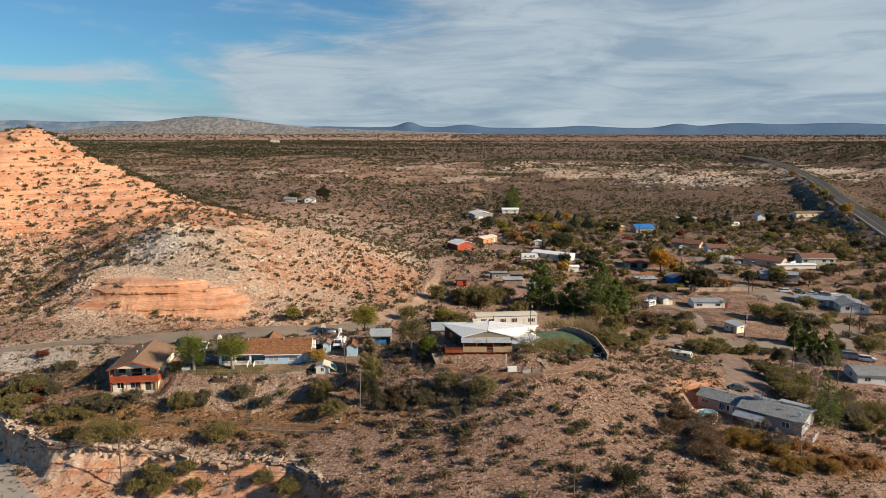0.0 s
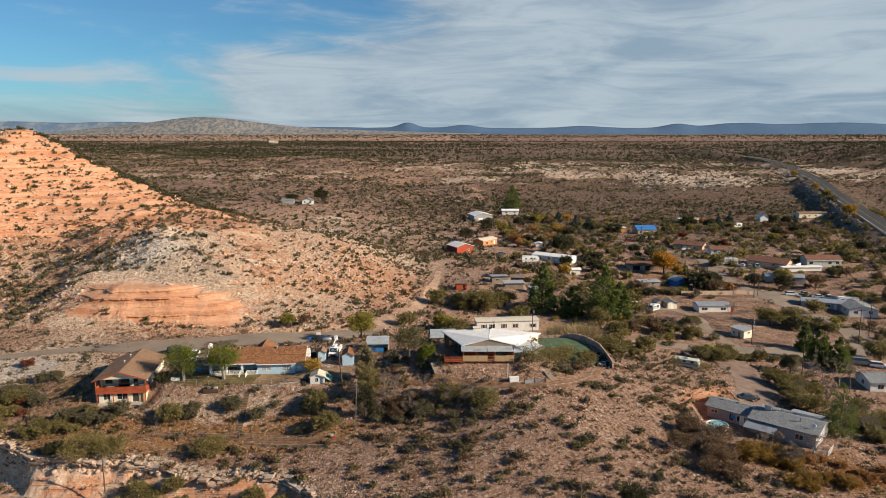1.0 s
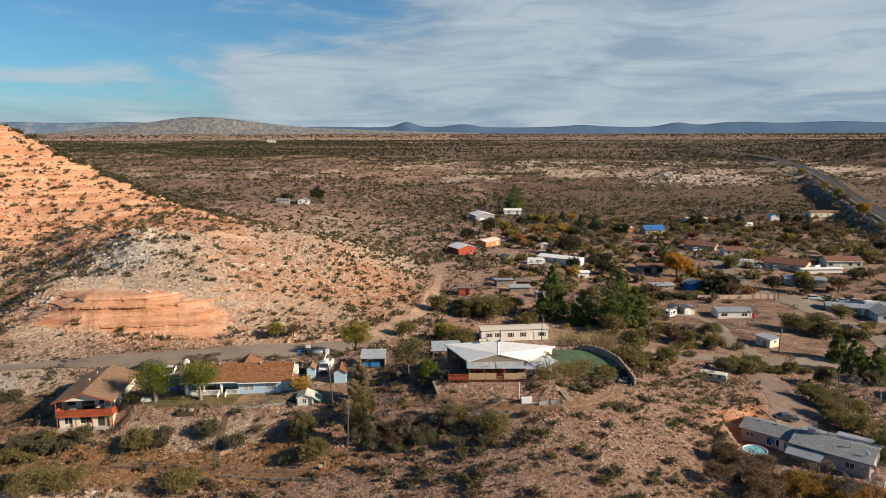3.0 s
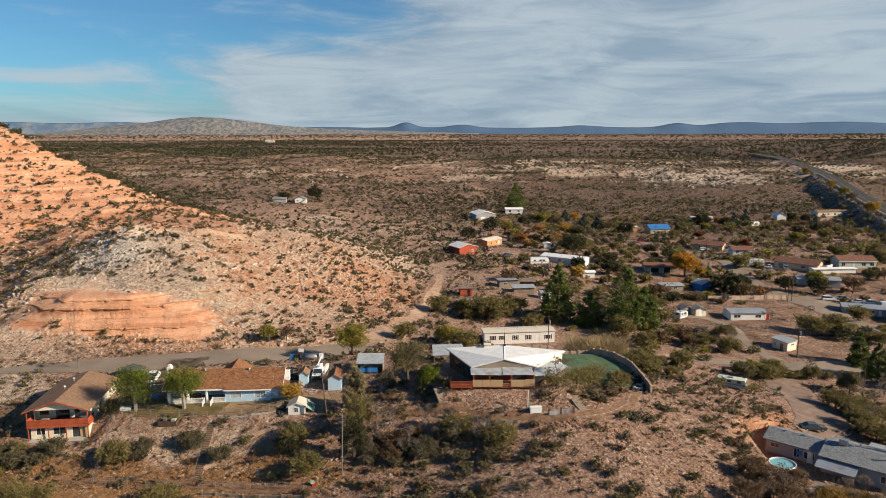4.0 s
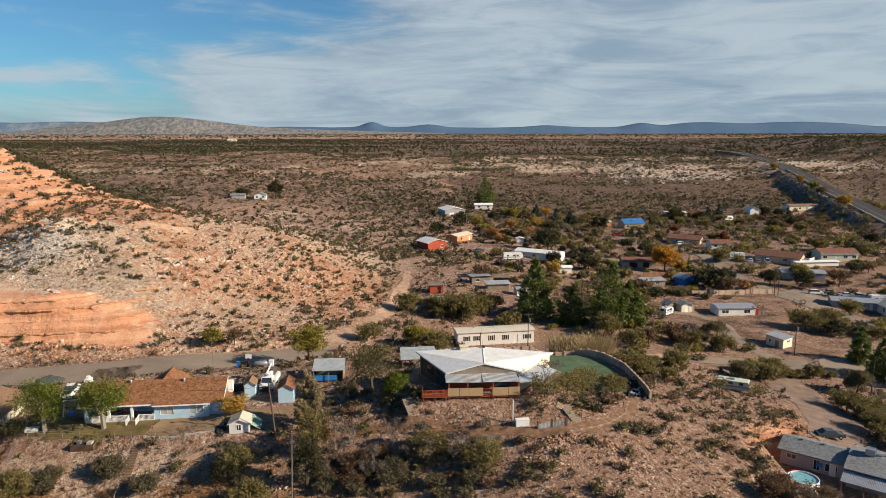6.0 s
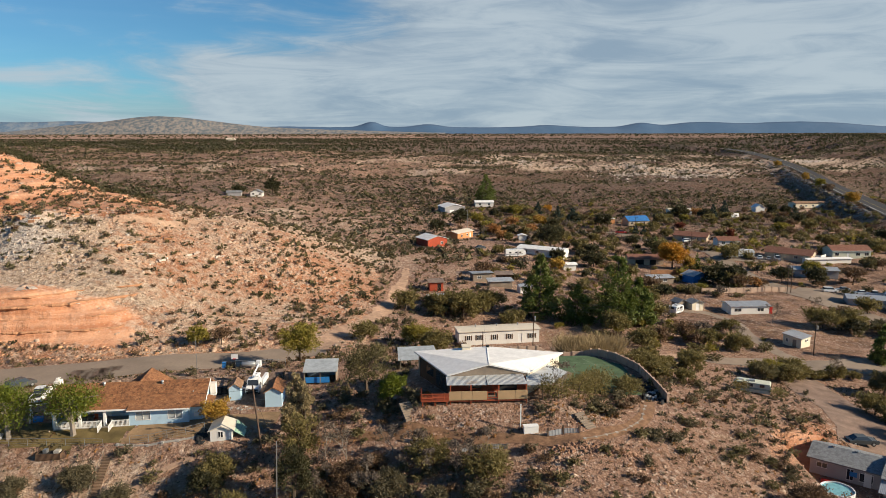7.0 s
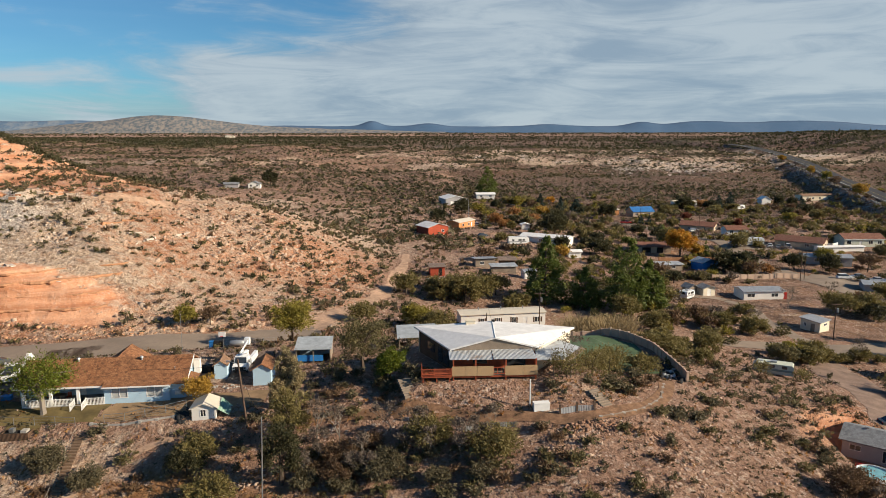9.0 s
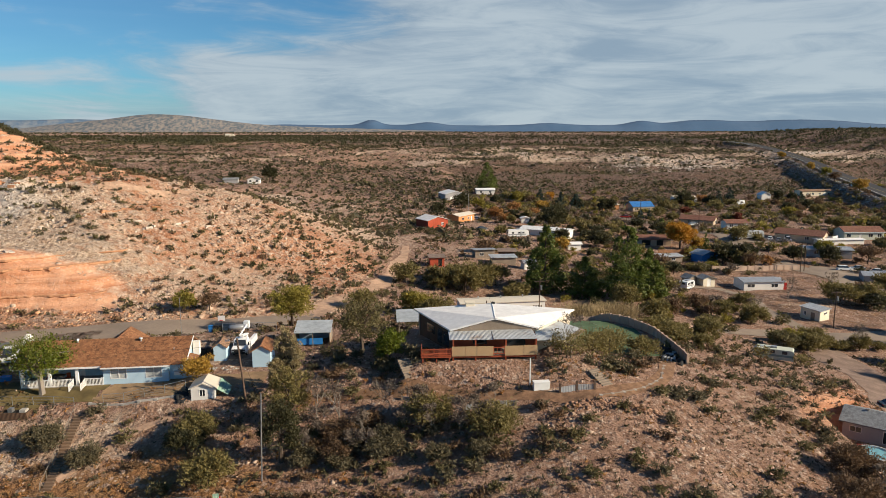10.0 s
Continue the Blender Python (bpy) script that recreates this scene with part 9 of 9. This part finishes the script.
def service_truck():
    """White utility truck with a folded lift and bucket."""
    root = thing("service_truck", -25.0, 161.4, 0.25, -92, "white utility truck with a folded bucket lift", "truck")
    part("chassis", Bag().box(-3.4, -0.9, 0.5, 3.0, 0.9, 0.75), BLACK, root)
    cab = part("cab", prism(Bag(), [(0.6, 0.6), (2.9, 0.6), (3.0, 1.2), (2.2, 1.45), (1.75, 2.25), (0.6, 2.3)], 1.02, 0.9), CARWHITE, root)
    part("windscreen", Bag().add([(2.24, -0.85, 1.48), (2.24, 0.85, 1.48), (1.82, 0.76, 2.2), (1.82, -0.76, 2.2), (2.14, -0.85, 1.48), (2.14, 0.85, 1.48), (1.72, 0.76, 2.2), (1.72, -0.76, 2.2)],
                                 [(0, 1, 2, 3), (7, 6, 5, 4), (0, 4, 5, 1), (1, 5, 6, 2), (2, 6, 7, 3), (3, 7, 4, 0)]), GLASS, cab)
    part("grille", Bag().box(2.98, -0.6, 0.75, 3.04, 0.6, 1.15), BLACK, cab)
    for s in (-0.78, 0.78):
        part("headlight", Bag().box(2.95, s - 0.15, 0.9, 3.03, s + 0.15, 1.1), GLASS, cab)
        part("mirror", Bag().box(1.9, s * 1.5 - 0.08, 1.5, 2.0, s * 1.5 + 0.08, 1.9), BLACK, cab)
    for s in (-1, 1):
        part("side_box", Bag().box(-3.4, min(s * 0.6, s * 1.1), 0.75, 0.4, max(s * 0.6, s * 1.1), 1.6), CARWHITE, root)
    part("turret", Bag().tube([(-1.2, 0, 0.75), (-1.2, 0, 2.3)], [0.35, 0.3], 9), CARWHITE, root)
    part("lower_boom", Bag().tube([(-1.2, 0.25, 2.2), (1.6, 0.25, 2.75)], [0.18, 0.15], 6), CARWHITE, root)
    part("upper_boom", Bag().tube([(1.6, -0.1, 2.8), (-3.0, -0.3, 3.1)], [0.15, 0.12], 6), CARWHITE, root)
    part("bucket", Bag().box(-3.7, -0.75, 2.6, -2.9, 0.0, 3.6), CARWHITE, root, "white lift bucket")
    wheels(root, (-1.9, 2.0), 1.0, 0.45)


service_truck()


# ---------------------------------------------------------------- yard clutter
def clutter(name, label, category, x, y, turn, *pieces, z=None):
    """A thing of several named boxes: name, material, then its extents."""
    root = thing(name, x, y, z, turn, label, category)
    for piece, mat, *e in pieces:
        part(piece, Bag().box(*e), mat, root)
    return root


clutter("chest_freezer", "white chest freezer beside the path", "freezer", 14.6, 140.4, 4, ("body", WHITE, -0.95, -0.4, -0.3, 0.95, 0.4, 0.85), ("lid", WHITE, -0.98, -0.43, 0.86, 0.98, 0.43, 0.97))
clutter("white_post", "tall white painted post beside the freezer", "post", 13.4, 141.2, 0, ("post", WHITE, -0.07, -0.07, -0.5, 0.07, 0.07, 3.4))
clutter("bathtub", "old white bathtub at the edge of the lawn", "bathtub", -56.9, 147.2, 6, ("side", WHITE, -0.9, -0.4, -0.1, 0.9, -0.32, 0.5), ("side", WHITE, -0.9, 0.32, -0.1, 0.9, 0.4, 0.5), ("end", WHITE, -0.9, -0.32, -0.1, -0.82, 0.32, 0.5), ("end", WHITE, 0.82, -0.32, -0.1, 0.9, 0.32, 0.5), ("bottom", WHITE, -0.82, -0.32, -0.1, 0.82, 0.32, 0.05))
clutter("planter_box", "low dark brown timber planter below the lawn", "planter", -48.3, 144.4, 0, ("front", BROWNWOOD, -1.6, -0.9, -0.9, 1.6, -0.82, 0.45), ("back", BROWNWOOD, -1.6, 0.82, -0.9, 1.6, 0.9, 0.45), ("side", BROWNWOOD, -1.6, -0.82, -0.9, -1.52, 0.82, 0.45), ("side", BROWNWOOD, 1.52, -0.82, -0.9, 1.6, 0.82, 0.45), ("soil", DARK, -1.52, -0.82, -0.2, 1.52, 0.82, 0.3), ("bucket", STEEL, -0.9, -0.3, 0.3, -0.4, 0.3, 0.75), ("crate", CONCRETE, 0.5, -0.4, 0.3, 1.2, 0.4, 0.6))
swing = thing("swing_set", -52.6, 151.6, None, 15, "white timber swing set behind the tree", "swing set")
for u in (-1.6, 1.6):
    for s in (-1, 1):
        part("leg", Bag().tube([(u, s * 1.0, -0.1), (u * 0.95, 0, 2.4)], [0.07, 0.07], 5), WHITE, swing)
part("beam", Bag().tube([(-1.7, 0, 2.4), (1.7, 0, 2.4)], [0.08, 0.08], 5), WHITE, swing)
part("slide", Bag().slab([(1.7, -0.3, 1.7), (3.4, -0.3, 0.2), (3.4, 0.3, 0.2), (1.7, 0.3, 1.7)], 0.08), WHITE, swing)
part("platform", Bag().box(0.9, -0.7, 1.5, 1.7, 0.7, 1.6), WHITE, swing)
part("tarp", Bag().box(-1.3, -0.5, -0.05, -0.1, 0.4, 0.55), TARPBLUE, swing, "bundled blue tarp")
hoop = thing("basketball_hoop", -30.2, 169.4, None, 0, "basketball hoop with a white backboard", "hoop")
part("pole", Bag().tube([(0, 0, -0.3), (0, 0, 3.0)], [0.05, 0.05], 6), BLACK, hoop)
part("backboard", Bag().box(-0.55, -0.2, 2.6, 0.55, -0.14, 3.4), WHITE, hoop)
part("ring", Bag().box(-0.22, -0.62, 2.68, 0.22, -0.2, 2.72), REDCLOTH, hoop)
tank = thing("propane_tank", -28.8, 172.6, None, 8, "silver propane tank beside the fence", "tank")
part("shell", Bag().tube([(-1.2, 0, 0.75), (-1.0, 0, 0.75), (1.0, 0, 0.75), (1.2, 0, 0.75)], [0.25, 0.48, 0.48, 0.25], 12), CARSILVER, tank, rounded=True)
for u in (-0.7, 0.7):
    part("foot", Bag().box(u - 0.1, -0.3, -0.2, u + 0.1, 0.3, 0.35), CONCRETE, tank)
for k, (u, m) in enumerate(((-33.0, TARPBLUE), (-32.2, BLACK), (-31.4, BLACK))):
    b = clutter("wheelie_bin", "plastic wheelie bin beside the street", "bin", u, 173.0, 0, ("body", m, -0.3, -0.3, -0.1, 0.3, 0.3, 0.95), ("lid", m, -0.33, -0.36, 0.96, 0.33, 0.33, 1.03))
for u, v, m in ((-30.4, 160.0, BLACK), (-29.7, 160.3, BLACK), (-21.0, 166.0, OLDTIN)):
    clutter("storage_bin", "dark bin beside the sheds", "bin", u, v, 0, ("body", m, -0.35, -0.35, -0.1, 0.35, 0.35, 1.0), ("lid", m, -0.38, -0.38, 1.01, 0.38, 0.38, 1.08))
pool = thing("round_pool", 56.6, 140.4, -8.75, 0, "round above-ground pool with pale walls", "pool")
ring = Bag()
for k in range(24):
    a, b = 2 * math.pi * k / 24, 2 * math.pi * (k + 1) / 24
    for r0, r1 in ((2.15, 2.05),):
        c = [(math.cos(t) * r, math.sin(t) * r) for t in (a, b) for r in (r0, r1)]
        ring.add([(*c[0], -0.8), (*c[2], -0.8), (*c[2], 1.15), (*c[0], 1.15), (*c[1], -0.8), (*c[3], -0.8), (*c[3], 1.15), (*c[1], 1.15)],
                 [(0, 1, 2, 3), (5, 4, 7, 6), (3, 2, 6, 7)])
part("wall", ring, CARWHITE, pool)
part("water", Bag().tube([(0, 0, -0.5), (0, 0, 0.95)], [2.06, 2.06], 24), POOLWATER, pool, "pale blue-green water with floating cover")
clutter("kayak", "red plastic boat lying beside the house", "boat", 58.6, 144.4, -40, ("hull", REDCLOTH, -1.5, -0.45, 0.0, 1.5, 0.45, 0.35), ("deck", REDCLOTH, -1.1, -0.35, 0.35, 1.1, 0.35, 0.48))
clutter("shed_roof", "low shed roof below the pool", "shed", 59.2, 132.4, -42, ("roof", OLDTIN, -1.4, -1.2, 1.5, 1.4, 1.2, 1.6), ("post", RAWWOOD, -1.3, -1.1, -0.8, -1.2, -1.0, 1.5), ("post", RAWWOOD, 1.2, -1.1, -0.8, 1.3, -1.0, 1.5), ("wall", RAWWOOD, -1.3, 1.0, -0.8, 1.3, 1.1, 1.5))
clutter("rain_barrel", "grey plastic barrel below the pool", "barrel", 56.0, 129.6, 0, ("body", STEEL, -0.4, -0.4, -0.3, 0.4, 0.4, 0.9), ("lid", STEEL, -0.42, -0.42, 0.91, 0.42, 0.42, 0.97))
clutter("scrap_bundle", "teal and orange scraps beside the path", "scrap", -20.6, 129.0, 20, ("box", REDCLOTH, -0.3, -0.25, 0, 0.3, 0.25, 0.35), ("cloth", TARPGREEN, -0.45, -0.1, 0.35, 0.15, 0.35, 0.7))
clutter("wood_box", "timber box with orange side below the bluff", "box", -91.0, 136.5, 10, ("body", TANPANEL, -1.8, -1.2, -0.2, 1.8, 1.2, 1.2), ("rim", RAWWOOD, -1.9, -1.3, 1.2, 1.9, 1.3, 1.35), z=-13.3)
house("roadside_shed", -104.5, 148.0, 6, 8, 7, 3.4, 1.1, "x", TANWALL, GREYTIN, "low building with a teal-grey roof below the bluff", z=-13.4, category="shed")

JUNK = [stone_shape(40 + k, 0.8) for k in range(5)]
jr = np.random.RandomState(55)
scatter("rubbish_bags", JUNK, 36.6 + 0.9 * jr.normal(size=46), 158.6 + 2.3 * jr.normal(size=46), 0.35 + 0.3 * jr.rand(46), BLACK, "heap of black rubbish bags against the wall", "rubbish", 0.0)
scatter("scrap_heap", JUNK, 36.2 + 0.8 * jr.normal(size=14), 157.2 + 2.0 * jr.normal(size=14), 0.25 + 0.25 * jr.rand(14), CARSILVER, "pale scraps among the rubbish bags", "rubbish", -0.3)
scatter("yard_scrap", JUNK, -22.6 + 1.1 * jr.normal(size=40), 146.4 + 0.8 * jr.normal(size=40), 0.15 + 0.3 * jr.rand(40), OLDTIN, "rusty scrap heaped beside the white shed", "scrap", 0.0)
scatter("yard_scrap", JUNK, -28.9 + 0.6 * jr.normal(size=22), 145.6 + 0.7 * jr.normal(size=22), 0.2 + 0.25 * jr.rand(22), BLACK, "dark scrap heaped beside the white shed", "scrap", 0.0)
scatter("garden_rubble", JUNK, -26.0 + 1.3 * jr.normal(size=30), 154.0 + 0.4 * jr.normal(size=30), 0.12 + 0.12 * jr.rand(30), CONCRETE, "grey rubble heap before the tool shed", "rubble", 0.0)
scatter("stone_wall", JUNK, np.linspace(16.8, 27.4, 240) + 0.3 * jr.normal(size=240), np.interp(np.linspace(16.8, 27.4, 240), [16.8, 24, 27.4], [136.4, 136.9, 136.0]) + 0.45 * jr.normal(size=240), 0.14 + 0.22 * jr.rand(240), PILEROCK, "dry stone bank of red and grey rocks below the path", "stones", 0.1)
scatter("house_rubble", JUNK, 6 + 5 * jr.normal(size=90), 143.9 + 0.7 * jr.normal(size=90), 0.08 + 0.14 * jr.rand(90), PILEROCK, "broken red stones below the deck", "stones", 0.1)
scatter("yard_stones", JUNK, np.linspace(92, 106, 120), 226.6 + 0.4 * jr.normal(size=120), 0.2 + 0.25 * jr.rand(120), WHITEROCK, "row of pale stones edging the lot", "stones", 0.1)
